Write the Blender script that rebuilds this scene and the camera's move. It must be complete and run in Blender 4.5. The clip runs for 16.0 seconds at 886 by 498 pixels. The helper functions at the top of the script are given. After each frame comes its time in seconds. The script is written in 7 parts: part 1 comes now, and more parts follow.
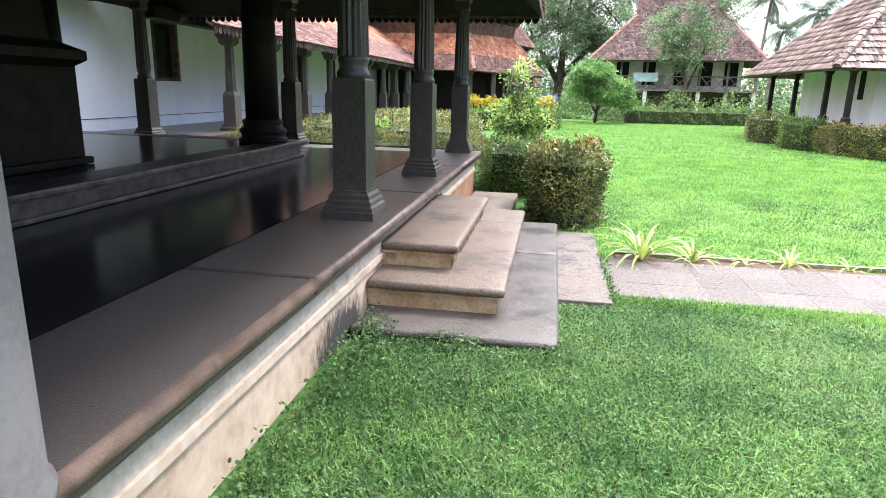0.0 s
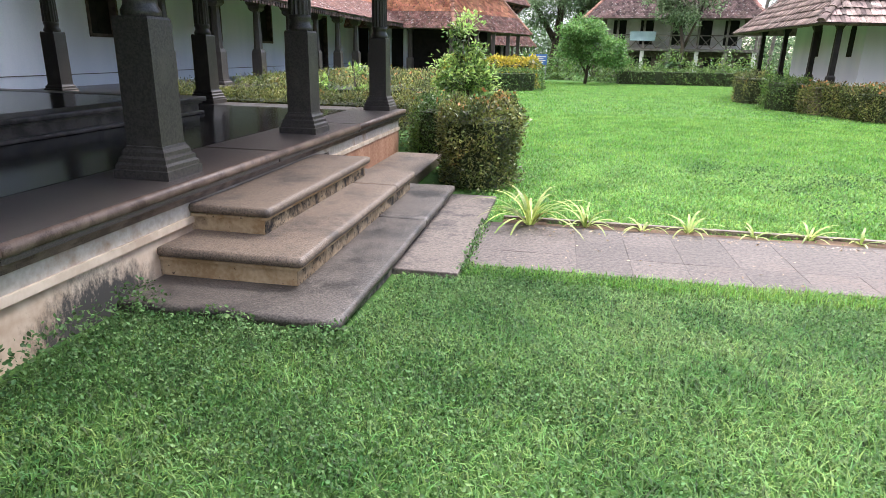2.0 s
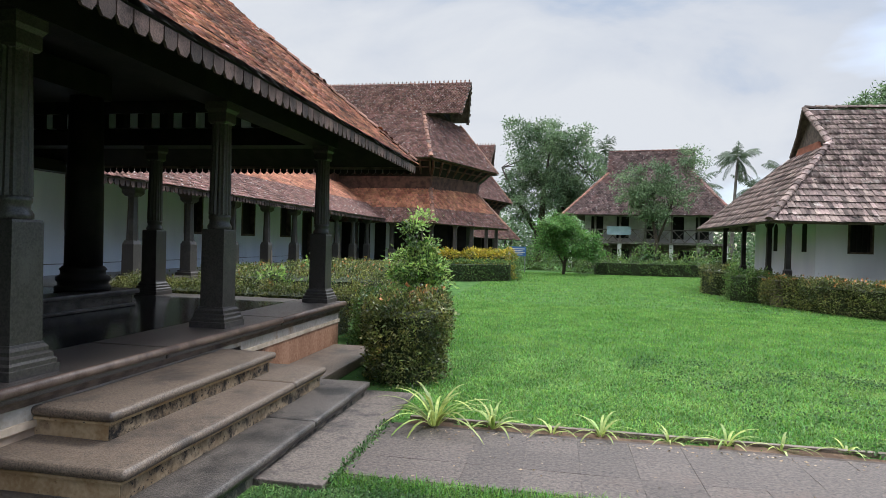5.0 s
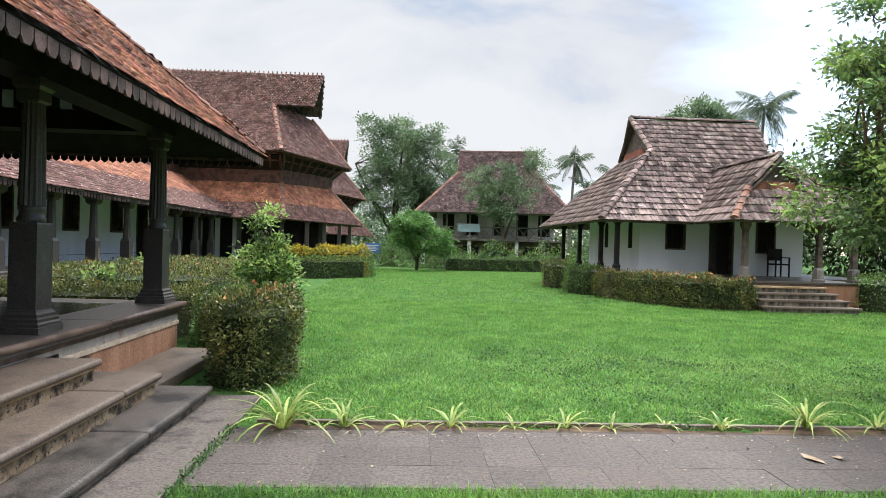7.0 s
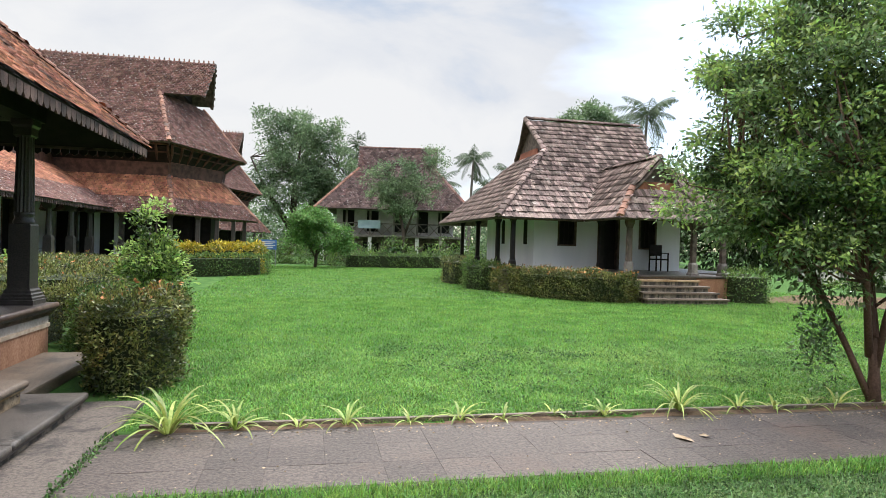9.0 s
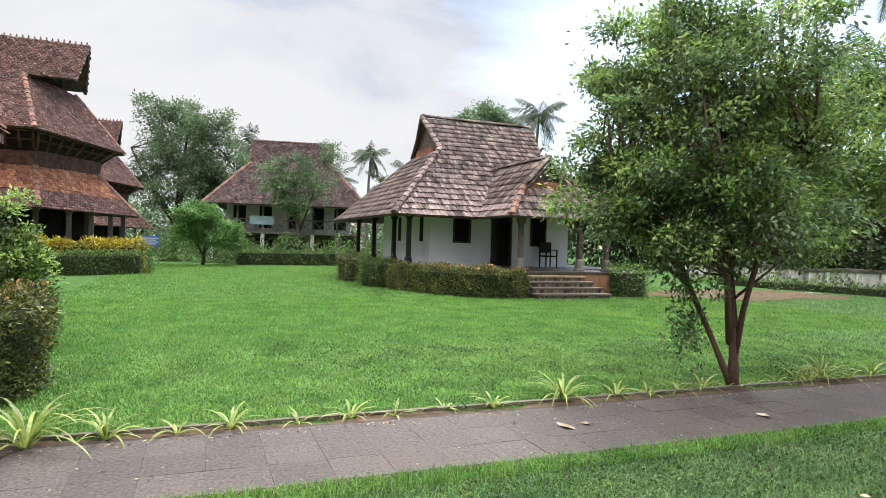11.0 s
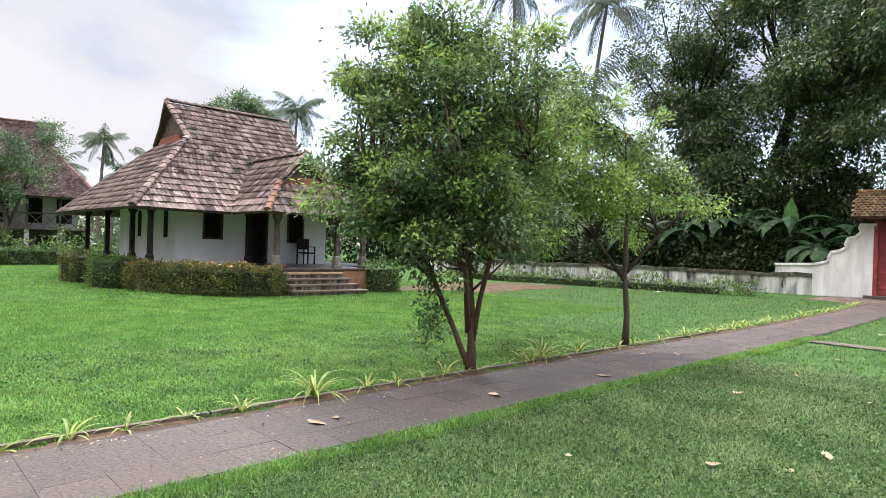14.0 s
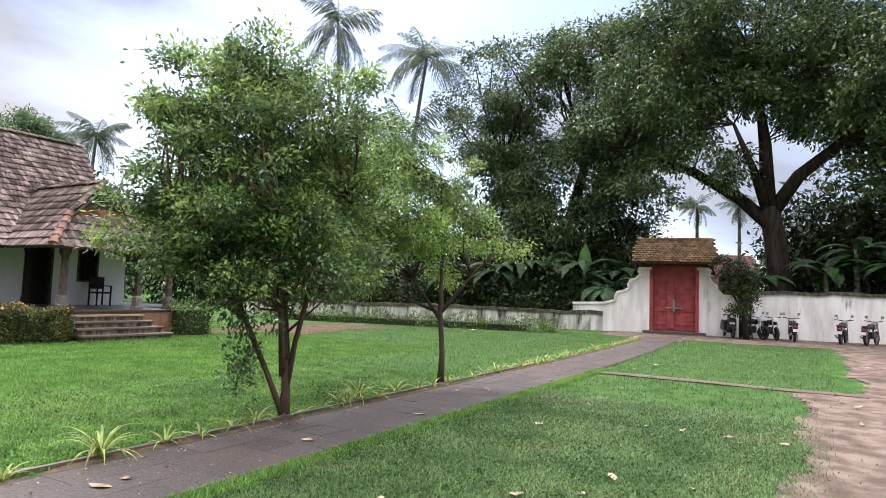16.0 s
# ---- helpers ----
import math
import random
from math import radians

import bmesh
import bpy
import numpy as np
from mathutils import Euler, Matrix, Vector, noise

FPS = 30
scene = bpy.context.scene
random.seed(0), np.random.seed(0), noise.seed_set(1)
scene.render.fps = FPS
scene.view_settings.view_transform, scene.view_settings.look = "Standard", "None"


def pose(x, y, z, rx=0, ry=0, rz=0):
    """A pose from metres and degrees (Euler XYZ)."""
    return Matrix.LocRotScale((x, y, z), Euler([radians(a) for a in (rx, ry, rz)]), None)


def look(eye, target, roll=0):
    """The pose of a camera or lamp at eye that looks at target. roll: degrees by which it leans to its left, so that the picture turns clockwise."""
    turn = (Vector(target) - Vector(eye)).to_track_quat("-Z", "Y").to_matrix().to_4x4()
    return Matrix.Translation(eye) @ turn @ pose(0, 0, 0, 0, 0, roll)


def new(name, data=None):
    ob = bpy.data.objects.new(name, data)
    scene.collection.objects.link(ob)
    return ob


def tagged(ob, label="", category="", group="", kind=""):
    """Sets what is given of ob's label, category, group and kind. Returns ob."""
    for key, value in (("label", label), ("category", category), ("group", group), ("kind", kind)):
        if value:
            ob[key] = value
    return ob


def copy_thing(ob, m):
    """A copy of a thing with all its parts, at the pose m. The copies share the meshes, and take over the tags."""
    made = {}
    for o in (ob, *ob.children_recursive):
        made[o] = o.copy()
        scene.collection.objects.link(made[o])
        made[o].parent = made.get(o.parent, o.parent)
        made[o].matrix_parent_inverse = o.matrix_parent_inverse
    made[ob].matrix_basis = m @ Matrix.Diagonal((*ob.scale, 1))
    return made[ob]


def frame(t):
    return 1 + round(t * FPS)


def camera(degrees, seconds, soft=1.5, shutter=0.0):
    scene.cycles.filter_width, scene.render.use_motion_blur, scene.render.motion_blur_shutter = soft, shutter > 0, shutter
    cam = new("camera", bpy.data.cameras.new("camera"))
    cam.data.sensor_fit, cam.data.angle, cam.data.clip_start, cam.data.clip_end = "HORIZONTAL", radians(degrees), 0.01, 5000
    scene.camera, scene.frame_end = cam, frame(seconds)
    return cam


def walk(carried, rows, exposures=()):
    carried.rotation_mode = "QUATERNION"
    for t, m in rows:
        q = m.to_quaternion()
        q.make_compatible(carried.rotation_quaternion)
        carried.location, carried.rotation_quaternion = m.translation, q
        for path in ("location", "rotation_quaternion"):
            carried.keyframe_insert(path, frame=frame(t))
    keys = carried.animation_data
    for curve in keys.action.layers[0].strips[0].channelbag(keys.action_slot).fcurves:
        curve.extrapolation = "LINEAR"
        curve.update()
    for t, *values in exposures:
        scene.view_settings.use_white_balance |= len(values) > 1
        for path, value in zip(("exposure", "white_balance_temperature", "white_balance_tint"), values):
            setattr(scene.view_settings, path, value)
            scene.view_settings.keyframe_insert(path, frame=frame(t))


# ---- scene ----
cam = camera(71.0, 16.0, soft=0.45)
METRES, EYE, TILT, LEAN, TURN = 2.573, 1.5, 0.0, 0.0, 9.6
ROWS = [
    (0.0, 0.0, 0.0, 0.0, 0.35, -14.35, -1.36),
    (0.5, 0.1259, 0.0574, -0.0068, 0.39, -13.42, -1.35),
    (1.0, 0.257, 0.0827, -0.0195, 0.72, -12.39, -1.29),
    (1.5, 0.3905, 0.1309, -0.0571, 0.84, -14.34, -1.37),
    (2.0, 0.4877, 0.1878, -0.0387, 1.09, -17.6, -1.23),
    (2.5, 0.5798, 0.2082, -0.0165, 3.62, -13.79, -1.26),
    (3.0, 0.6661, 0.2167, 0.0064, 7.53, -4.69, -1.41),
    (5.5, 0.816, 0.2552, -0.0055, -2.56, -0.45, -1.55),
    (6.0, 0.8175, 0.2619, -0.0066, -6.38, -0.49, -1.59),
    (6.5, 0.8193, 0.2655, -0.0078, -9.63, -0.48, -1.58),
    (7.0, 0.8201, 0.2641, -0.008, -12.54, -0.48, -1.62),
    (7.5, 0.8205, 0.2544, -0.0076, -14.84, -0.49, -1.59),
    (8.0, 0.8248, 0.2511, -0.0073, -17.18, -0.52, -1.59),
    (10.5, 0.8522, 0.2531, -0.0109, -28.49, -0.53, -1.7),
    (11.0, 0.8583, 0.2493, -0.0108, -31.06, -0.53, -1.74),
    (11.5, 0.8656, 0.2456, -0.0113, -33.85, -0.53, -1.72),
    (12.0, 0.8729, 0.2427, -0.0126, -37.61, -0.56, -1.78),
    (12.5, 0.875, 0.2396, -0.0117, -41.57, -0.55, -1.82),
    (13.0, 0.8757, 0.236, -0.0128, -45.48, -0.53, -1.82),
    (13.5, 0.8787, 0.231, -0.0114, -49.1, -0.5, -1.85),
    (14.0, 0.8789, 0.2268, -0.0103, -52.95, -0.13, -1.87),
    (14.5, 0.8846, 0.2209, -0.0099, -57.26, 0.46, -1.88),
    (15.0, 0.8858, 0.2166, -0.008, -61.91, 1.23, -1.98),
    (15.5, 0.8875, 0.2129, -0.0075, -66.08, 2.4, -2.0),
    (16.0, 0.8895, 0.209, -0.0084, -69.24, 4.07, -1.95),
]
walk(cam, [(t, pose(0, 0, EYE, TILT, LEAN, TURN) @ pose(METRES * x, METRES * y, METRES * z, 90 + pitch, roll, yaw)) for t, x, y, z, yaw, pitch, roll in ROWS],
     exposures=[(0.0, 1.74, 6200, 16), (0.5, 1.62, 6200, 16), (1.0, 1.48, 6200, 16), (1.5, 1.22, 6200, 17), (2.0, 1.18, 6200, 17), (2.5, 1.1, 6200, 16), (3.0, 0.5, 6150, 13), (5.5, 0.34, 6050, 10), (7.0, 0.54, 6250, 10), (11.0, 0.56, 6400, 11), (13.0, 0.6, 6350, 14), (14.5, 0.6, 6350, 16), (16.0, 0.45, 6350, 17)])

# world, sun and sky
world = bpy.data.worlds.new("world")
scene.world = world
world.use_nodes = True
wn, wl = world.node_tree.nodes, world.node_tree.links
wn.clear()
SUN_EL, SUN_AZ = 54.0, 34.0          # degrees; azimuth from +y towards +x
sky = wn.new("ShaderNodeTexSky")
sky.sky_type = 'NISHITA'
sky.sun_disc = False
sky.sun_elevation, sky.sun_rotation = radians(SUN_EL), radians(SUN_AZ)
sky.air_density, sky.dust_density, sky.ozone_density = 1.0, 1.5, 2.0
bg_sky = wn.new("ShaderNodeBackground")
bg_sky.inputs[1].default_value = 0.19
bg_cloud = wn.new("ShaderNodeBackground")
bg_cloud.inputs[1].default_value = 0.92
wl.new(sky.outputs[0], bg_sky.inputs[0])
wtc = wn.new("ShaderNodeTexCoord")
wmap = wn.new("ShaderNodeMapping")
wmap.inputs["Location"].default_value = (0.30, 0.1, 0.0)
wmap.inputs["Scale"].default_value = (1.0, 1.0, 2.2)
wl.new(wtc.outputs["Generated"], wmap.inputs[0])
wnz = wn.new("ShaderNodeTexNoise")
wnz.inputs["Scale"].default_value = 1.5
wnz.inputs["Detail"].default_value = 6.0
wnz.inputs["Roughness"].default_value = 0.5
wnz.inputs["Distortion"].default_value = 0.4
wl.new(wmap.outputs[0], wnz.inputs[0])
# cloud cover thins out towards +x, where blue shows
wsep = wn.new("ShaderNodeSeparateXYZ")
wl.new(wtc.outputs["Generated"], wsep.inputs[0])
wma = wn.new("ShaderNodeMath")
wma.operation = 'MULTIPLY_ADD'
wma.inputs[1].default_value = -0.27
wl.new(wsep.outputs[0], wma.inputs[0])
wl.new(wnz.outputs[0], wma.inputs[2])
wramp = wn.new("ShaderNodeValToRGB")
wramp.color_ramp.elements[0].position, wramp.color_ramp.elements[0].color = 0.24, (0.08, 0.08, 0.08, 1)
wramp.color_ramp.elements[1].position, wramp.color_ramp.elements[1].color = 0.42, (1, 1, 1, 1)
wl.new(wma.outputs[0], wramp.inputs[0])
# veils of brighter and greyer cloud in long soft streaks
wmap2 = wn.new("ShaderNodeMapping")
wmap2.inputs["Location"].default_value = (1.7, 0.4, 0.2)
wmap2.inputs["Rotation"].default_value = (0.0, 0.5, 0.3)
wmap2.inputs["Scale"].default_value = (1.0, 1.0, 2.6)
wl.new(wtc.outputs["Generated"], wmap2.inputs[0])
wnz2 = wn.new("ShaderNodeTexNoise")
wnz2.inputs["Scale"].default_value, wnz2.inputs["Detail"].default_value = 2.6, 7.0
wnz2.inputs["Roughness"].default_value, wnz2.inputs["Distortion"].default_value = 0.55, 0.5
wl.new(wmap2.outputs[0], wnz2.inputs[0])
wma2 = wn.new("ShaderNodeMath")
wma2.operation = 'MULTIPLY_ADD'
wma2.inputs[1].default_value = -0.17
wl.new(wsep.outputs[0], wma2.inputs[0])
wl.new(wnz2.outputs[0], wma2.inputs[2])
wcol = wn.new("ShaderNodeValToRGB")
wcol.color_ramp.elements[0].position, wcol.color_ramp.elements[0].color = 0.34, (0.66, 0.75, 0.89, 1)
wcol.color_ramp.elements[1].position, wcol.color_ramp.elements[1].color = 0.60, (1.02, 1.02, 1.02, 1)
wmid = wcol.color_ramp.elements.new(0.46)
wmid.color = (0.90, 0.92, 0.96, 1)
wl.new(wma2.outputs[0], wcol.inputs[0])
wl.new(wcol.outputs[0], bg_cloud.inputs[0])
# an overcast sky is brighter overhead than at the horizon
wup = wn.new("ShaderNodeMapRange")
wup.inputs[1].default_value, wup.inputs[2].default_value = 0.42, 1.0
wup.inputs[3].default_value, wup.inputs[4].default_value = 0.60, 3.9
wl.new(wsep.outputs[2], wup.inputs[0])
wl.new(wup.outputs[0], bg_cloud.inputs[1])
wmix = wn.new("ShaderNodeMixShader")
wl.new(wramp.outputs[0], wmix.inputs[0])
wl.new(bg_sky.outputs[0], wmix.inputs[1])
wl.new(bg_cloud.outputs[0], wmix.inputs[2])
wout = wn.new("ShaderNodeOutputWorld")
wl.new(wmix.outputs[0], wout.inputs[0])

sun_data = bpy.data.lights.new("sun", 'SUN')
sun_data.energy, sun_data.angle, sun_data.color = 2.2, radians(16), (1.0, 0.96, 0.9)
sun = new("sun", sun_data)
sun_way = Vector((math.sin(radians(SUN_AZ)) * math.cos(radians(SUN_EL)), math.cos(radians(SUN_AZ)) * math.cos(radians(SUN_EL)), math.sin(radians(SUN_EL))))
sun.matrix_world = look(sun_way * 40, (0, 0, 0))


# ---- materials ----
def mat(name, c1, c2, scale=5.0, fine=60.0, rough=0.7, bump=0.25, stain=None, stain_scale=1.0, stain_at=0.55, rnd=0.0,
        spec=0.4, metal=0.0, through_light=0.0, streak=False, hue=0.0, speck=None, lo=0.60, hi=0.85):
    m = bpy.data.materials.new(name)
    m.use_nodes = True
    n, l = m.node_tree.nodes, m.node_tree.links
    b = n["Principled BSDF"]
    b.inputs["Roughness"].default_value = rough
    b.inputs["Metallic"].default_value = metal
    b.inputs["Specular IOR Level"].default_value = spec
    geo = n.new("ShaderNodeNewGeometry")
    n1 = n.new("ShaderNodeTexNoise")
    n1.inputs["Scale"].default_value, n1.inputs["Detail"].default_value = scale, 5.0
    n2 = n.new("ShaderNodeTexNoise")
    n2.inputs["Scale"].default_value, n2.inputs["Detail"].default_value = fine, 3.0
    src = geo.outputs["Position"]
    if streak:
        mp = n.new("ShaderNodeMapping")
        mp.inputs["Scale"].default_value = (1.0, 1.0, 0.22)
        l.new(src, mp.inputs[0])
        l.new(mp.outputs[0], n1.inputs[0])
    else:
        l.new(src, n1.inputs[0])
    l.new(src, n2.inputs[0])
    add = n.new("ShaderNodeMath")
    add.operation = 'MULTIPLY_ADD'
    add.inputs[1].default_value = 0.45
    l.new(n2.outputs[0], add.inputs[0])
    l.new(n1.outputs[0], add.inputs[2])
    r = n.new("ShaderNodeValToRGB")
    r.color_ramp.elements[0].position, r.color_ramp.elements[0].color = lo, (*c1, 1)
    r.color_ramp.elements[1].position, r.color_ramp.elements[1].color = hi, (*c2, 1)
    l.new(add.outputs[0], r.inputs[0])
    col = r.outputs[0]
    if stain is not None:
        n3 = n.new("ShaderNodeTexNoise")
        n3.inputs["Scale"].default_value, n3.inputs["Detail"].default_value, n3.inputs["Roughness"].default_value = stain_scale, 8.0, 0.65
        if streak:
            l.new(mp.outputs[0], n3.inputs[0])
        else:
            l.new(src, n3.inputs[0])
        r3 = n.new("ShaderNodeValToRGB")
        r3.color_ramp.elements[0].position, r3.color_ramp.elements[0].color = stain_at, (0, 0, 0, 1)
        r3.color_ramp.elements[1].position, r3.color_ramp.elements[1].color = stain_at + 0.14, (1, 1, 1, 1)
        l.new(n3.outputs[0], r3.inputs[0])
        mx = n.new("ShaderNodeMix")
        mx.data_type = 'RGBA'
        l.new(r3.outputs[0], mx.inputs[0])
        l.new(col, mx.inputs[6])
        mx.inputs[7].default_value = (*stain, 1)
        col = mx.outputs[2]
    if speck is not None:
        # small pits, lichen dots or grains: (colour, size, share)
        n4 = n.new("ShaderNodeTexNoise")
        n4.inputs["Scale"].default_value, n4.inputs["Detail"].default_value, n4.inputs["Roughness"].default_value = speck[1], 4.0, 0.6
        l.new(src, n4.inputs[0])
        r4 = n.new("ShaderNodeValToRGB")
        r4.color_ramp.elements[0].position, r4.color_ramp.elements[0].color = speck[2], (0, 0, 0, 1)
        r4.color_ramp.elements[1].position, r4.color_ramp.elements[1].color = speck[2] + 0.06, (1, 1, 1, 1)
        l.new(n4.outputs[0], r4.inputs[0])
        m4 = n.new("ShaderNodeMix")
        m4.data_type = 'RGBA'
        l.new(r4.outputs[0], m4.inputs[0])
        l.new(col, m4.inputs[6])
        m4.inputs[7].default_value = (*speck[0], 1)
        col = m4.outputs[2]
    if rnd > 0:
        g = n.new("ShaderNodeNewGeometry")
        oi = n.new("ShaderNodeObjectInfo")
        ad = n.new("ShaderNodeMath")
        l.new(g.outputs["Random Per Island"], ad.inputs[0])
        l.new(oi.outputs["Random"], ad.inputs[1])
        fr = n.new("ShaderNodeMath")
        fr.operation = 'FRACT'
        l.new(ad.outputs[0], fr.inputs[0])
        mr = n.new("ShaderNodeMapRange")
        mr.inputs[3].default_value, mr.inputs[4].default_value = 1.0 - rnd, 1.0 + rnd
        l.new(fr.outputs[0], mr.inputs[0])
        hs = n.new("ShaderNodeHueSaturation")
        l.new(mr.outputs[0], hs.inputs["Value"])
        if hue:
            mul = n.new("ShaderNodeMath")
            mul.operation = 'MULTIPLY'
            mul.inputs[1].default_value = 7.31
            l.new(fr.outputs[0], mul.inputs[0])
            f2 = n.new("ShaderNodeMath")
            f2.operation = 'FRACT'
            l.new(mul.outputs[0], f2.inputs[0])
            m2 = n.new("ShaderNodeMapRange")
            m2.inputs[3].default_value, m2.inputs[4].default_value = 0.5 - hue, 0.5 + hue
            l.new(f2.outputs[0], m2.inputs[0])
            l.new(m2.outputs[0], hs.inputs["Hue"])
        l.new(col, hs.inputs["Color"])
        col = hs.outputs[0]
    l.new(col, b.inputs["Base Color"])
    if bump > 0:
        bp = n.new("ShaderNodeBump")
        bp.inputs["Strength"].default_value, bp.inputs["Distance"].default_value = bump, 0.02
        l.new(add.outputs[0], bp.inputs["Height"])
        l.new(bp.outputs[0], b.inputs["Normal"])
    if through_light > 0:
        tr = n.new("ShaderNodeBsdfTranslucent")
        l.new(col, tr.inputs[0])
        ms = n.new("ShaderNodeMixShader")
        ms.inputs[0].default_value = through_light
        l.new(b.outputs[0], ms.inputs[1])
        l.new(tr.outputs[0], ms.inputs[2])
        l.new(ms.outputs[0], n["Material Output"].inputs[0])
    return m


M_EARTH = mat("lawn_soil", (0.034, 0.086, 0.019), (0.068, 0.135, 0.034), 3.0, 40, 0.95, 0.6, (0.08, 0.085, 0.042), 0.7, 0.64, spec=0.1)
M_LITTER = mat("brown_litter", (0.07, 0.045, 0.03), (0.17, 0.115, 0.075), 6, 70, 0.95, 0.7, (0.05, 0.06, 0.02), 3, 0.55, spec=0.1)
M_SAND = mat("sandy_dirt", (0.105, 0.076, 0.060), (0.235, 0.178, 0.142), 3, 90, 0.95, 0.6, (0.085, 0.064, 0.050), 1.1, 0.54, spec=0.1, speck=((0.05, 0.038, 0.03), 26, 0.62))
M_GRASS = mat("grass_blade", (0.088, 0.212, 0.026), (0.174, 0.345, 0.058), 1.6, 14, 0.45, 0, (0.195, 0.335, 0.060), 0.5, 0.52, rnd=0.5, hue=0.03, through_light=0.38, spec=0.35)
M_WEED = mat("creeper_leaf", (0.055, 0.122, 0.038), (0.130, 0.222, 0.078), 2, 12, 0.55, 0, rnd=0.6, hue=0.02, through_light=0.35, spec=0.22)
M_STONE = mat("granite_kerb", (0.062, 0.052, 0.046), (0.114, 0.095, 0.082), 120, 260, 0.28, 0.2, (0.082, 0.069, 0.060), 1.2, 0.50)
M_STEP = mat("step_stone", (0.095, 0.070, 0.052), (0.200, 0.150, 0.110), 90, 240, 0.5, 0.25, (0.062, 0.048, 0.038), 2.8, 0.51, spec=0.45, speck=((0.045, 0.035, 0.028), 50, 0.61))
M_STEPLOW = mat("step_stone_weathered", (0.046, 0.039, 0.034), (0.120, 0.101, 0.085), 80, 230, 0.45, 0.3, (0.019, 0.017, 0.015), 2.4, 0.48, speck=((0.19, 0.168, 0.15), 50, 0.63))
M_PLASTER = mat("old_cream_plaster", (0.44, 0.335, 0.24), (0.62, 0.505, 0.385), 2.2, 14, 0.85, 0.05, (0.25, 0.19, 0.135), 2.4, 0.62, streak=True, spec=0.2)
# damp black of the lowest garden step, and shadow colour of the house risers
M_STAIN_SHADE = mat("black_damp_and_shade", (0.07, 0.065, 0.055), (0.30, 0.25, 0.19), 9, 70, 0.9, 0.4, (0.045, 0.042, 0.038), 4.0, 0.5, streak=True, spec=0.2)
M_BLACKFLOOR = mat("polished_black_floor", (0.010, 0.010, 0.011), (0.024, 0.023, 0.024), 2, 25, 0.16, 0.012, (0.03, 0.028, 0.028), 1.2, 0.6, spec=0.32)
M_COLUMN = mat("dark_granite", (0.052, 0.045, 0.040), (0.094, 0.081, 0.071), 60, 180, 0.36, 0.12, (0.112, 0.097, 0.084), 2.6, 0.56, speck=((0.038, 0.033, 0.030), 60, 0.62))
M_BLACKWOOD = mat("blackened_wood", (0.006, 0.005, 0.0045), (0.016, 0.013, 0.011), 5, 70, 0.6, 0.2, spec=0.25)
M_WOOD = mat("weathered_wood", (0.055, 0.04, 0.032), (0.13, 0.10, 0.08), 6, 90, 0.75, 0.25)
M_GREYWOOD = mat("grey_weathered_wood", (0.14, 0.12, 0.105), (0.26, 0.235, 0.21), 6, 90, 0.8, 0.25, rnd=0.3)
M_REDWOOD = mat("red_brown_timber", (0.052, 0.025, 0.019), (0.125, 0.060, 0.044), 4, 70, 0.75, 0.3, rnd=0.25)
M_WHITE = mat("white_limewash", (0.76, 0.81, 0.86), (0.84, 0.88, 0.92), 1.5, 50, 0.85, 0.1, (0.66, 0.69, 0.72), 0.9, 0.64, streak=True, spec=0.2)
M_WHITEDIRT = mat("dirty_limewash", (0.60, 0.58, 0.55), (0.80, 0.79, 0.77), 2.5, 50, 0.9, 0.3, (0.12, 0.11, 0.09), 1.7, 0.60, streak=True, spec=0.2)
M_MOSSWALL = mat("mossy_wall_top", (0.035, 0.038, 0.025), (0.12, 0.115, 0.09), 6, 40, 0.95, 0.6, (0.30, 0.28, 0.25), 3, 0.6, spec=0.1)
M_TILE_NEAR = mat("weathered_clay_tile", (0.110, 0.046, 0.030), (0.30, 0.118, 0.062), 2.0, 30, 0.85, 0.35, (0.05, 0.036, 0.03), 1.6, 0.53, rnd=0.55, hue=0.012, spec=0.2, speck=((0.34, 0.28, 0.24), 14, 0.66))
M_TILE_HALL = mat("lichened_clay_tile", (0.120, 0.064, 0.053), (0.205, 0.110, 0.089), 2.5, 30, 0.85, 0.35, (0.170, 0.078, 0.057), 0.8, 0.56, rnd=0.36, hue=0.012, spec=0.2, speck=((0.50, 0.45, 0.42), 13.0, 0.60))
M_TILE_RED = mat("orange_clay_tile", (0.27, 0.105, 0.06), (0.47, 0.205, 0.12), 1.8, 30, 0.8, 0.3, (0.13, 0.075, 0.056), 1.4, 0.55, rnd=0.35, hue=0.01, spec=0.25)
M_TILE_HOUSE = mat("brown_roof_tile", (0.105, 0.075, 0.066), (0.26, 0.19, 0.166), 3.0, 30, 0.85, 0.35, (0.37, 0.32, 0.285), 2.8, 0.57, rnd=0.62, hue=0.012, spec=0.2, speck=((0.04, 0.032, 0.029), 6.0, 0.61))
M_TILE_MOSS = mat("mossy_roof_tile", (0.075, 0.046, 0.026), (0.15, 0.095, 0.05), 3, 30, 0.9, 0.4, (0.08, 0.075, 0.022), 2.5, 0.54, rnd=0.35, spec=0.15)
M_RIDGE = mat("ridge_clay", (0.19, 0.09, 0.06), (0.31, 0.16, 0.11), 3, 40, 0.85, 0.3, (0.12, 0.085, 0.07), 2.5, 0.52, rnd=0.25)
M_TILE_FAR = mat("grey_brown_far_tile", (0.072, 0.047, 0.045), (0.145, 0.096, 0.088), 1.5, 30, 0.85, 0.35, (0.15, 0.08, 0.07), 0.6, 0.56, rnd=0.45, hue=0.012, spec=0.2, speck=((0.40, 0.36, 0.34), 7.0, 0.61))
M_WALLDIRT = mat("blackened_limewash", (0.30, 0.285, 0.26), (0.68, 0.665, 0.63), 2.5, 50, 0.9, 0.3, (0.05, 0.047, 0.04), 2.2, 0.49, streak=True, spec=0.2)
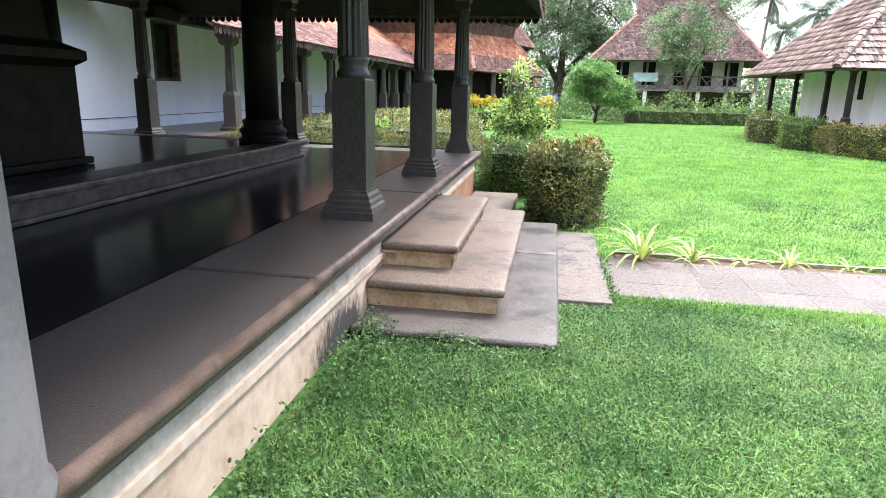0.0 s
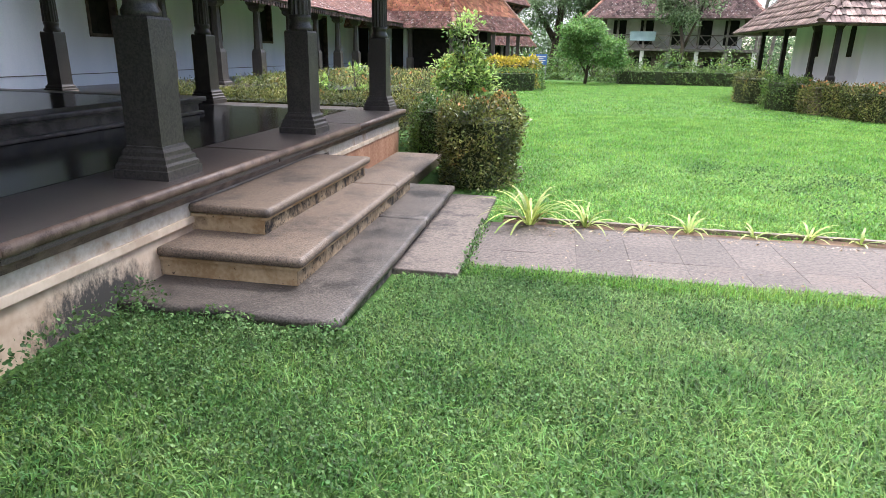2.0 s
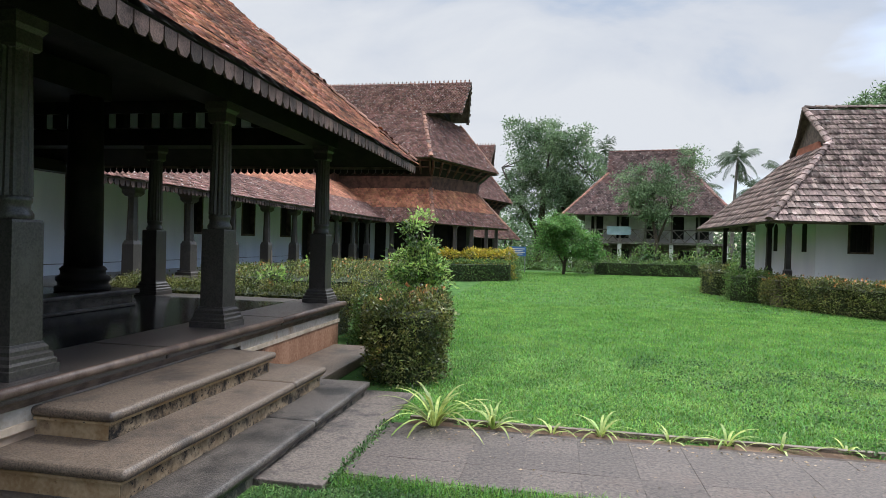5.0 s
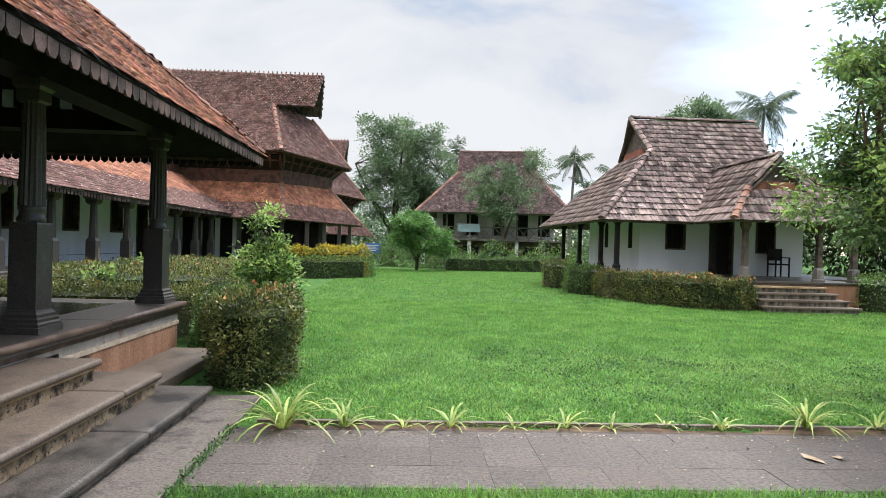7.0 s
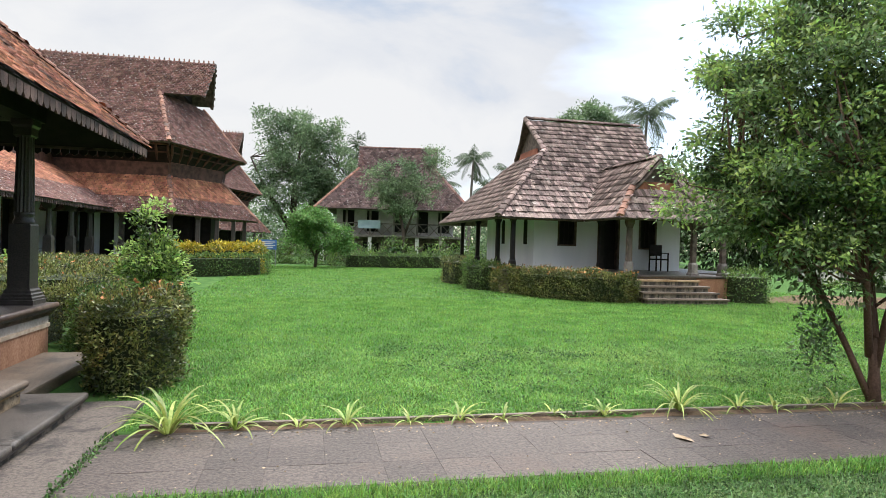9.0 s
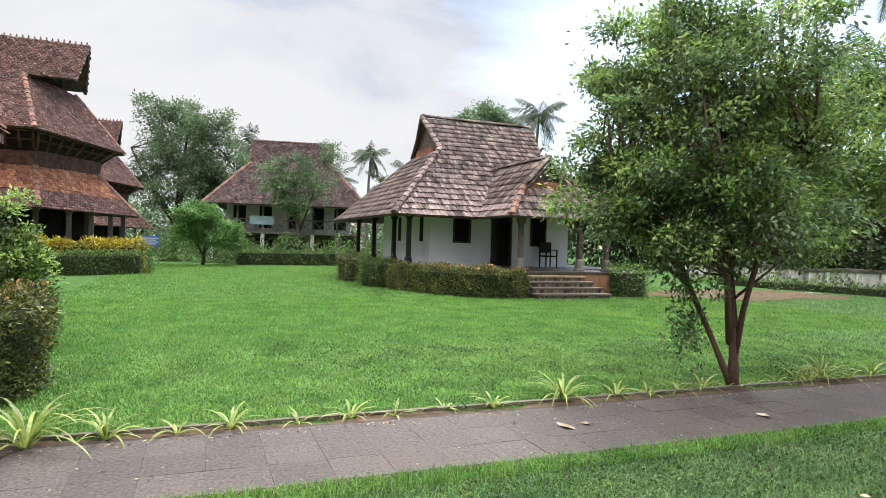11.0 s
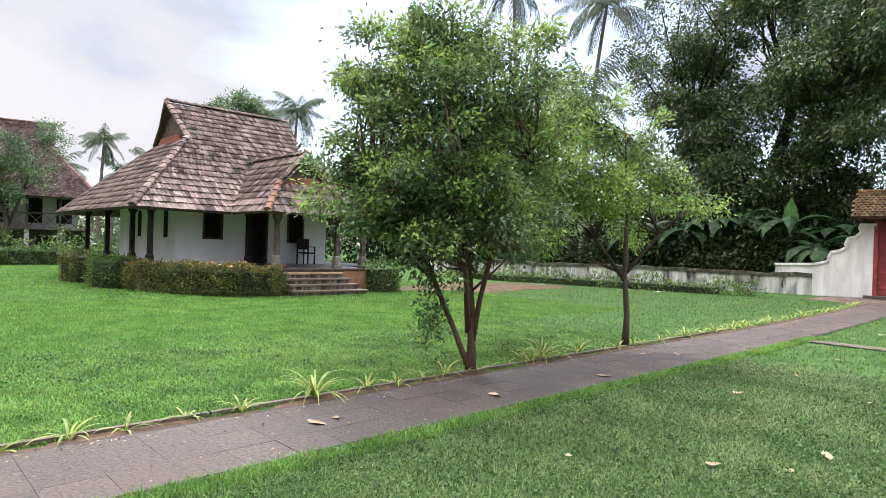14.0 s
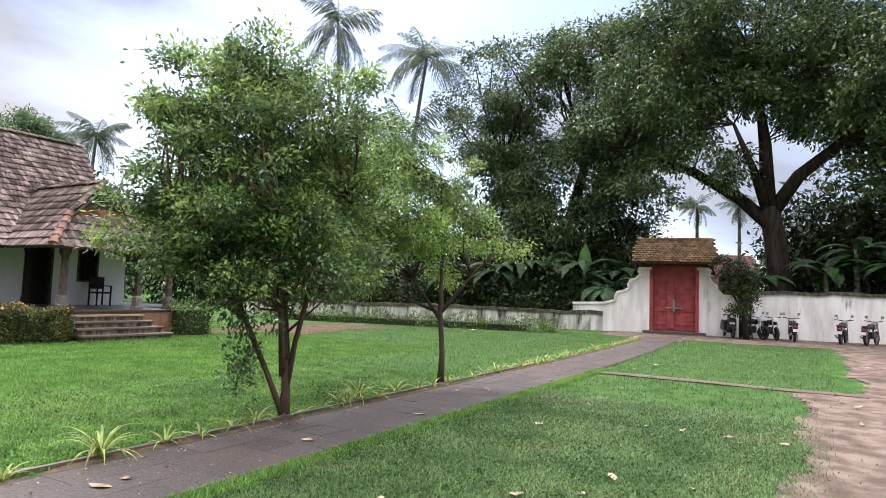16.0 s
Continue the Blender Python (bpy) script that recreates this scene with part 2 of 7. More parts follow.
# leaf green darkened, so that the deep shade of the woods is in it
M_LEAF_WOOD = mat("shaded_wood_leaf", (0.018, 0.033, 0.011), (0.048, 0.073, 0.024), 0.5, 8, 0.45, 0, rnd=0.55, hue=0.03, through_light=0.2, spec=0.2)
M_PLATFORM = mat("worn_platform_stone", (0.045, 0.036, 0.031), (0.135, 0.108, 0.092), 7, 140, 0.32, 0.25, (0.035, 0.029, 0.026), 2.0, 0.55, speck=((0.02, 0.018, 0.016), 70, 0.60))
M_PILLAR = mat("grey_pillar_plaster", (0.12, 0.112, 0.107), (0.17, 0.16, 0.152), 3, 40, 0.8, 0.1, (0.09, 0.083, 0.078), 1.5, 0.6)
M_LEAF_BRIGHT = mat("fresh_green_leaf", (0.085, 0.19, 0.04), (0.155, 0.30, 0.078), 0.8, 8, 0.4, 0, rnd=0.5, hue=0.025, through_light=0.45)
M_GRASS_WEEDY = mat("weedy_grass_blade", (0.060, 0.138, 0.030), (0.138, 0.245, 0.062), 1.6, 14, 0.48, 0, (0.13, 0.205, 0.060), 0.8, 0.52, rnd=0.75, hue=0.03, through_light=0.38, spec=0.3)
M_GRASS_DRY = mat("drier_grass_blade", (0.078, 0.150, 0.040), (0.148, 0.232, 0.078), 1.2, 14, 0.45, 0, (0.175, 0.22, 0.085), 0.5, 0.54, rnd=0.7, hue=0.03, through_light=0.35, spec=0.4)
# darker copy of the bark: the backlit silhouette is put into the colour
M_BARK_BACKLIT = mat("backlit_bark", (0.014, 0.011, 0.009), (0.045, 0.035, 0.028), 5, 40, 0.9, 0.7, streak=True, spec=0.2)
# near-black panels of this colour stand for the shade inside openings
M_DARK = mat("unlit_interior", (0.006, 0.006, 0.006), (0.012, 0.011, 0.010), 3, 30, 0.9, 0.0)
M_LEAF_TREE = mat("tree_leaf", (0.084, 0.146, 0.054), (0.182, 0.268, 0.108), 0.8, 8, 0.28, 0, rnd=0.7, hue=0.03, through_light=0.42, spec=0.55)
M_LEAF_TREE2 = mat("yellow_green_leaf", (0.205, 0.330, 0.072), (0.34, 0.47, 0.13), 0.8, 8, 0.36, 0, rnd=0.5, hue=0.025, through_light=0.48, spec=0.45)
M_LEAF_DARK = mat("dark_mango_leaf", (0.050, 0.090, 0.032), (0.138, 0.200, 0.072), 0.5, 8, 0.28, 0, (0.24, 0.25, 0.10), 0.45, 0.57, rnd=0.7, hue=0.03, through_light=0.3, spec=0.55)
# far leaves paled towards grey: the haze of distance is in their colour
M_LEAF_HAZE = mat("hazy_far_leaf", (0.078, 0.135, 0.062), (0.175, 0.255, 0.122), 0.4, 8, 0.5, 0, rnd=0.55, hue=0.02, through_light=0.38)
M_LEAF_HEDGE = mat("clipped_hedge_leaf", (0.050, 0.072, 0.020), (0.21, 0.225, 0.060), 2.2, 20, 0.36, 0, (0.30, 0.165, 0.045), 1.6, 0.59, rnd=0.8, hue=0.04, through_light=0.3, spec=0.4)
M_LEAF_GREENH = mat("green_hedge_leaf", (0.045, 0.092, 0.020), (0.145, 0.235, 0.050), 1.9, 20, 0.36, 0, (0.26, 0.24, 0.045), 1.3, 0.60, rnd=0.75, hue=0.03, through_light=0.3, spec=0.4)
M_LEAF_YELLOW = mat("yellow_croton_leaf", (0.30, 0.24, 0.02), (0.55, 0.44, 0.04), 1.5, 20, 0.42, 0, (0.06, 0.13, 0.025), 1.6, 0.50, rnd=0.45, hue=0.02, through_light=0.3)
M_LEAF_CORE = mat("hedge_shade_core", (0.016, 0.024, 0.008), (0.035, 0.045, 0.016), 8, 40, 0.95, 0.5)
M_FLOWER = mat("orange_flower", (0.42, 0.17, 0.06), (0.56, 0.27, 0.10), 5, 30, 0.6, 0, rnd=0.3)
M_BLADE = mat("striped_leaf", (0.20, 0.30, 0.055), (0.42, 0.47, 0.14), 9, 60, 0.45, 0, rnd=0.4, hue=0.02, through_light=0.3)
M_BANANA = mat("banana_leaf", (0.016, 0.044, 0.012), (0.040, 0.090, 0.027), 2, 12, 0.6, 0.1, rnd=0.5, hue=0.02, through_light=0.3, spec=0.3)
# brighter copy of the banana green, with sunlight put into the colour
M_BANANA_LIT = mat("sunlit_banana_leaf", (0.050, 0.135, 0.028), (0.09, 0.195, 0.048), 2, 12, 0.65, 0.1, through_light=0.4, spec=0.2)
M_DEADLEAF = mat("dry_leaf", (0.30, 0.21, 0.12), (0.48, 0.38, 0.26), 8, 40, 0.8, 0.2, rnd=0.35)
M_BARK = mat("dark_bark", (0.035, 0.026, 0.02), (0.09, 0.068, 0.052), 5, 40, 0.9, 0.7, streak=True)
M_BARK_RED = mat("red_brown_bark", (0.07, 0.04, 0.028), (0.15, 0.09, 0.062), 6, 50, 0.85, 0.6, streak=True)
M_PALMBARK = mat("palm_bark", (0.11, 0.10, 0.085), (0.20, 0.18, 0.155), 4, 30, 0.9, 0.4)
M_PALM = mat("palm_frond", (0.045, 0.080, 0.036), (0.105, 0.145, 0.072), 2, 10, 0.45, 0, rnd=0.4, hue=0.02, through_light=0.25)
M_PATH = mat("path_tile", (0.050, 0.039, 0.033), (0.110, 0.086, 0.073), 40, 190, 0.6, 0.4, (0.092, 0.063, 0.050), 0.9, 0.56, rnd=0.2, spec=0.4, speck=((0.024, 0.020, 0.017), 34, 0.59))
M_PATHBED = mat("path_joint", (0.045, 0.035, 0.03), (0.09, 0.07, 0.06), 5, 60, 0.95, 0.4)
M_DOOR = mat("faded_red_paint", (0.23, 0.035, 0.04), (0.34, 0.065, 0.065), 3, 40, 0.6, 0.15, (0.16, 0.03, 0.03), 2.0, 0.58, rnd=0.1)
M_BLACKPAINT = mat("black_vehicle_paint", (0.010, 0.011, 0.013), (0.02, 0.021, 0.024), 4, 30, 0.25, 0.0, spec=0.6)
M_RUBBER = mat("tyre_rubber", (0.012, 0.012, 0.012), (0.025, 0.025, 0.025), 10, 80, 0.85, 0.2)
M_STEEL = mat("dull_steel", (0.20, 0.20, 0.21), (0.32, 0.32, 0.33), 6, 60, 0.4, 0.05, metal=0.9)
M_SEAT = mat("black_vinyl", (0.014, 0.014, 0.015), (0.03, 0.03, 0.031), 6, 90, 0.55, 0.1)
M_PLATE = mat("white_plate", (0.65, 0.65, 0.64), (0.75, 0.75, 0.74), 6, 60, 0.5, 0)
M_BLUE = mat("blue_sign_paint", (0.06, 0.15, 0.42), (0.09, 0.20, 0.50), 3, 30, 0.45, 0)
M_PALEBLUE = mat("pale_blue_board", (0.35, 0.48, 0.58), (0.45, 0.58, 0.66), 3, 30, 0.5, 0)
M_FARWALL = mat("grey_limewash", (0.58, 0.56, 0.55), (0.74, 0.72, 0.71), 1.2, 30, 0.9, 0.15, (0.36, 0.34, 0.33), 1.0, 0.60)
M_LAMP_RED = mat("red_plastic", (0.45, 0.03, 0.02), (0.55, 0.05, 0.03), 6, 60, 0.3, 0)
M_LAMP_CLEAR = mat("clear_lens", (0.6, 0.62, 0.63), (0.72, 0.73, 0.74), 6, 60, 0.15, 0)


M_TERRACOTTA = mat("terracotta_plaster", (0.27, 0.135, 0.078), (0.46, 0.265, 0.165), 2.6, 30, 0.85, 0.12, (0.17, 0.09, 0.058), 1.8, 0.60, streak=True, spec=0.2)
M_OCHRE = mat("ochre_plaster", (0.30, 0.195, 0.10), (0.47, 0.345, 0.21), 4, 40, 0.85, 0.2, (0.16, 0.105, 0.065), 4.0, 0.58, spec=0.2, speck=((0.06, 0.045, 0.03), 30, 0.66))
M_PALEBAND = mat("pale_painted_band", (0.38, 0.33, 0.265), (0.53, 0.475, 0.40), 3, 30, 0.85, 0.1, (0.33, 0.235, 0.16), 3.0, 0.54, spec=0.2)
M_VALANCE = mat("valance_wood", (0.040, 0.024, 0.020), (0.125, 0.075, 0.062), 5, 90, 0.8, 0.3, rnd=0.6)
M_APRON = mat("mottled_concrete", (0.080, 0.064, 0.053), (0.175, 0.142, 0.118), 40, 200, 0.7, 0.4, (0.030, 0.026, 0.023), 3.4, 0.51, speck=((0.040, 0.034, 0.030), 40, 0.60))
M_EDGE = mat("worn_brown_edge", (0.085, 0.054, 0.040), (0.21, 0.145, 0.11), 8, 150, 0.38, 0.25, (0.05, 0.038, 0.032), 4, 0.56)
M_PLINTH = mat("plinth_plaster", (0.42, 0.305, 0.21), (0.61, 0.485, 0.36), 1.8, 14, 0.85, 0.05, (0.24, 0.175, 0.125), 2.2, 0.63, streak=True, spec=0.2)
M_RISER = mat("ochre_riser", (0.20, 0.140, 0.082), (0.36, 0.27, 0.175), 4, 40, 0.85, 0.3, (0.020, 0.018, 0.016), 6.5, 0.47, spec=0.2, speck=((0.03, 0.026, 0.022), 34, 0.58))


def damp(m, spots, colour):
    """Damp blotches of their own shape on a plastered wall: (x, y, z, half length, half height) each."""
    n, l = m.node_tree.nodes, m.node_tree.links
    b = n["Principled BSDF"]
    tc = n.new("ShaderNodeTexCoord")
    nz = n.new("ShaderNodeTexNoise")
    nz.inputs["Scale"].default_value, nz.inputs["Detail"].default_value, nz.inputs["Roughness"].default_value = 20.0, 9.0, 0.85
    mp = n.new("ShaderNodeMapping")
    mp.inputs["Scale"].default_value = (1.0, 1.0, 0.5)
    l.new(tc.outputs["Object"], mp.inputs[0])
    l.new(mp.outputs[0], nz.inputs[0])
    for x, y, z, ly, lz in spots:
        q = n.new("ShaderNodeMapping")
        q.vector_type = 'TEXTURE'
        q.inputs["Location"].default_value = (x, y, z)
        q.inputs["Scale"].default_value = (1.0, ly, lz)
        l.new(tc.outputs["Object"], q.inputs[0])
        g = n.new("ShaderNodeTexGradient")
        g.gradient_type = 'SPHERICAL'
        l.new(q.outputs[0], g.inputs[0])
        s = n.new("ShaderNodeMath")
        s.operation = 'MULTIPLY'
        l.new(g.outputs["Fac"], s.inputs[0])
        l.new(nz.outputs[0], s.inputs[1])
        r = n.new("ShaderNodeValToRGB")
        r.color_ramp.elements[0].position, r.color_ramp.elements[1].position = 0.20, 0.33
        l.new(s.outputs[0], r.inputs[0])
        mx = n.new("ShaderNodeMix")
        mx.data_type = 'RGBA'
        old = b.inputs["Base Color"].links[0].from_socket
        l.new(r.outputs[0], mx.inputs[0])
        l.new(old, mx.inputs[6])
        mx.inputs[7].default_value = (*colour, 1)
        l.new(mx.outputs[2], b.inputs["Base Color"])


damp(M_TERRACOTTA, [(-1.17, 6.95, 0.20, 0.75, 0.55)], (0.03, 0.026, 0.022))
damp(M_PLINTH, [(-1.18, 3.35, 0.05, 0.85, 0.40), (-1.18, 6.6, 0.34, 0.35, 0.16)], (0.060, 0.056, 0.049))

# ---- builders ----
def rng(seed):
    return np.random.default_rng(seed)


def ss(a, b, v):
    t = np.clip((np.asarray(v, float) - a) / (b - a), 0, 1)
    return t * t * (3 - 2 * t)


def gz(x, y):
    """Height of the ground."""
    return -0.10 + 0.10 * (1 - ss(3.0, 4.7, y)) * (1 - ss(2.0, 6.0, x))


def path_y(x):
    """Middle line of the garden path, which bends slightly towards the gate."""
    return 5.56 + 0.9 * np.clip((np.asarray(x, float) - 15.0) / 18.0, 0, 2) ** 2


# the far side of the garden, laid out round one point and set to its true distance
FAR_SIDE = Matrix.Translation((2.3, 0.5, 1.48)) @ Matrix.Scale(1.27, 4) @ Matrix.Translation((-2.3, -0.5, -1.48))


def far_side(ob):
    ob.matrix_basis = FAR_SIDE @ ob.matrix_basis
    return ob


def gzf(x, y):
    return float(gz(x, y))


def part(name, bm, material, parent=None, label=""):
    me = bpy.data.meshes.new(name)
    bmesh.ops.recalc_face_normals(bm, faces=bm.faces)
    bm.to_mesh(me)
    bm.free()
    me.materials.append(material)
    ob = new(name, me)
    if parent is not None:
        ob.parent = parent
    if label:
        ob["label"] = label
    return ob


def smooth(ob, angle=0.7):
    for p in ob.data.polygons:
        p.use_smooth = True
    return ob


def mesh_np(name, V, F, material, parent=None):
    """A mesh from arrays of corners and of faces with one number of sides."""
    V, F = np.asarray(V, np.float32), np.asarray(F, np.int32)
    me = bpy.data.meshes.new(name)
    me.vertices.add(len(V))
    me.vertices.foreach_set("co", V.ravel())
    k = F.shape[1]
    me.loops.add(len(F) * k)
    me.loops.foreach_set("vertex_index", F.ravel())
    me.polygons.add(len(F))
    me.polygons.foreach_set("loop_start", np.arange(len(F), dtype=np.int32) * k)
    me.update(calc_edges=True)
    me.materials.append(material)
    ob = new(name, me)
    if parent is not None:
        ob.parent = parent
    return ob


def thing(name, x, y, z, label, category, rz=0.0, group="", kind=""):
    e = new(name)
    e.empty_display_size = 0.2
    e.matrix_basis = pose(x, y, z, 0, 0, rz)
    return tagged(e, label, category, group, kind)


def structure(ob, label, category):
    return tagged(ob, label, category, "", "structure")


def box(bm, x0, x1, y0, y1, z0, z1, bevel=0.0):
    m = Matrix.Translation(((x0 + x1) / 2, (y0 + y1) / 2, (z0 + z1) / 2)) @ Matrix.Diagonal((abs(x1 - x0), abs(y1 - y0), abs(z1 - z0), 1))
    r = bmesh.ops.create_cube(bm, size=1.0, matrix=m)
    if bevel:
        edges = list({e for v in r["verts"] for e in v.link_edges})
        bmesh.ops.bevel(bm, geom=edges, offset=bevel, segments=2, affect='EDGES', profile=0.6)
    return bm


def boxes(*args, bevel=0.0):
    bm = bmesh.new()
    for a in args:
        box(bm, *a, bevel=bevel)
    return bm


def lathe(profile, seg=20, bm=None, cx=0.0, cy=0.0, turn=0.0, flute=0.0):
    """A turned shape from (radius, height) pairs."""
    bm = bm or bmesh.new()
    rings = []
    for r, z in profile:
        ring = []
        for i in range(seg):
            a = turn + 2 * math.pi * i / seg
            q = r * (1 - flute * (i % 2))
            ring.append(bm.verts.new((cx + q * math.cos(a), cy + q * math.sin(a), z)))
        rings.append(ring)
    for a, b in zip(rings, rings[1:]):
        for i in range(seg):
            j = (i + 1) % seg
            bm.faces.new((a[i], a[j], b[j], b[i]))
    bm.faces.new(rings[0][::-1])
    bm.faces.new(rings[-1])
    return bm


def square(profile, bm=None, cx=0.0, cy=0.0):
    """Stacked square mouldings from (half width, height) pairs."""
    return lathe([(h * math.sqrt(2), z) for h, z in profile], 4, bm, cx, cy, math.pi / 4)


def tube(bm, pts, radii, seg=8):
    pts = [Vector(p) for p in pts]
    rings = []
    for i, p in enumerate(pts):
        d = (pts[min(i + 1, len(pts) - 1)] - pts[max(i - 1, 0)]).normalized()
        a = d.orthogonal().normalized() if i == 0 else (a - d * a.dot(d)).normalized()
        b = d.cross(a)
        rings.append([bm.verts.new(p + (a * math.cos(t) + b * math.sin(t)) * radii[i]) for t in [2 * math.pi * k / seg for k in range(seg)]])
    for r0, r1 in zip(rings, rings[1:]):
        for i in range(seg):
            j = (i + 1) % seg
            bm.faces.new((r0[i], r0[j], r1[j], r1[i]))
    bm.faces.new(rings[0][::-1])
    bm.faces.new(rings[-1])
    return bm


def prism(bm, poly, a0, a1, axis="y"):
    """A flat outline pushed along an axis: (s, z) for y or x, (x, y) for z."""
    def at(p, a):
        return {"y": (p[0], a, p[1]), "x": (a, p[0], p[1]), "z": (p[0], p[1], a)}[axis]
    lo = [bm.verts.new(at(p, a0)) for p in poly]
    hi = [bm.verts.new(at(p, a1)) for p in poly]
    bm.faces.new(lo)
    bm.faces.new(hi[::-1])
    for i in range(len(poly)):
        j = (i + 1) % len(poly)
        bm.faces.new((lo[i], lo[j], hi[j], hi[i]))
    return bm


def slab(bm, pts, thick):
    """A plate under the plane of the given corners."""
    pts = [Vector(p) for p in pts]
    n = (pts[1] - pts[0]).cross(pts[2] - pts[1]).normalized()
    if n.z < 0:
        n = -n
    lo = [bm.verts.new(p - n * thick) for p in pts]
    hi = [bm.verts.new(p) for p in pts]
    bm.faces.new(lo)
    bm.faces.new(hi[::-1])
    for i in range(len(pts)):
        j = (i + 1) % len(pts)
        bm.faces.new((lo[i], lo[j], hi[j], hi[i]))
    return bm


def wall(axis, a0, a1, c0, c1, z0, z1, holes=()):
    """A wall along an axis, one shell, with right-angled openings (a0, a1, z0, z1) cut through it."""
    bm = bmesh.new()
    sa = sorted({a0, a1, *[v for h in holes for v in h[:2]]})
    sz = sorted({z0, z1, *[v for h in holes for v in h[2:]]})
    corner = {}

    def at(i, j, c):
        if (i, j, c) not in corner:
            d = c1 if c else c0
            corner[i, j, c] = bm.verts.new((sa[i], d, sz[j]) if axis == "x" else (d, sa[i], sz[j]))
        return corner[i, j, c]

    def solid(i, j):
        if not (0 <= i < len(sa) - 1 and 0 <= j < len(sz) - 1):
            return False
        p, u = (sa[i] + sa[i + 1]) / 2, (sz[j] + sz[j + 1]) / 2
        return not any(h[0] < p < h[1] and h[2] < u < h[3] for h in holes)

    for i in range(len(sa) - 1):
        for j in range(len(sz) - 1):
            if not solid(i, j):
                continue
            for c in (0, 1):
                bm.faces.new((at(i, j, c), at(i + 1, j, c), at(i + 1, j + 1, c), at(i, j + 1, c)))
            for di, dj, p, q in ((-1, 0, (i, j), (i, j + 1)), (1, 0, (i + 1, j), (i + 1, j + 1)), (0, -1, (i, j), (i + 1, j)), (0, 1, (i, j + 1), (i + 1, j + 1))):
                if not solid(i + di, j + dj):
                    bm.faces.new((at(*p, 0), at(*q, 0), at(*q, 1), at(*p, 1)))
    return bm


def inside(P, poly):
    x, y = P[:, 0], P[:, 1]
    ok = np.zeros(len(P), bool)
    n = len(poly)
    for i in range(n):
        x0, y0 = poly[i]
        x1, y1 = poly[(i + 1) % n]
        if abs(y1 - y0) < 1e-9:
            continue
        c = ((y0 > y) != (y1 > y)) & (x < (x1 - x0) * (y - y0) / (y1 - y0) + x0)
        ok ^= c
    return ok


# one arched roof tile, local: x across, y up the slope, z out
TILE_V = np.array([(-0.5, 0, 0.0), (-0.22, 0, 0.55), (0.22, 0, 0.55), (0.5, 0, 0.0), (-0.5, 1, 0.0), (-0.22, 1, 0.55), (0.22, 1, 0.55), (0.5, 1, 0.0)])
TILE_F = np.array([(0, 1, 5, 4), (1, 2, 6, 5), (2, 3, 7, 6), (0, 3, 2, 1)])


def tiles(parent, pts, tw, th, material, seed, thick=0.035, singles=0, name="roof_tile", sag=0.0, lift=0.02, arch=0.55):
    """Courses of clay tiles on one slope; its first two corners are the eave. The first `singles` tiles are objects."""
    TV = TILE_V * np.array([1, 1, arch / 0.55])
    p = [np.array(v, float) for v in pts]
    u = (p[1] - p[0]) / np.linalg.norm(p[1] - p[0])
    n = np.cross(u, p[2] - p[1])
    n /= np.linalg.norm(n)
    if n[2] < 0:
        n = -n
    v = np.cross(n, u)
    if np.dot(p[2] - p[0], v) < 0:
        v = -v
    poly = [((q - p[0]) @ u, (q - p[0]) @ v) for q in p]
    amin, amax = min(a for a, b in poly), max(a for a, b in poly)
    bmax = max(b for a, b in poly)
    R = rng(seed)
    C = []
    for i in range(int(bmax / th) + 1):
        off = 0.5 * tw * (i % 2)
        a = np.arange(amin + off + tw / 2, amax, tw)
        C.append(np.stack([a, np.full(len(a), i * th)], 1))
    C = np.concatenate(C)
    mid = np.array([0, th * 0.45])
    C = C[inside(C + mid, poly) | inside(C + mid + np.array([tw * 0.55, 0]), poly) | inside(C + mid - np.array([tw * 0.55, 0]), poly)]
    N = len(C)
    J = R.normal(0, 1, (N, 4))
    wide = tw * 0.97
    V = np.zeros((N, 8, 3))
    loc = np.tile(TV, (N, 1, 1))
    loc[:, :, 0] = loc[:, :, 0] * wide + loc[:, :, 1] * (J[:, 0] * 0.012)[:, None]
    yy = loc[:, :, 1] * th * 1.22 - 0.03
    zz = lift + loc[:, :, 2] * thick + (1 - loc[:, :, 1]) * (thick * 0.8) + (J[:, 1] * 0.004)[:, None]
    aa = C[:, 0][:, None] + loc[:, :, 0]
    bb = C[:, 1][:, None] + yy + (J[:, 2] * 0.008)[:, None]
    if sag:
        zz = zz - sag * np.sin(np.pi * np.clip((aa - amin) / (amax - amin), 0, 1)) * np.sin(np.pi * np.clip(bb / bmax, 0, 1))
    V = p[0] + aa[..., None] * u + bb[..., None] * v + zz[..., None] * n
    sel = np.argsort(C[:, 1] + 0.001 * C[:, 0], kind="stable")[:singles] if singles else []
    keep = np.ones(N, bool)
    if len(sel):
        keep[sel] = False
        me = bpy.data.meshes.new(name)
        tv = np.stack([TV[:, 0] * wide, TV[:, 1] * th * 1.22 - 0.03, lift + TV[:, 2] * thick + (1 - TV[:, 1]) * thick * 0.8], 1)
        me.from_pydata([tuple(map(float, q)) for q in tv], [], [tuple(map(int, f)) for f in TILE_F])
        me.materials.append(material)
        base = Matrix(((u[0], v[0], n[0], 0), (u[1], v[1], n[1], 0), (u[2], v[2], n[2], 0), (0, 0, 0, 1)))
        for k in sel:
            ob = new(name, me)
            o = p[0] + C[k, 0] * u + C[k, 1] * v
            ob.parent = parent
            ob.matrix_basis = Matrix.Translation(o) @ base @ pose(float(J[k, 0]) * 0.004, float(J[k, 2]) * 0.008, float(J[k, 1]) * 0.004, 0, 0, float(J[k, 3]) * 0.8)
    V = V[keep]
    if len(V):
        F = (np.arange(len(V))[:, None, None] * 8 + TILE_F[None]).reshape(-1, 4)
        ob = mesh_np("tile_layer", V.reshape(-1, 3), F, material, parent)
        ob["kind"] = "stuff"


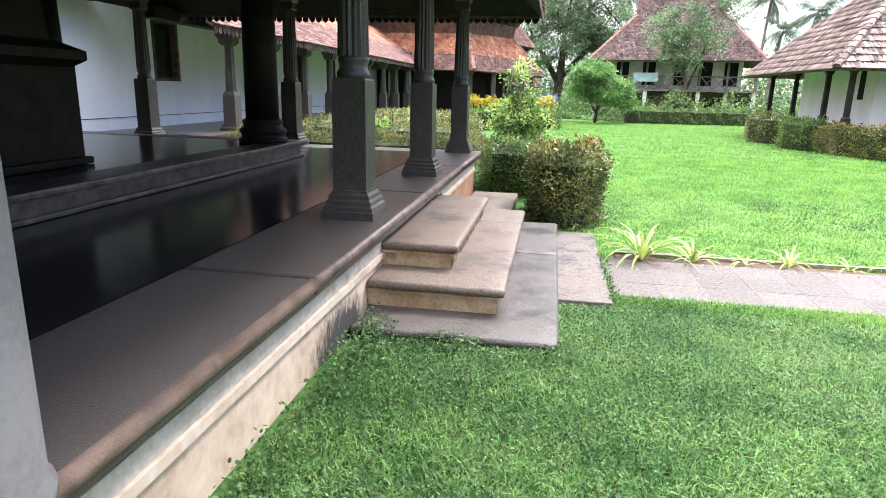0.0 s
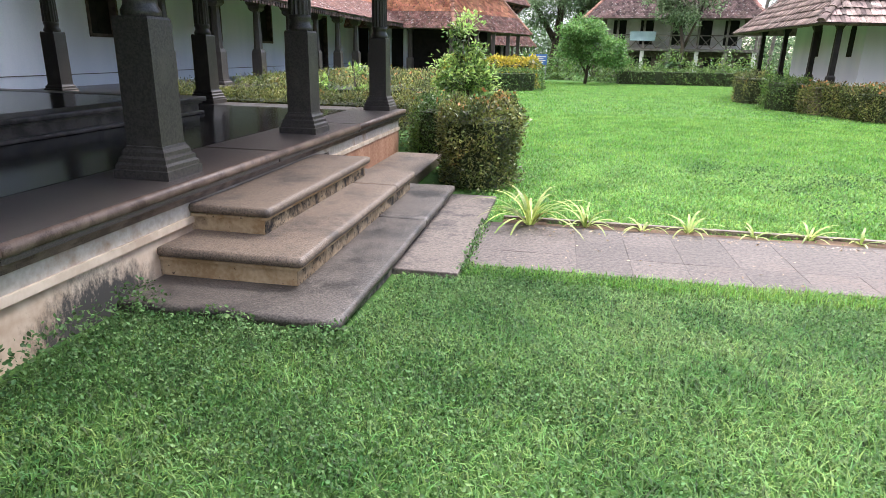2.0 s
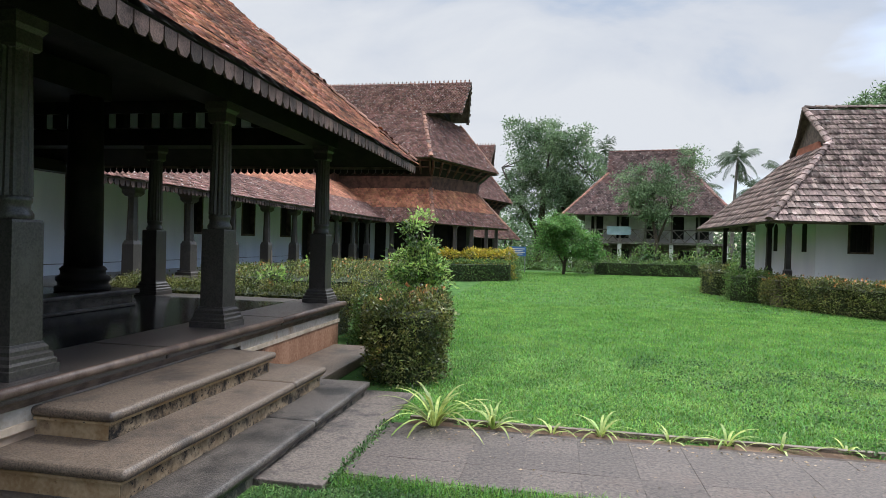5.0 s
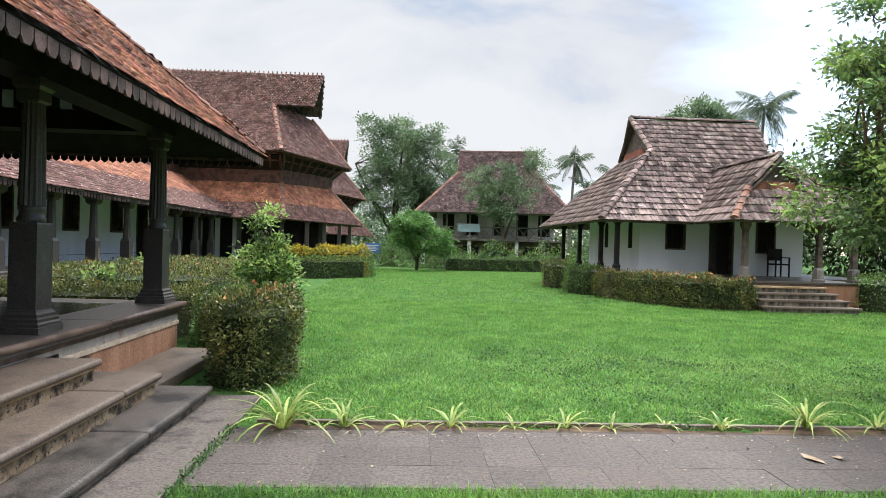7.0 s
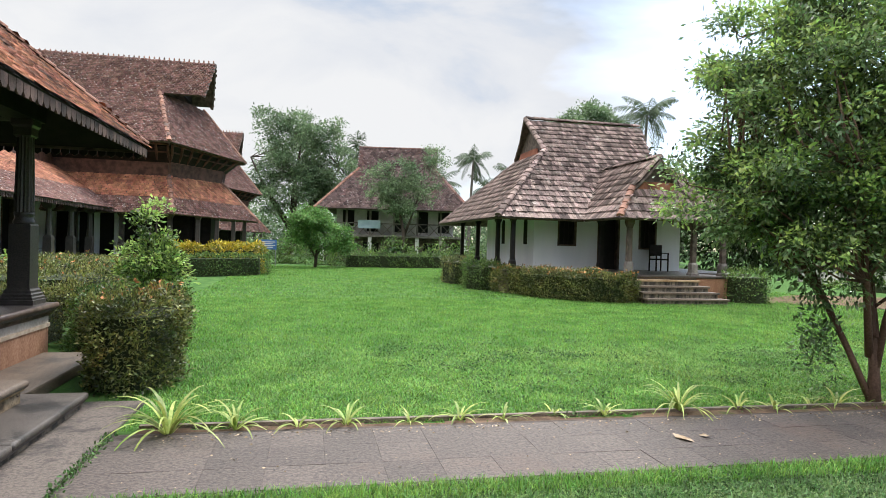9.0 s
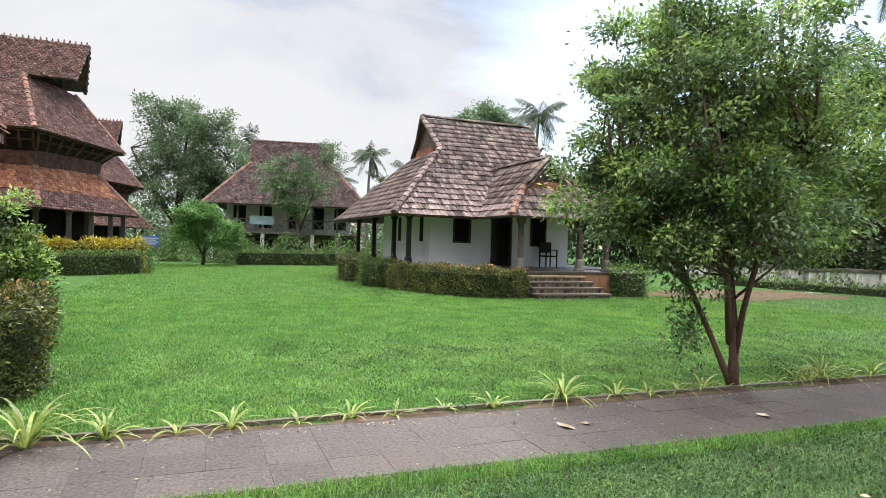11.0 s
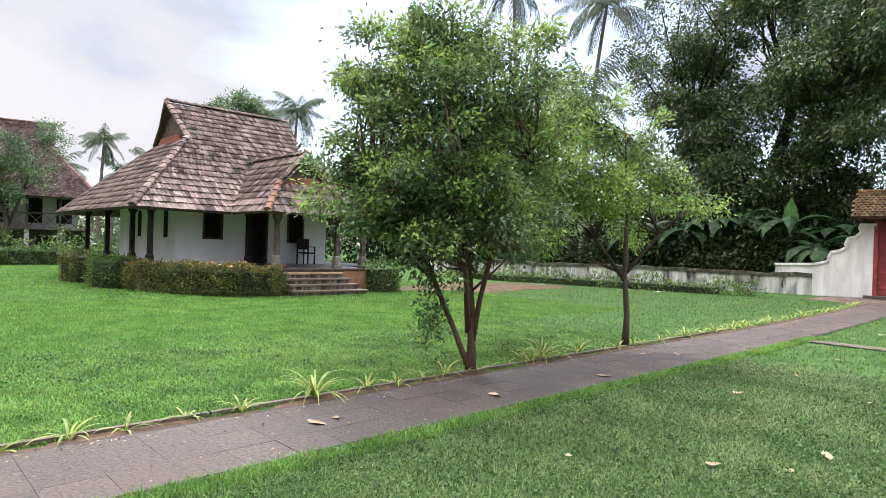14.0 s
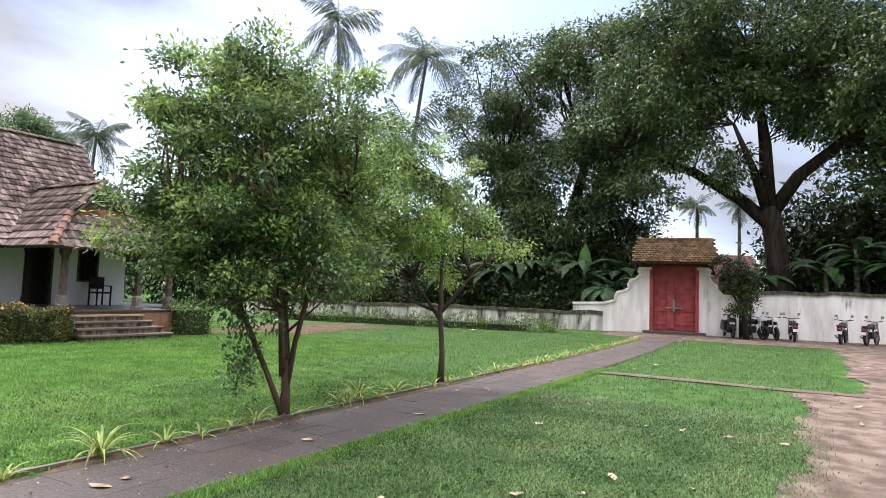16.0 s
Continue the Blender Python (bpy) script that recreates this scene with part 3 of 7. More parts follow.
CAP_MESH = {}


def caps(parent, a, b, r, length, material, name="ridge_cap"):
    """Half-round caps laid end to end along a hip or ridge, each an object on one shared mesh."""
    a, b = Vector(a), Vector(b)
    d = b - a
    n = max(1, round(d.length / length))
    step = d.length / n
    d.normalize()
    side = d.cross(Vector((0, 0, 1))).normalized()
    up = side.cross(d)
    key = (round(r, 3), round(step, 3), material.name, name)
    if key not in CAP_MESH:
        bm = bmesh.new()
        rings = []
        for s, rr, lift in ((0, r * 1.12, 0.012), (step * 1.03, r * 0.95, 0.0)):
            rings.append([bm.verts.new((s, math.cos(t) * rr, math.sin(t) * rr * 0.8 + lift - r * 0.25)) for t in [math.pi * k / 6 for k in range(7)]])
        for k in range(6):
            bm.faces.new((rings[0][k], rings[0][k + 1], rings[1][k + 1], rings[1][k]))
        bm.faces.new(rings[0])
        bmesh.ops.recalc_face_normals(bm, faces=bm.faces)
        me = bpy.data.meshes.new(name)
        bm.to_mesh(me)
        bm.free()
        me.materials.append(material)
        CAP_MESH[key] = me
    turn = Matrix((d, side, up)).transposed().to_4x4()
    for i in range(n):
        ob = new(name, CAP_MESH[key])
        ob.parent = parent
        ob.matrix_basis = Matrix.Translation(a + d * step * i) @ turn


# ---- foliage builders ----
def leaf_cloud(name, C, out, size, material, parent, seed, droop=0.3, wide=0.42, spread=0.9, six=False):
    """Folded leaves at the places C, turned roughly outwards along `out`."""
    R = rng(seed)
    N = len(C)
    d = out + R.normal(0, spread, (N, 3))
    d[:, 2] -= droop
    d /= np.linalg.norm(d, axis=1)[:, None] + 1e-9
    w = np.cross(d, R.normal(0, 1, (N, 3)) + np.array([0, 0, 1.2]))
    w /= np.linalg.norm(w, axis=1)[:, None] + 1e-9
    nn = np.cross(w, d)
    s = size * R.uniform(0.65, 1.3, N)[:, None]
    if six:
        e = w * s * wide * 0.5
        V = np.stack([C, C + d * s * 0.28 + e * 0.85 + nn * s * 0.05, C + d * s * 0.68 + e * 0.8 + nn * s * 0.04, C + d * s - nn * s * 0.08, C + d * s * 0.68 - e * 0.8 + nn * s * 0.04, C + d * s * 0.28 - e * 0.85 + nn * s * 0.05], 1)
        F = (np.arange(N)[:, None, None] * 6 + np.array([(0, 1, 2, 3), (0, 3, 4, 5)])[None]).reshape(-1, 4)
        return mesh_np(name, V.reshape(-1, 3), F, material, parent)
    V = np.stack([C, C + d * s * 0.5 + w * s * wide * 0.5 + nn * s * 0.06, C + d * s, C + d * s * 0.5 - w * s * wide * 0.5 + nn * s * 0.06], 1)
    F = np.arange(N * 4).reshape(N, 4)
    return mesh_np(name, V.reshape(-1, 3), F, material, parent)


def hedge(name, poly, z0, h, label, material, seed, leaf=0.05, density=900, group="clipped hedges", flowers=0, round_r=0.12, lumpy=0.05, group_on=True):
    """A clipped hedge over a plan outline: a dark solid for the inner shade and a skin of leaves."""
    cx = sum(p[0] for p in poly) / len(poly)
    cy = sum(p[1] for p in poly) / len(poly)
    P = [(p[0] - cx, p[1] - cy) for p in poly]
    t = thing(name, cx, cy, z0, label, "hedge", 0, group if group_on else "")
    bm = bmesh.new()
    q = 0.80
    # plain prism whose near-black green is the shade inside the leaves
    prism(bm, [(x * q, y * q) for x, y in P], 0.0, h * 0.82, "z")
    part("hedge_core", bm, M_LEAF_CORE, t, "dark block for the shade between the hedge leaves")
    R = rng(seed)
    A = np.array(P)
    B = np.roll(A, -1, 0)
    L = np.linalg.norm(B - A, axis=1)
    per = L.sum()
    n_side = int(per * h * density)
    k = R.choice(len(A), n_side, p=L / per)
    f = R.uniform(0, 1, n_side)
    side = A[k] + (B[k] - A[k]) * f[:, None]
    z = R.uniform(0.03, 1, n_side) * h
    nrm = np.stack([(B - A)[:, 1], -(B - A)[:, 0]], 1) / L[:, None]
    area = 0.5 * np.sum(A[:, 0] * B[:, 1] - B[:, 0] * A[:, 1])
    if area < 0:
        nrm = -nrm
    out_s = np.concatenate([nrm[k], np.zeros((n_side, 1))], 1)
    C_s = np.concatenate([side, z[:, None]], 1)
    lo, hi = A.min(0), A.max(0)
    n_top = int(abs(area) * density) + 1
    T = R.uniform(lo, hi, (int(n_top * np.prod(hi - lo) / max(abs(area), 0.01)) + 1, 2))
    T = T[inside(T, P)]
    C_t = np.concatenate([T, np.full((len(T), 1), h)], 1)
    out_t = np.tile([0, 0, 1.0], (len(T), 1))
    C = np.concatenate([C_s, C_t])
    O = np.concatenate([out_s, out_t])
    # rounded shoulders and an uneven skin
    edge = np.clip((C[:, 2] - (h - round_r)) / round_r, 0, 1)
    C[:, :2] *= (1 - 0.10 * edge ** 2 * (np.arange(len(C)) < n_side))[:, None]
    wob = np.sin(C[:, 0] * 3.1 + seed) * np.cos(C[:, 1] * 2.7 + seed * 2) + np.sin(C[:, 0] * 7.3 + C[:, 2] * 6) * 0.6
    C += O * (wob * lumpy + R.normal(0, 0.05, len(C)))[:, None] - O * 0.04
    C[:, 2] = np.maximum(C[:, 2], 0.02)
    leaf_cloud("hedge_leaves", C, O * 0.8 + np.array([0, 0, 0.35]), leaf, material, t, seed + 1, droop=0.0)
    if flowers:
        j = R.choice(len(C_t) if len(C_t) else 1, min(flowers, max(1, len(C_t))), replace=False)
        F = C[n_side:][j] + R.normal(0, 0.03, (len(j), 3)) + np.array([0, 0, 0.04])
        fl = leaf_cloud("blossom", np.repeat(F, 3, 0), np.tile([0, 0, 1.0], (len(j) * 3, 1)), leaf * 0.9, M_FLOWER, t, seed + 2, droop=0, wide=0.7)
        fl["kind"] = "stuff"
    return t


def blob_points(R, blobs, n, shell=0.55, ragged=0.16):
    """Places in a set of ellipsoids (x, y, z, rx, ry, rz), thicker towards the outside."""
    vol = np.array([b[3] * b[4] * b[5] for b in blobs]) ** 0.75
    k = R.choice(len(blobs), n, p=vol / vol.sum())
    B = np.array(blobs)[k]
    d = R.normal(0, 1, (n, 3))
    d /= np.linalg.norm(d, axis=1)[:, None]
    r = R.uniform(0, 1, n) ** (1 - shell)
    r = 0.25 + 0.75 * r
    # uneven lobes, and some shoots that stand out
    r = r * (1 + ragged * (np.sin(5.1 * d[:, 0] + 3 * k) * np.cos(4.3 * d[:, 1] + k) + 0.6 * np.sin(7.7 * d[:, 2] + 5.0 * d[:, 0] + k)))
    r = np.where(R.uniform(0, 1, n) < 0.10, r * R.uniform(1.0, 1.3, n), r)
    return B[:, :3] + d * r[:, None] * B[:, 3:], d


def tree(name, x, y, z, label, stems, blobs, clumps, per, leaf, material, bark, seed, clump_r=0.28, category="tree", twigs=40, second=None, droop=0.35, rz=0, group="", mass=2.6):
    """A tree: stems as lists of (x, y, z, radius), and a crown of leaf clumps in ellipsoids."""
    t = thing(name, x, y, z, label, category, rz, group)
    R = rng(seed)
    bm = bmesh.new()
    for s in stems:
        tube(bm, [q[:3] for q in s], [q[3] for q in s], 9)
    tips = [Vector(s[-1][:3]) for s in stems] + [Vector(s[len(s) // 2][:3]) for s in stems]
    # foliage masses on the boughs, each a flattened dome of leafy sprays
    masses = max(6, clumps // 6)
    CM, DM = blob_points(R, blobs, masses)
    rm = clump_r * mass * R.uniform(0.65, 1.25, masses)
    j = np.concatenate([np.arange(masses), R.integers(0, masses, clumps - masses)])
    dv = R.normal(0, 1, (clumps, 3)) + DM[j] * 0.5 + np.array([0, 0, 0.45])
    dv /= np.linalg.norm(dv, axis=1)[:, None]
    C0 = CM[j] + dv * (rm[j] * R.uniform(0.45, 1.0, clumps) ** 0.6)[:, None] * np.array([1, 1, 0.68])
    D0 = dv * 0.7 + DM[j] * 0.5
    hubs = []
    for i in range(min(masses, twigs)):
        c = Vector(CM[i]) - Vector((0, 0, 0.2 * float(rm[i])))
        a = min(tips, key=lambda q: (q - c).length + (0.6 if q.z > c.z else 0))
        mid = (a + c) / 2 + Vector(R.normal(0, 0.08, 3)) * (c - a).length - Vector((0, 0, 0.05))
        r0 = 0.008 + 0.014 * (c - a).length
        tube(bm, [a, mid, c], [r0, r0 * 0.65, r0 * 0.3], 5)
        hubs.append(c)
    for i in range(masses, min(masses + twigs, clumps)):
        if j[i] < len(hubs):
            a, c = hubs[j[i]], Vector(C0[i])
            r0 = 0.004 + 0.008 * (c - a).length
            tube(bm, [a, (a + c) / 2 + Vector(R.normal(0, 0.06, 3)) * (c - a).length, c], [r0, r0 * 0.6, r0 * 0.2], 4)
    smooth(part("trunk", bm, bark, t))
    k = np.repeat(np.arange(clumps), per)
    C = C0[k] + R.normal(0, 1, (len(k), 3)) * clump_r * np.array([0.72, 0.72, 0.5])
    O = D0[k] * 0.6 + (C - C0[k]) / clump_r * 0.7
    if second is not None:
        # the second leaf colour comes more often on upward-pointing sprays
        m = (R.uniform(0, 1, clumps) < 0.30 + 0.35 * D0[:, 2])[k]
        leaf_cloud("crown", C[~m], O[~m], leaf, material, t, seed + 1, droop)
        leaf_cloud("young_leaves", C[m], O[m], leaf, second, t, seed + 2, droop)
    else:
        leaf_cloud("crown", C, O, leaf, material, t, seed + 1, droop)
    return t


def ribbon(V, F, pts, widths, side):
    """Adds a flat strip to lists of corners and faces."""
    o = len(V)
    for p, w in zip(pts, widths):
        V.append(tuple(p - side * w))
        V.append(tuple(p + side * w))
    for i in range(len(pts) - 1):
        F.append((o + 2 * i, o + 2 * i + 1, o + 2 * i + 3, o + 2 * i + 2))


def palm(name, x, y, z, h, label, seed, lean=(0.0, 0.0), r=0.16, frond=2.6, n=20, group="coconut palms"):
    t = thing(name, x, y, z, label, "palm tree", 0, group)
    R = rng(seed)
    bm = bmesh.new()
    pts = [(lean[0] * s * s, lean[1] * s * s, h * s) for s in (0, .15, .3, .45, .6, .75, .9, 1)]
    tube(bm, pts, [r * (1.35 - 0.6 * s / 7) if s else r * 1.7 for s in range(8)], 10)
    smooth(part("trunk", bm, M_PALMBARK, t))
    top = np.array(pts[-1])
    for i in range(n):
        V, F = [], []
        az = 2 * math.pi * i / n * 2.4 + R.uniform(-0.3, 0.3)
        el = R.uniform(-0.85, 1.4)
        L = frond * R.uniform(0.8, 1.1)
        d = np.array([math.cos(az), math.sin(az), 0])
        side = np.array([-math.sin(az), math.cos(az), 0])
        spine = []
        p = top.copy()
        e = el
        for k in range(11):
            spine.append(p.copy())
            p = p + (d * math.cos(e) + np.array([0, 0, math.sin(e)])) * L / 10
            e -= 0.09 + 0.08 * R.uniform()
        ribbon(V, F, spine, [0.009 * frond] * 11, side)
        for k in range(1, 10):
            for f in (0.0, 0.33, 0.66):
                q = spine[k] * (1 - f) + spine[k + 1] * f
                tang = spine[k + 1] - spine[k]
                tang /= np.linalg.norm(tang)
                ll = frond * 0.24 * math.sin(math.pi * min(0.95, (k + f) / 11 + 0.08)) + 0.1
                for sg in (-1, 1):
                    dd = side * sg * 0.6 + tang * 0.6 + np.array([0, 0, -0.6 + R.uniform(-0.35, 0.25)])
                    dd /= np.linalg.norm(dd)
                    ribbon(V, F, [q, q + dd * ll * 0.55, q + dd * ll + np.array([0, 0, -0.12 * ll])], [0.0065 * frond, 0.0095 * frond, 0.0018 * frond], tang)
        mesh_np("frond", V, F, M_PALM, t)
    return t


def banana(name, x, y, z, h, label, seed, lit=0, n=8, group="banana plants", size=1.0):
    t = thing(name, x, y, z, label, "banana plant", 0, group)
    R = rng(seed)
    bm = bmesh.new()
    tube(bm, [(0, 0, 0), (0.03, 0, h * 0.5), (0.0, 0.04, h)], [0.14, 0.11, 0.06], 9)
    smooth(part("stem", bm, M_PALMBARK, t))
    for i in range(n):
        V, F = [], []
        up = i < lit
        az = 2 * math.pi * i / n + R.uniform(-0.4, 0.4)
        e = 1.45 if up else R.uniform(0.5, 1.2)
        L = size * R.uniform(1.5, 2.3) * (0.75 if up else 1.0)
        d = np.array([math.cos(az), math.sin(az), 0])
        side = np.array([-math.sin(az), math.cos(az), 0])
        p = np.array([0, 0, h * R.uniform(0.85, 1.0)])
        W = 0.30 * size
        ws = [0.03, 0.04, 0.7, 0.95, 1, 0.97, 0.85, 0.62, 0.3, 0.03]
        rows = []
        for k in range(10):
            rows.append(p.copy())
            p = p + (d * math.cos(e) + np.array([0, 0, math.sin(e)])) * L / 9
            e -= 0.03 if up else 0.24
        for k in range(9):
            for sg in (-1, 1):
                a, b = rows[k], rows[k + 1]
                wa, wb = ws[k] * W * R.uniform(0.85, 1.05), ws[k + 1] * W * R.uniform(0.85, 1.05)
                dz = np.array([0, 0, -0.3])
                o = len(V)
                V += [tuple(a), tuple(a + side * sg * wa + dz * wa), tuple(b + side * sg * wb + dz * wb), tuple(b)]
                F.append((o, o + 1, o + 2, o + 3))
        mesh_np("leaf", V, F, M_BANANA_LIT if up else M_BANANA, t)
    return t


# ---- ground ----
def sheet(name, xs, ys, material, dz=0.0, keep=None, noise_amp=0.0):
    X, Y = np.meshgrid(xs, ys)
    Zs = gz(X, Y) + dz
    if noise_amp:
        Zs = Zs + noise_amp * np.sin(X * 2.1 + np.sin(Y * 1.3)) * np.cos(Y * 1.9)
    V = np.stack([X, Y, Zs], -1).reshape(-1, 3)
    nx, ny = len(xs), len(ys)
    i, j = np.meshgrid(np.arange(nx - 1), np.arange(ny - 1))
    a = (j * nx + i).ravel()
    F = np.stack([a, a + 1, a + 1 + nx, a + nx], 1)
    if keep is not None:
        c = V[F].mean(1)
        F = F[keep(c[:, 0], c[:, 1])]
        used = np.unique(F)
        rm = np.full(len(V), -1)
        rm[used] = np.arange(len(used))
        V, F = V[used], rm[F]
    return smooth(mesh_np(name, V, F, material))


far = [-900, -400, -200, -120]
gx = np.array(far + list(np.arange(-80, -10, 5)) + list(np.arange(-10, 34, 0.5)) + list(np.arange(35, 80, 5)) + [120, 200, 400, 900])
gy = np.array(far + list(np.arange(-80, -10, 5)) + list(np.arange(-10, 42, 0.5)) + list(np.arange(45, 100, 5)) + [150, 250, 500, 900])
structure(sheet("ground", gx, gy, M_EARTH), "bright green lawn soil reaching past the buildings", "ground")


def wob(x, y):
    return np.sin(x * 1.7 + np.sin(y * 2.3)) * 0.5 + np.sin(y * 2.9 + x * 0.7) * 0.3 + np.sin(x * 5.1 - y * 4.3) * 0.2


def on_dirt(x, y):
    """Bare sandy ground: the drive beside the lawn and the strip before the gate and wall."""
    drive = (x > 3.0) & (y < 1.02 + 0.20 * wob(x, y) + 0.08 * np.sin(x * 11 + y * 9) * np.sin(x * 17 - y * 13) - 1.0 * ss(15.2, 16.0, x) - 9.0 * ss(7.0, 3.2, x))
    strip = (x > 29.2 + 0.3 * wob(x, y)) & (x < 36) & (y < 9.0)
    lane = (x > 28.0) & (x < 34) & (y > 5.2) & (y < 7.4)
    return drive | strip | lane


def on_bare(x, y):
    """Thin brown ground with leaf litter in the shade beside the small house."""
    return ((x - 20.6) / 4.6) ** 2 + ((y - 18.4) / 2.2) ** 2 < 1 + 0.45 * wob(x * 0.8, y * 0.9)


def on_path(x, y):
    return (x > 0.5) & (x < 30.5) & (np.abs(y - path_y(x)) < 0.62)


structure(sheet("sandy_drive", np.arange(3.0, 36, 0.07), np.arange(-9, 9.1, 0.07), M_SAND, 0.012, on_dirt, 0.008), "bare sandy drive with scattered dry leaves", "ground")
structure(sheet("path_margin", np.arange(0.7, 29.0, 0.1), np.arange(6.16, 7.4, 0.05), M_LITTER, 0.012, lambda x, y: (y > path_y(x) + 0.6) & (y < path_y(x) + 0.8 + 0.12 * wob(x * 2, y)), 0.006), "brown leaf litter and soil along the path edge", "soil")
structure(sheet("bare_ground", np.arange(14.5, 27, 0.12), np.arange(14.5, 22, 0.12), M_LITTER, 0.012, on_bare, 0.006), "thin brown bare ground with leaf litter by the house", "soil")
structure(sheet("worn_strip", np.arange(15.25, 15.66, 0.1), np.arange(0.0, 4.95, 0.1), M_STEP, 0.024, None, 0.008), "narrow worn concrete strip across the grass", "path")

# ---- veranda pavilion ----
PX, PY = -1.12, 9.65            # edge of the plinth
plinth = new("veranda_plinth")
structure(plinth, "cream plastered plinth of the veranda with a stone kerb", "plinth")
bm = boxes((-9.6, PX - 0.06, -8.0, PY - 0.05, -0.4, 0.50))
part("plinth_wall", bm, M_PLINTH, plinth)
bm = boxes((PX - 0.1, PX - 0.035, -8.0, PY - 0.02, 0.30, 0.345))
part("moulding", bm, M_PLASTER, plinth)
part("painted_band", boxes((PX - 0.062, PX - 0.052, -8.0, PY - 0.03, 0.346, 0.438)), M_PALEBAND, plinth, "pale flaking painted band under the kerb")
part("plaster_patch", boxes((PX - 0.062, PX - 0.048, 6.78, PY - 0.04, -0.2, 0.299)), M_TERRACOTTA, plinth, "terracotta plaster repair")
bm = boxes((PX - 0.12, PX - 0.02, -8.0, PY - 0.01, 0.47, 0.50), (PX - 0.12, PX - 0.04, -8.0, PY - 0.02, 0.44, 0.47))
part("moulding", bm, M_EDGE, plinth)
for y0, y1 in ((-8.0, 2.75), (2.756, 7.55), (7.556, PY + 0.03)):
    bm = bmesh.new()
    tube(bm, [(PX + 0.018, y0 + 0.006, 0.566), (PX + 0.018, (y0 + y1) / 2, 0.568), (PX + 0.018, y1 - 0.004, 0.566)], [0.034] * 3, 10)
    smooth(part("nosing", bm, M_EDGE, plinth, "rounded brown worn kerb edge"))
# kerb stones along the edge
ks = [-8.0, -5.2, -2.4, 0.15, 2.75, 5.45, 7.55, PY + 0.02]
for y0, y1 in zip(ks, ks[1:]):
    bm = boxes((-1.80, PX + 0.03, y0 + 0.006, y1 - 0.006, 0.50, 0.60), bevel=0.022)
    part("kerb_stone", bm, M_STONE, plinth)
for x0, x1 in ((-9.0, -6.6), (-6.6, -4.2), (-4.2, -1.81)):
    bm = boxes((x0 + 0.006, x1 - 0.006, 9.2, PY + 0.02, 0.50, 0.60), bevel=0.022)
    part("kerb_stone", bm, M_STONE, plinth)
bm = boxes((-9.5, -1.803, -8.0, 9.197, 0.50, 0.596))
part("black_floor", bm, M_BLACKFLOOR, plinth, "polished black floor that mirrors the columns")

platform = new("inner_platform")
structure(platform, "raised black inner platform with a worn moulded kerb", "platform")
part("platform_body", boxes((-9.4, -3.32, -8.0, 7.95, 0.596, 0.73)), M_PLATFORM, platform)
part("platform_kerb", boxes((-3.6, -3.24, -8.0, 8.02, 0.752, 0.81), bevel=0.018), M_PLATFORM, platform)
part("platform_kerb", boxes((-9.4, -3.605, 7.7, 8.02, 0.752, 0.81), bevel=0.018), M_PLATFORM, platform)
part("platform_step", boxes((-9.4, -3.28, -8.0, 7.98, 0.728, 0.754)), M_PLATFORM, platform)
part("platform_floor", boxes((-9.4, -3.602, -8.0, 7.698, 0.754, 0.806)), M_BLACKFLOOR, platform)
part("platform_foot", boxes((-9.4, -3.27, -8.0, 7.99, 0.598, 0.635), bevel=0.01), M_PLATFORM, platform)

# damp black stain and small opening beside the steps
structure(part("drain_opening", boxes((PX - 0.068, PX - 0.052, 6.5, 6.78, 0.30, 0.40), bevel=0.004), M_DARK), "dark drain opening in the plinth wall", "drain")

# steps
steps = thing("garden_steps", -0.5, 5.2, 0.0, "three worn stone steps up to the veranda", "steps")


def step(x1, y0, y1, z0, z1, cuts, material, riser, end):
    """One tread with its nosing in stone slabs, over a plastered riser with a moulded lip."""
    part("riser", boxes((PX + 0.5 - 0.06, x1 + 0.5 - 0.05, y0 - 5.2 + 0.05, y1 - 5.2 - 0.05, z0, z1 - 0.062)), riser, steps)
    part("end_panel", boxes((PX + 0.5 - 0.05, x1 + 0.5 - 0.054, y0 - 5.2 + 0.044, y0 - 5.2 + 0.049, z0, z1 - 0.084)), end, steps)
    part("lip", boxes((PX + 0.5 - 0.05, x1 + 0.5 - 0.026, y0 - 5.2 + 0.024, y1 - 5.2 - 0.03, z1 - 0.084, z1 - 0.0625), bevel=0.007), end, steps)
    ys = [y0, *cuts, y1]
    R = rng(int(z1 * 1000) + 7)
    for a, b in zip(ys, ys[1:]):
        bm = boxes((PX + 0.5 - 0.055, x1 + 0.5, a - 5.2 + 0.004, b - 5.2 - 0.004, z1 - 0.062, z1), bevel=0.028)
        # worn hollows and chipped edges
        bmesh.ops.subdivide_edges(bm, edges=[e for e in bm.edges if e.calc_length() > 0.3], cuts=9, use_grid_fill=True)
        for v in bm.verts:
            w = noise.noise(Vector((v.co.x * 2.3, v.co.y * 2.1, z1 * 9)))
            f = noise.noise(Vector((v.co.x * 11, v.co.y * 9, z1 * 5)))
            v.co.z += 0.006 * w
            v.co.x += 0.007 * f if v.co.x > x1 + 0.4 else 0
            v.co.y += 0.007 * f if v.co.y < y0 - 5.2 + 0.05 else 0
        smooth(part("tread", bm, material, steps))


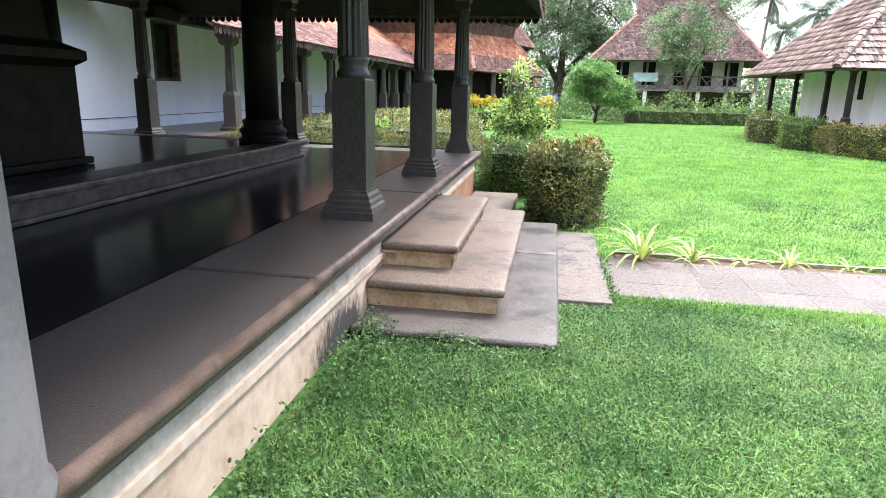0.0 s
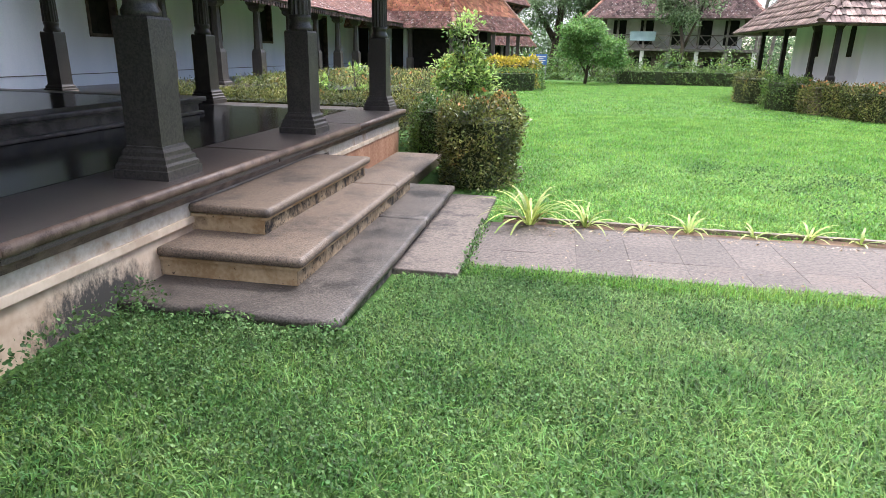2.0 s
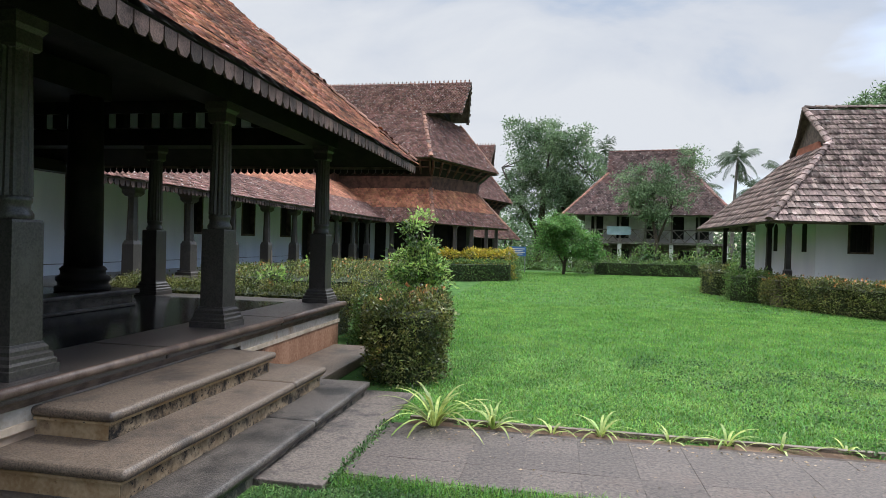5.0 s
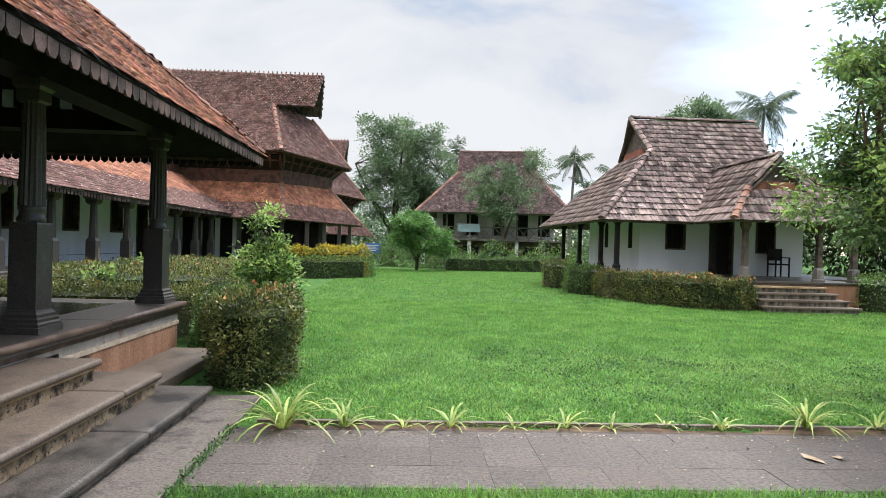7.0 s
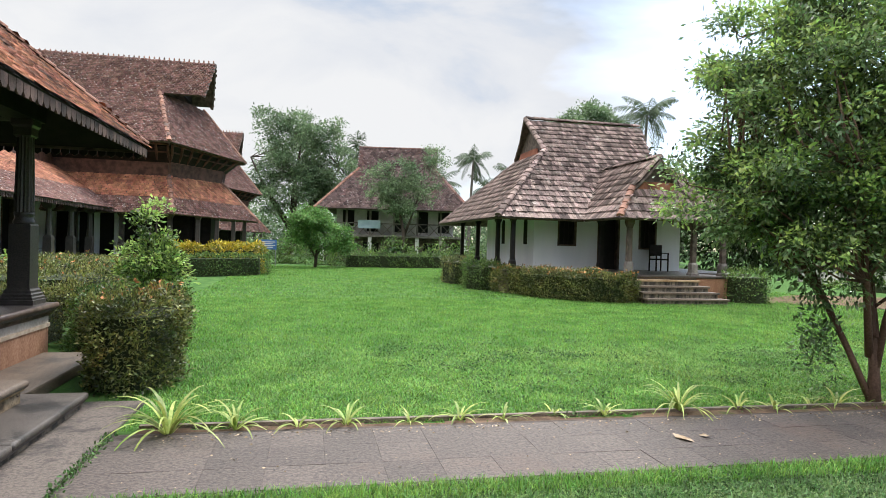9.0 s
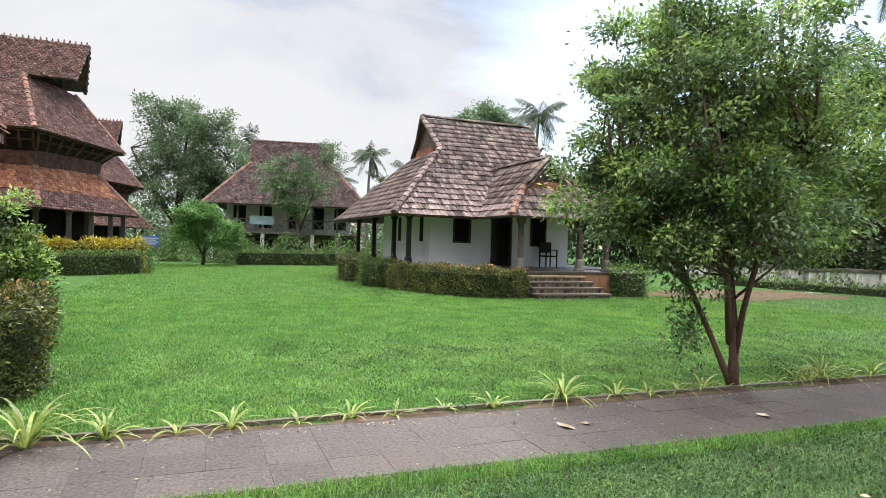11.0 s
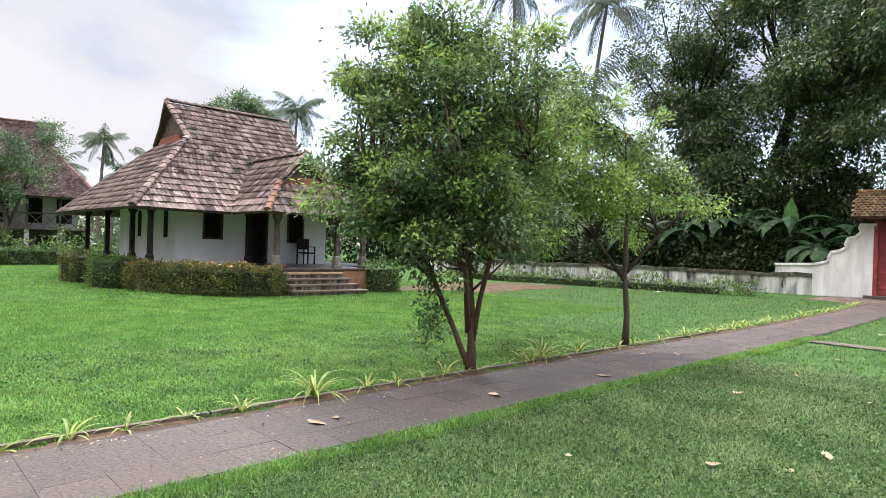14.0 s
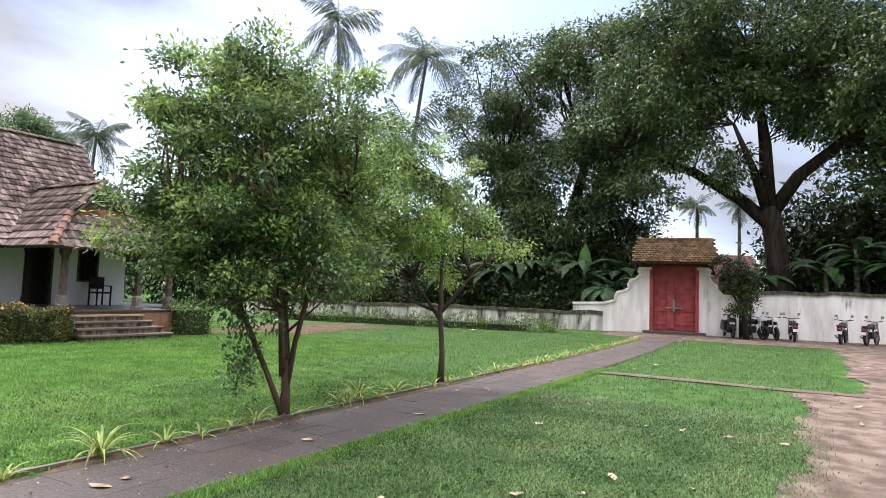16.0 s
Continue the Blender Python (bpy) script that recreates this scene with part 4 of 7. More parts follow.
step(0.12, 3.47, 7.05, -0.3, 0.065, (5.6,), M_STEPLOW, M_STAIN_SHADE, M_STEPLOW)
step(-0.24, 3.85, 6.75, 0.065, 0.25, (6.02,), M_STEP, M_RISER, M_OCHRE)
step(-0.61, 4.22, 6.42, 0.25, 0.43, (), M_STEP, M_RISER, M_OCHRE)
low = thing("side_slab", -0.75, 8.0, -0.1, "worn stone slab beside the plinth foot", "stone slab")
part("slab_stone", boxes((-0.36, 0.30, -0.95, 1.3, 0.0, 0.13), bevel=0.025), M_STEP, low)
pav = new("step_apron")
structure(pav, "mottled old concrete apron at the foot of the steps", "pavement")
for k, (y0, y1) in enumerate(((4.66, 5.45), (5.45, 6.3), (6.3, 7.25))):
    part("paving_slab", boxes((0.02, 0.54, y0 + 0.005, y1 - 0.005, -0.2, -0.05 - 0.01 * k), bevel=0.01), M_APRON, pav)


def build_column(h=2.14, thick=1.0):
    """Square granite pier with moulded foot, turned ring, fluted shaft and capital."""
    t = thing("granite_column", 0, 0, 0, "dark granite column with moulded square foot and fluted shaft", "column", 0, "veranda columns")
    w = thick
    part("base", square([(0.27 * w, 0), (0.27 * w, 0.055), (0.255 * w, 0.06), (0.255 * w, 0.085), (0.235 * w, 0.10), (0.235 * w, 0.125), (0.21 * w, 0.14), (0.21 * w, 0.165), (0.185 * w, 0.185), (0.18 * w, 0.20)]), M_COLUMN, t)
    part("pier", square([(0.172 * w, 0.198), (0.168 * w, 0.95), (0.16 * w, 0.965)]), M_COLUMN, t)
    smooth(part("collar", lathe([(0.15 * w, 0.96), (0.165 * w, 0.975), (0.165 * w, 1.0), (0.14 * w, 1.03), (0.14 * w, 1.06), (0.152 * w, 1.075), (0.152 * w, 1.10), (0.135 * w, 1.115)], 24), M_COLUMN, t))
    part("fluted_shaft", lathe([(0.155 * w, 1.11), (0.145 * w, 1.5), (0.13 * w, h - 0.22), (0.14 * w, h - 0.2)], 32, flute=0.10), M_COLUMN, t)
    part("capital", square([(0.12 * w, h - 0.21), (0.14 * w, h - 0.19), (0.14 * w, h - 0.1), (0.17 * w, h - 0.07), (0.17 * w, h)]), M_COLUMN, t)
    return t


col = build_column(2.22, 0.70)
col.matrix_basis = pose(-1.38, 4.28, 0.60)
for x, y in ((-1.38, 6.68), (-1.38, 9.40), (-4.05, 9.42), (-6.55, 9.42), (-1.38, -1.5), (-1.38, -4.0)):
    copy_thing(col, pose(x, y, 0.60))
post = thing("plastered_pillar", -1.20, 0.935, 0.60, "pale plastered round pillar on the veranda kerb", "pillar")
smooth(part("pillar_shaft", lathe([(0.20, 0.0), (0.20, 0.03), (0.185, 0.05), (0.18, 2.0), (0.2, 2.15)], 24), M_PILLAR, post))

rc = thing("round_column", -3.62, 7.5, 0.81, "thick black polished round column with turned foot", "column", 0, "round columns")
smooth(part("foot", lathe([(0.30, 0), (0.30, 0.05), (0.27, 0.06), (0.27, 0.10), (0.29, 0.12), (0.29, 0.16), (0.24, 0.19), (0.24, 0.23), (0.255, 0.25), (0.22, 0.29)], 28), M_BLACKWOOD, rc))
smooth(part("shaft", lathe([(0.205, 0.28), (0.20, 1.2), (0.18, 2.3)], 28), M_BLACKWOOD, rc))
copy_thing(rc, pose(-6.4, 7.25, 0.81))
pier = thing("carved_pier", -4.55, 4.1, 0.81, "massive black timber pier with a moulded cornice", "pier")
part("pier_base", boxes((-0.65, 0.62, -0.75, 0.75, 0, 0.06), (-0.6, 0.58, -0.7, 0.7, 0.06, 0.82), bevel=0.01), M_BLACKWOOD, pier)
part("cornice", square([(0.62, 0.8), (0.70, 0.86), (0.70, 0.93), (0.62, 0.97), (0.56, 1.0)]), M_BLACKWOOD, pier)
part("pier_shaft", square([(0.52, 0.99), (0.48, 1.75), (0.56, 1.8), (0.56, 1.95), (0.50, 2.0), (0.50, 2.6)]), M_BLACKWOOD, pier)

# beams, infill and ceiling of the pavilion
beams = new("veranda_beams")
structure(beams, "black timber beams carried by the veranda columns", "beam")
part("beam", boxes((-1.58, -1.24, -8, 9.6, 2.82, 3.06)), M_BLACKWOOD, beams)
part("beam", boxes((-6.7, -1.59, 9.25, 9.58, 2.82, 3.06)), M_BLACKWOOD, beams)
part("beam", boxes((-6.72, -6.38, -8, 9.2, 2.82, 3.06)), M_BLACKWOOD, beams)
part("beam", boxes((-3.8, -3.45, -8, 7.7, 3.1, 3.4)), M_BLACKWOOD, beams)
# plank added above the west beam to block sky light through the gap
part("gap_blocker_plank", boxes((-6.6, -6.5, -8, 9.2, 3.06, 3.42)), M_BLACKWOOD, beams)
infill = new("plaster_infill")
structure(infill, "white panels between rafter ends", "wall panel")
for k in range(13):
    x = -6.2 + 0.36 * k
    # white, so that the row above the end beam shows pale
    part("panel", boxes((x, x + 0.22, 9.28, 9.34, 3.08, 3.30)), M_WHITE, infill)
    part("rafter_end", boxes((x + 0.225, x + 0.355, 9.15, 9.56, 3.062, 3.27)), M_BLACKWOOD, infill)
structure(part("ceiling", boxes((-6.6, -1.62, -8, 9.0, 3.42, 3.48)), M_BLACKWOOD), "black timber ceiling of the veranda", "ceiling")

# roof of the pavilion: long slopes, hipped end and a small gable over it
vroof = new("veranda_roof")
structure(vroof, "steep clay-tiled hipped roof with a scalloped wooden valance", "roof")
EX, EY, EZ, SL, RX = -0.28, 10.42, 2.70, 0.86, -3.55
rise = SL * (EX - RX)
G = 1.75
ga, gb = (EX - G, EY - G, EZ + SL * G), (2 * RX - EX + G, EY - G, EZ + SL * G)
east = [(EX, -8.5, EZ), (EX, EY, EZ), ga, (RX, EY - G, EZ + rise), (RX, -8.5, EZ + rise)]
west = [(2 * RX - EX, EY, EZ), (2 * RX - EX, -8.5, EZ), (RX, -8.5, EZ + rise), (RX, EY - G, EZ + rise), gb]
north = [(EX, EY, EZ), (2 * RX - EX, EY, EZ), gb, ga]
for s in (east, west, north):
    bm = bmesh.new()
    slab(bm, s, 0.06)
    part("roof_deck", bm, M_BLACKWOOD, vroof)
part("gable_board", prism(bmesh.new(), [(ga[0], ga[2]), (gb[0], gb[2]), (RX, EZ + rise)], EY - G - 0.1, EY - G - 0.04, "y"), M_REDWOOD, vroof)
tiles(vroof, east, 0.13, 0.105, M_TILE_NEAR, 11, 0.026)
tiles(vroof, north, 0.13, 0.105, M_TILE_NEAR, 12, 0.026)
caps(vroof, (EX, EY, EZ + 0.05), (ga[0], ga[1], ga[2] + 0.05), 0.06, 0.2, M_RIDGE, "hip_cap")
caps(vroof, (RX, EY - G + 0.3, EZ + rise + 0.05), (RX, -8.5, EZ + rise + 0.05), 0.12, 0.3, M_RIDGE)
part("fascia", boxes((EX - 0.03, EX + 0.004, -8.5, EY + 0.01, EZ - 0.06, EZ - 0.02)), M_VALANCE, vroof)
part("fascia", boxes((2 * RX - EX, EX - 0.031, EY - 0.03, EY + 0.012, EZ - 0.085, EZ - 0.02)), M_WOOD, vroof)
# pendants of the valance: pointed little boards
R = rng(5)
me = bpy.data.meshes.new("valance_board")
bm = prism(bmesh.new(), [(-0.058, 0.0), (0.058, 0.0), (0.058, -0.075), (0.03, -0.115), (-0.03, -0.115), (-0.058, -0.075)], -0.009, 0.009, "x")
bmesh.ops.recalc_face_normals(bm, faces=bm.faces)
bm.to_mesh(me)
bm.free()
me.materials.append(M_VALANCE)
for k in range(76):
    ob = new("valance_board", me)
    ob.parent = vroof
    ob.matrix_basis = pose(EX + 0.012, EY - 0.08 - 0.128 * k, EZ - 0.03, float(R.normal(0, 1.2)), 0, 0)
me2 = bpy.data.meshes.new("valance_board")
bm = prism(bmesh.new(), [(-0.05, 0.0), (0.05, 0.0), (0.05, -0.05), (0.0, -0.085), (-0.05, -0.05)], -0.009, 0.009, "y")
bmesh.ops.recalc_face_normals(bm, faces=bm.faces)
bm.to_mesh(me2)
bm.free()
me2.materials.append(M_BLACKWOOD)
for k in range(52):
    ob = new("valance_board", me2)
    ob.parent = vroof
    ob.matrix_basis = pose(EX - 0.1 - 0.115 * k, EY - 0.012, EZ - 0.08)

structure(part("wall_back", wall("x", -8.65, -1.2, -8.35, -8.05, -0.2, 3.45), M_WHITE), "whitewashed end wall of the veranda", "wall")

# ---- long white hall with its lean-to gallery ----
HX = -8.65
hall_holes = [(y, y + 0.95, 1.55, 2.85) for y in (12.8, 17.2, 20.5, 23.5)] + [(25.6, 26.6, 0.57, 2.7)]
structure(part("wall_gallery", wall("y", -8, 30.5, HX - 0.35, HX, -0.2, 4.2, hall_holes), M_WHITE), "long whitewashed hall wall, bluish in shade", "wall")
for k, (y0, y1, z0, z1) in enumerate(hall_holes):
    w = new("window_%d" % (k + 1))
    structure(w, "dark closed wooden window shutter in a timber frame", "window")
    part("shutter", boxes((HX - 0.2, HX - 0.15, y0 + 0.06, (y0 + y1) / 2 - 0.005, z0 + 0.06, z1 - 0.06), (HX - 0.2, HX - 0.15, (y0 + y1) / 2 + 0.005, y1 - 0.06, z0 + 0.06, z1 - 0.06)), M_BLACKWOOD, w)
    part("window_frame", boxes((HX - 0.22, HX + 0.02, y0, y0 + 0.07, z0, z1), (HX - 0.22, HX + 0.02, y1 - 0.07, y1, z0, z1), (HX - 0.22, HX + 0.02, y0 + 0.07, y1 - 0.07, z1 - 0.07, z1), (HX - 0.22, HX + 0.03, y0 + 0.07, y1 - 0.07, z0, z0 + 0.07)), M_WOOD, w)
structure(part("dado_line", boxes((HX, HX + 0.012, -8, 30, 0.80, 0.815)), M_COLUMN), "thin grey painted line low on the white wall", "trim")
gplinth = new("gallery_plinth")
structure(gplinth, "grey stone floor of the hall's gallery", "plinth")
part("gallery_floor", boxes((HX, -6.25, 9.66, 30, -0.3, 0.57)), M_STONE, gplinth)
gcol = thing("gallery_column", -6.6, 12.3, 0.57, "grey granite gallery column with octagonal shaft", "column", 0, "gallery columns")
part("base", square([(0.20, 0), (0.20, 0.06), (0.17, 0.09), (0.17, 0.12)]), M_COLUMN, gcol)
part("pier", square([(0.135, 0.12), (0.13, 0.72), (0.10, 0.80)]), M_COLUMN, gcol)
part("shaft", lathe([(0.115, 0.79), (0.10, 1.3), (0.09, 1.68), (0.12, 1.72)], 16, flute=0.08), M_COLUMN, gcol)
part("capital", square([(0.10, 1.70), (0.15, 1.76), (0.15, 1.83), (0.19, 1.88), (0.19, 1.96)]), M_COLUMN, gcol)
for k in range(1, 9):
    copy_thing(gcol, pose(-6.6, 12.3 + 1.98 * k, 0.57))
structure(part("gallery_beam", boxes((-6.75, -6.45, 9.7, 29.2, 2.53, 2.72)), M_BLACKWOOD), "dark beam over the gallery columns", "beam")
groof = new("gallery_roof")
structure(groof, "long clay-tiled lean-to roof over the gallery", "roof")
GE = (-5.95, 2.52)
gs = [(GE[0], 10.6, GE[1]), (GE[0], 29.2, GE[1]), (HX + 0.1, 29.9, 4.25), (HX + 0.1, 10.6, 4.25)]
# cover added to block the sky over the hall wall and shade it
structure(part("wall_shade_cover", boxes((HX, -6.72, -8.0, 9.2, 2.95, 3.05), (HX, -8.1, 9.201, 11.0, 2.95, 3.05)), M_BLACKWOOD), "added dark cover that keeps sky light off the hall wall", "ceiling")
bm = bmesh.new()
slab(bm, gs, 0.05)
part("roof_deck", bm, M_WOOD, groof)
half = [(-7.1, 10.6, GE[1] + (4.25 - GE[1]) * (1.15 / 2.6)), (-7.1, 29.5, GE[1] + (4.25 - GE[1]) * (1.15 / 2.6))]
tiles(groof, [gs[0], gs[1], half[1], half[0]], 0.14, 0.12, M_TILE_HALL, 21, 0.03)
tiles(groof, [half[0], half[1], gs[2], gs[3]], 0.14, 0.12, M_TILE_RED, 22, 0.03)
for k in range(120):
    ob = new("valance_board", me)
    ob.parent = groof
    ob.matrix_basis = pose(GE[0] - 0.02, 10.7 + 0.15 * k, GE[1] - 0.02)
structure(part("gallery_band", boxes((HX - 0.3, HX - 0.05, 8, 30.5, 4.2, 5.3)), M_REDWOOD), "red-brown carved timber band above the lean-to roof", "wall panel")

# ---- tiered hall with a rounded end ----
hall = thing("tiered_hall", -3.0, 32.5, -0.1, "tall red-tiled hall with tiered roofs and carved timber band", "building")


def ring(r, x1, z1, x2, y2, z2):
    """Eave or ridge line round the hall's end, local to its axis: along the front, over the slanting end face and back."""
    return [(-12.0, -r, z1), (x1, -r, z1), (x2, y2, z2), (x2, y2 + 0.8, z2), (x1, r + 1.2, z1), (-12.0, r + 1.2, z1)]


def tier(lo, hi, material, seed, tw, th, low=None):
    for k in range(len(lo) - 1):
        q = [lo[k], lo[k + 1], hi[k + 1], hi[k]]
        bm = bmesh.new()
        slab(bm, q, 0.07)
        part("roof_deck", bm, M_WOOD, hall)
        if k < 3:
            f = 0.42 if low is not None else 0.0
            m0, m1 = [tuple(np.array(lo[j]) * (1 - f) + np.array(hi[j]) * f) for j in (k, k + 1)]
            if low is not None:
                tiles(hall, [lo[k], lo[k + 1], m1, m0], tw, th, low, seed + k + 7, 0.035)
            tiles(hall, [m0, m1, hi[k + 1], hi[k]], tw, th, material, seed + k, 0.035)
    for k in (1, 2, 3, 4):
        caps(hall, Vector(lo[k]) + Vector((0, 0, 0.05)), Vector(hi[k]) + Vector((0, 0, 0.05)), 0.10, 0.3, M_RIDGE, "hip_cap")


A0 = ring(3.75, -0.65, 2.48, 2.37, 1.0, 2.39)
A1 = ring(2.3, -1.14, 4.18, 0.63, 0.59, 4.21)
tier(A0, A1, M_TILE_RED, 31, 0.15, 0.13, M_TILE_HALL)
B0 = ring(3.7, -0.86, 5.5, 1.68, 1.0, 5.31)
B1 = ring(1.2, -1.82, 8.04, -0.35, 1.31, 7.81)
tier(B0, B1, M_TILE_HALL, 41, 0.15, 0.12)
# carved band between the tiers, in panels and brackets
W0 = ring(2.25, -1.17, 4.12, 0.58, 0.55, 4.12)
WM = ring(2.36, -1.12, 4.80, 0.68, 0.60, 4.78)
W1 = ring(3.10, -1.00, 5.44, 1.22, 0.85, 5.30)
for k in range(5):
    for lo_, hi_ in ((W0, WM), (WM, W1)):
        bm = bmesh.new()
        slab(bm, [lo_[k], lo_[k + 1], hi_[k + 1], hi_[k]], 0.10)
        part("timber_band", bm, M_REDWOOD if lo_ is W0 else M_BLACKWOOD, hall)
    if k in (0, 1):
        a, b = np.array(W0[k]), np.array(W0[k + 1])
        c, d = np.array(WM[k]), np.array(WM[k + 1])
        e, f_ = np.array(W1[k]), np.array(W1[k + 1])
        L = np.linalg.norm(b - a)
        o = np.cross(b - a, [0, 0, 1.0])
        o /= np.linalg.norm(o)
        n = max(2, int(min(L, 7.0) / 0.46))
        for i in range(n + 1):
            f = 1 - i / n * min(L, 7.0) / L
            p0, p1, p2 = a + (b - a) * f, c + (d - c) * f, e + (f_ - e) * f
            bm = bmesh.new()
            tube(bm, [p0 + o * 0.04, p1 + o * 0.05], [0.04, 0.04], 5)
            part("stud", bm, M_REDWOOD, hall)
            bm = bmesh.new()
            tube(bm, [p1 + o * 0.06, p1 * 0.55 + p2 * 0.45 + o * 0.16, p2 + o * 0.20], [0.05, 0.065, 0.05], 6)
            part("bracket", bm, M_REDWOOD, hall)
            if i < n:
                g = 1 - (i + 0.5) / n * min(L, 7.0) / L
                q0, q1 = a + (b - a) * g, c + (d - c) * g
                u = (b - a) / L * 0.13
                bm = bmesh.new()
                lo0, hi0 = q0 + (q1 - q0) * 0.22, q0 + (q1 - q0) * 0.78
                slab(bm, [lo0 - u + o * 0.03, lo0 + u + o * 0.03, hi0 + u + o * 0.03, hi0 - u + o * 0.03], 0.03)
                part("carved_panel", bm, M_GREYWOOD if i % 4 == 1 else M_REDWOOD, hall)
        for p, q, r_, m_ in ((a + o * 0.07, b + o * 0.07, 0.06, M_REDWOOD), (c + o * 0.06, d + o * 0.06, 0.055, M_RIDGE), (a * 0.12 + c * 0.88 + o * 0.06, b * 0.12 + d * 0.88 + o * 0.06, 0.03, M_REDWOOD), (c * 0.45 + e * 0.55 + o * 0.16, d * 0.45 + f_ * 0.55 + o * 0.16, 0.04, M_REDWOOD), (e + o * 0.2, f_ + o * 0.2, 0.05, M_REDWOOD)):
            bm = bmesh.new()
            tube(bm, [p, q], [r_, r_], 5)
            part("rail", bm, m_, hall)
# upper gable roof with its open end
R0 = 9.75
for sy in (-1, 1):
    q = [(-12, sy * 1.24, 8.02), (0.02, sy * 1.24, 8.02), (0.31, 0, R0 + 0.1), (-12, 0, R0 - 0.03)]
    bm = bmesh.new()
    slab(bm, q, 0.08)
    part("roof_deck", bm, M_WOOD, hall)
    tiles(hall, q, 0.15, 0.12, M_TILE_HALL, 51 + sy, 0.035)
part("gable_panel", prism(bmesh.new(), [(-1.1, 8.05), (1.1, 8.05), (0, R0 - 0.1)], -0.95, -0.85, "x"), M_BLACKWOOD, hall)
for sy in (-1, 1):
    bm = bmesh.new()
    tube(bm, [(0.04, sy * 1.26, 7.92), (0.33, 0, R0 + 0.06)], [0.08, 0.08], 6)
    part("barge_board", bm, M_WOOD, hall)
for k in range(44):
    bm = lathe([(0.05, 0), (0.05, 0.06), (0.025, 0.09), (0.04, 0.13), (0.0, 0.19)], 6, None, 0.26 - 0.22 * k, 0)
    ob = part("finial", bm, M_RIDGE, hall)
    ob.matrix_basis = pose(0, 0, R0 + 0.06 - 0.0025 * k)
# ground storey: white wall, doors and posts under the lower roof
part("ground_wall", boxes((-12, -3.2, -2.1, 2.1, 0.0, 3.7)), M_WHITE, hall)
# solid black blocks in place of the shaded room under the lower roof
part("hall_shade_block", boxes((-3.19, -0.4, -1.5, 1.5, 0.0, 3.4), (-0.4, 0.4, -0.6, 1.0, 0.0, 2.9)), M_BLACKWOOD, hall)
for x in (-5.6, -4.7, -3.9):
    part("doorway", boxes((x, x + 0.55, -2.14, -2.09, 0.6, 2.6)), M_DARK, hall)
part("hall_plinth", boxes((-12, -0.2, -3.1, 3.1, 0, 0.6), (-0.2, 1.5, -2.0, 2.4, 0, 0.6)), M_STONE, hall)
for x, y in ((-4.6, -3.0), (-2.8, -3.0), (-0.9, -3.0), (0.1, -2.2), (0.75, -1.1), (1.35, 0.0), (1.75, 1.1)):
    part("post", square([(0.14, 0.6), (0.14, 1.2), (0.09, 1.25), (0.085, 2.3), (0.15, 2.45)], None, x, y), M_COLUMN, hall)

# a second hall of the same make stands behind the first
copy_thing(hall, pose(-3.5, 50.0, -0.5))

# ---- small white house across the lawn ----
house = thing("garden_house", 12.85, 25.0, -0.1, "small whitewashed house under a steep brown tiled roof", "house")


def hl(x, y, z):
    return (x - 12.85, y - 25.0, z + 0.1)


def hbox(*b):
    return tuple(v - o for v, o in zip(b, (12.85, 12.85, 25.0, 25.0, -0.1, -0.1)))


part("house_plinth", boxes(hbox(8.25, 17.4, 20.45, 29.5, -0.2, 0.62), hbox(11.2, 15.0, 18.15, 20.45, -0.2, 0.62)), M_STEP, house)
part("plinth_kerb", boxes(hbox(8.2, 17.45, 20.4, 29.55, 0.62, 0.68), hbox(11.15, 15.05, 18.1, 20.399, 0.62, 0.68), bevel=0.015), M_STONE, house)
fh = [(10.70 - 12.85, 11.42 - 12.85, 1.6, 2.75), (12.25 - 12.85, 13.12 - 12.85, 0.78, 2.75), (13.9 - 12.85, 14.62 - 12.85, 1.55, 2.75)]
part("front_wall", wall("x", 9.8 - 12.85, 15.6 - 12.85, -3.0, -2.7, 0.78, 3.3, fh), M_WHITE, house)
sh = [(y - 25.0 - 0.2, y - 25.0 + 0.2, 1.62, 2.42) for y in (22.9, 25.6)]
part("side_wall", wall("y", -2.7, 3.0, 9.8 - 12.85, 10.1 - 12.85, 0.78, 3.3, sh), M_WHITE, house)
part("side_wall", wall("y", -2.7, 3.0, 15.3 - 12.85, 15.6 - 12.85, 0.78, 3.3), M_WHITE, house)
part("back_wall", wall("x", 10.1 - 12.85, 15.3 - 12.85, 2.7, 3.0, 0.78, 3.3), M_WHITE, house)
for x0, x1, z0, z1 in (fh[0], fh[2]):
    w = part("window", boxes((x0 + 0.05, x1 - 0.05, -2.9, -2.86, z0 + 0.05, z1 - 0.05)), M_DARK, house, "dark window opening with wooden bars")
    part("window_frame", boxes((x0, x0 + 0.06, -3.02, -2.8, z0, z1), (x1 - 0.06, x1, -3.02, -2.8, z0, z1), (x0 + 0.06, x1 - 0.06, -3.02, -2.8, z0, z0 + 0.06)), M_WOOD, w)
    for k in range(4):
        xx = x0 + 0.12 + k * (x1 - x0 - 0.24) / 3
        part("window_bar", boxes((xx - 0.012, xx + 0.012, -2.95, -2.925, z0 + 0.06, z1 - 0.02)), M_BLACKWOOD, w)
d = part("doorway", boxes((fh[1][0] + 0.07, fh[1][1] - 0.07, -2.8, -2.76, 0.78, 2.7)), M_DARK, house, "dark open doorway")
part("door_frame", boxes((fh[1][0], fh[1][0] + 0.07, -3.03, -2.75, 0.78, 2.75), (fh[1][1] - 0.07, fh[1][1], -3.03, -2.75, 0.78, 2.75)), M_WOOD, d)
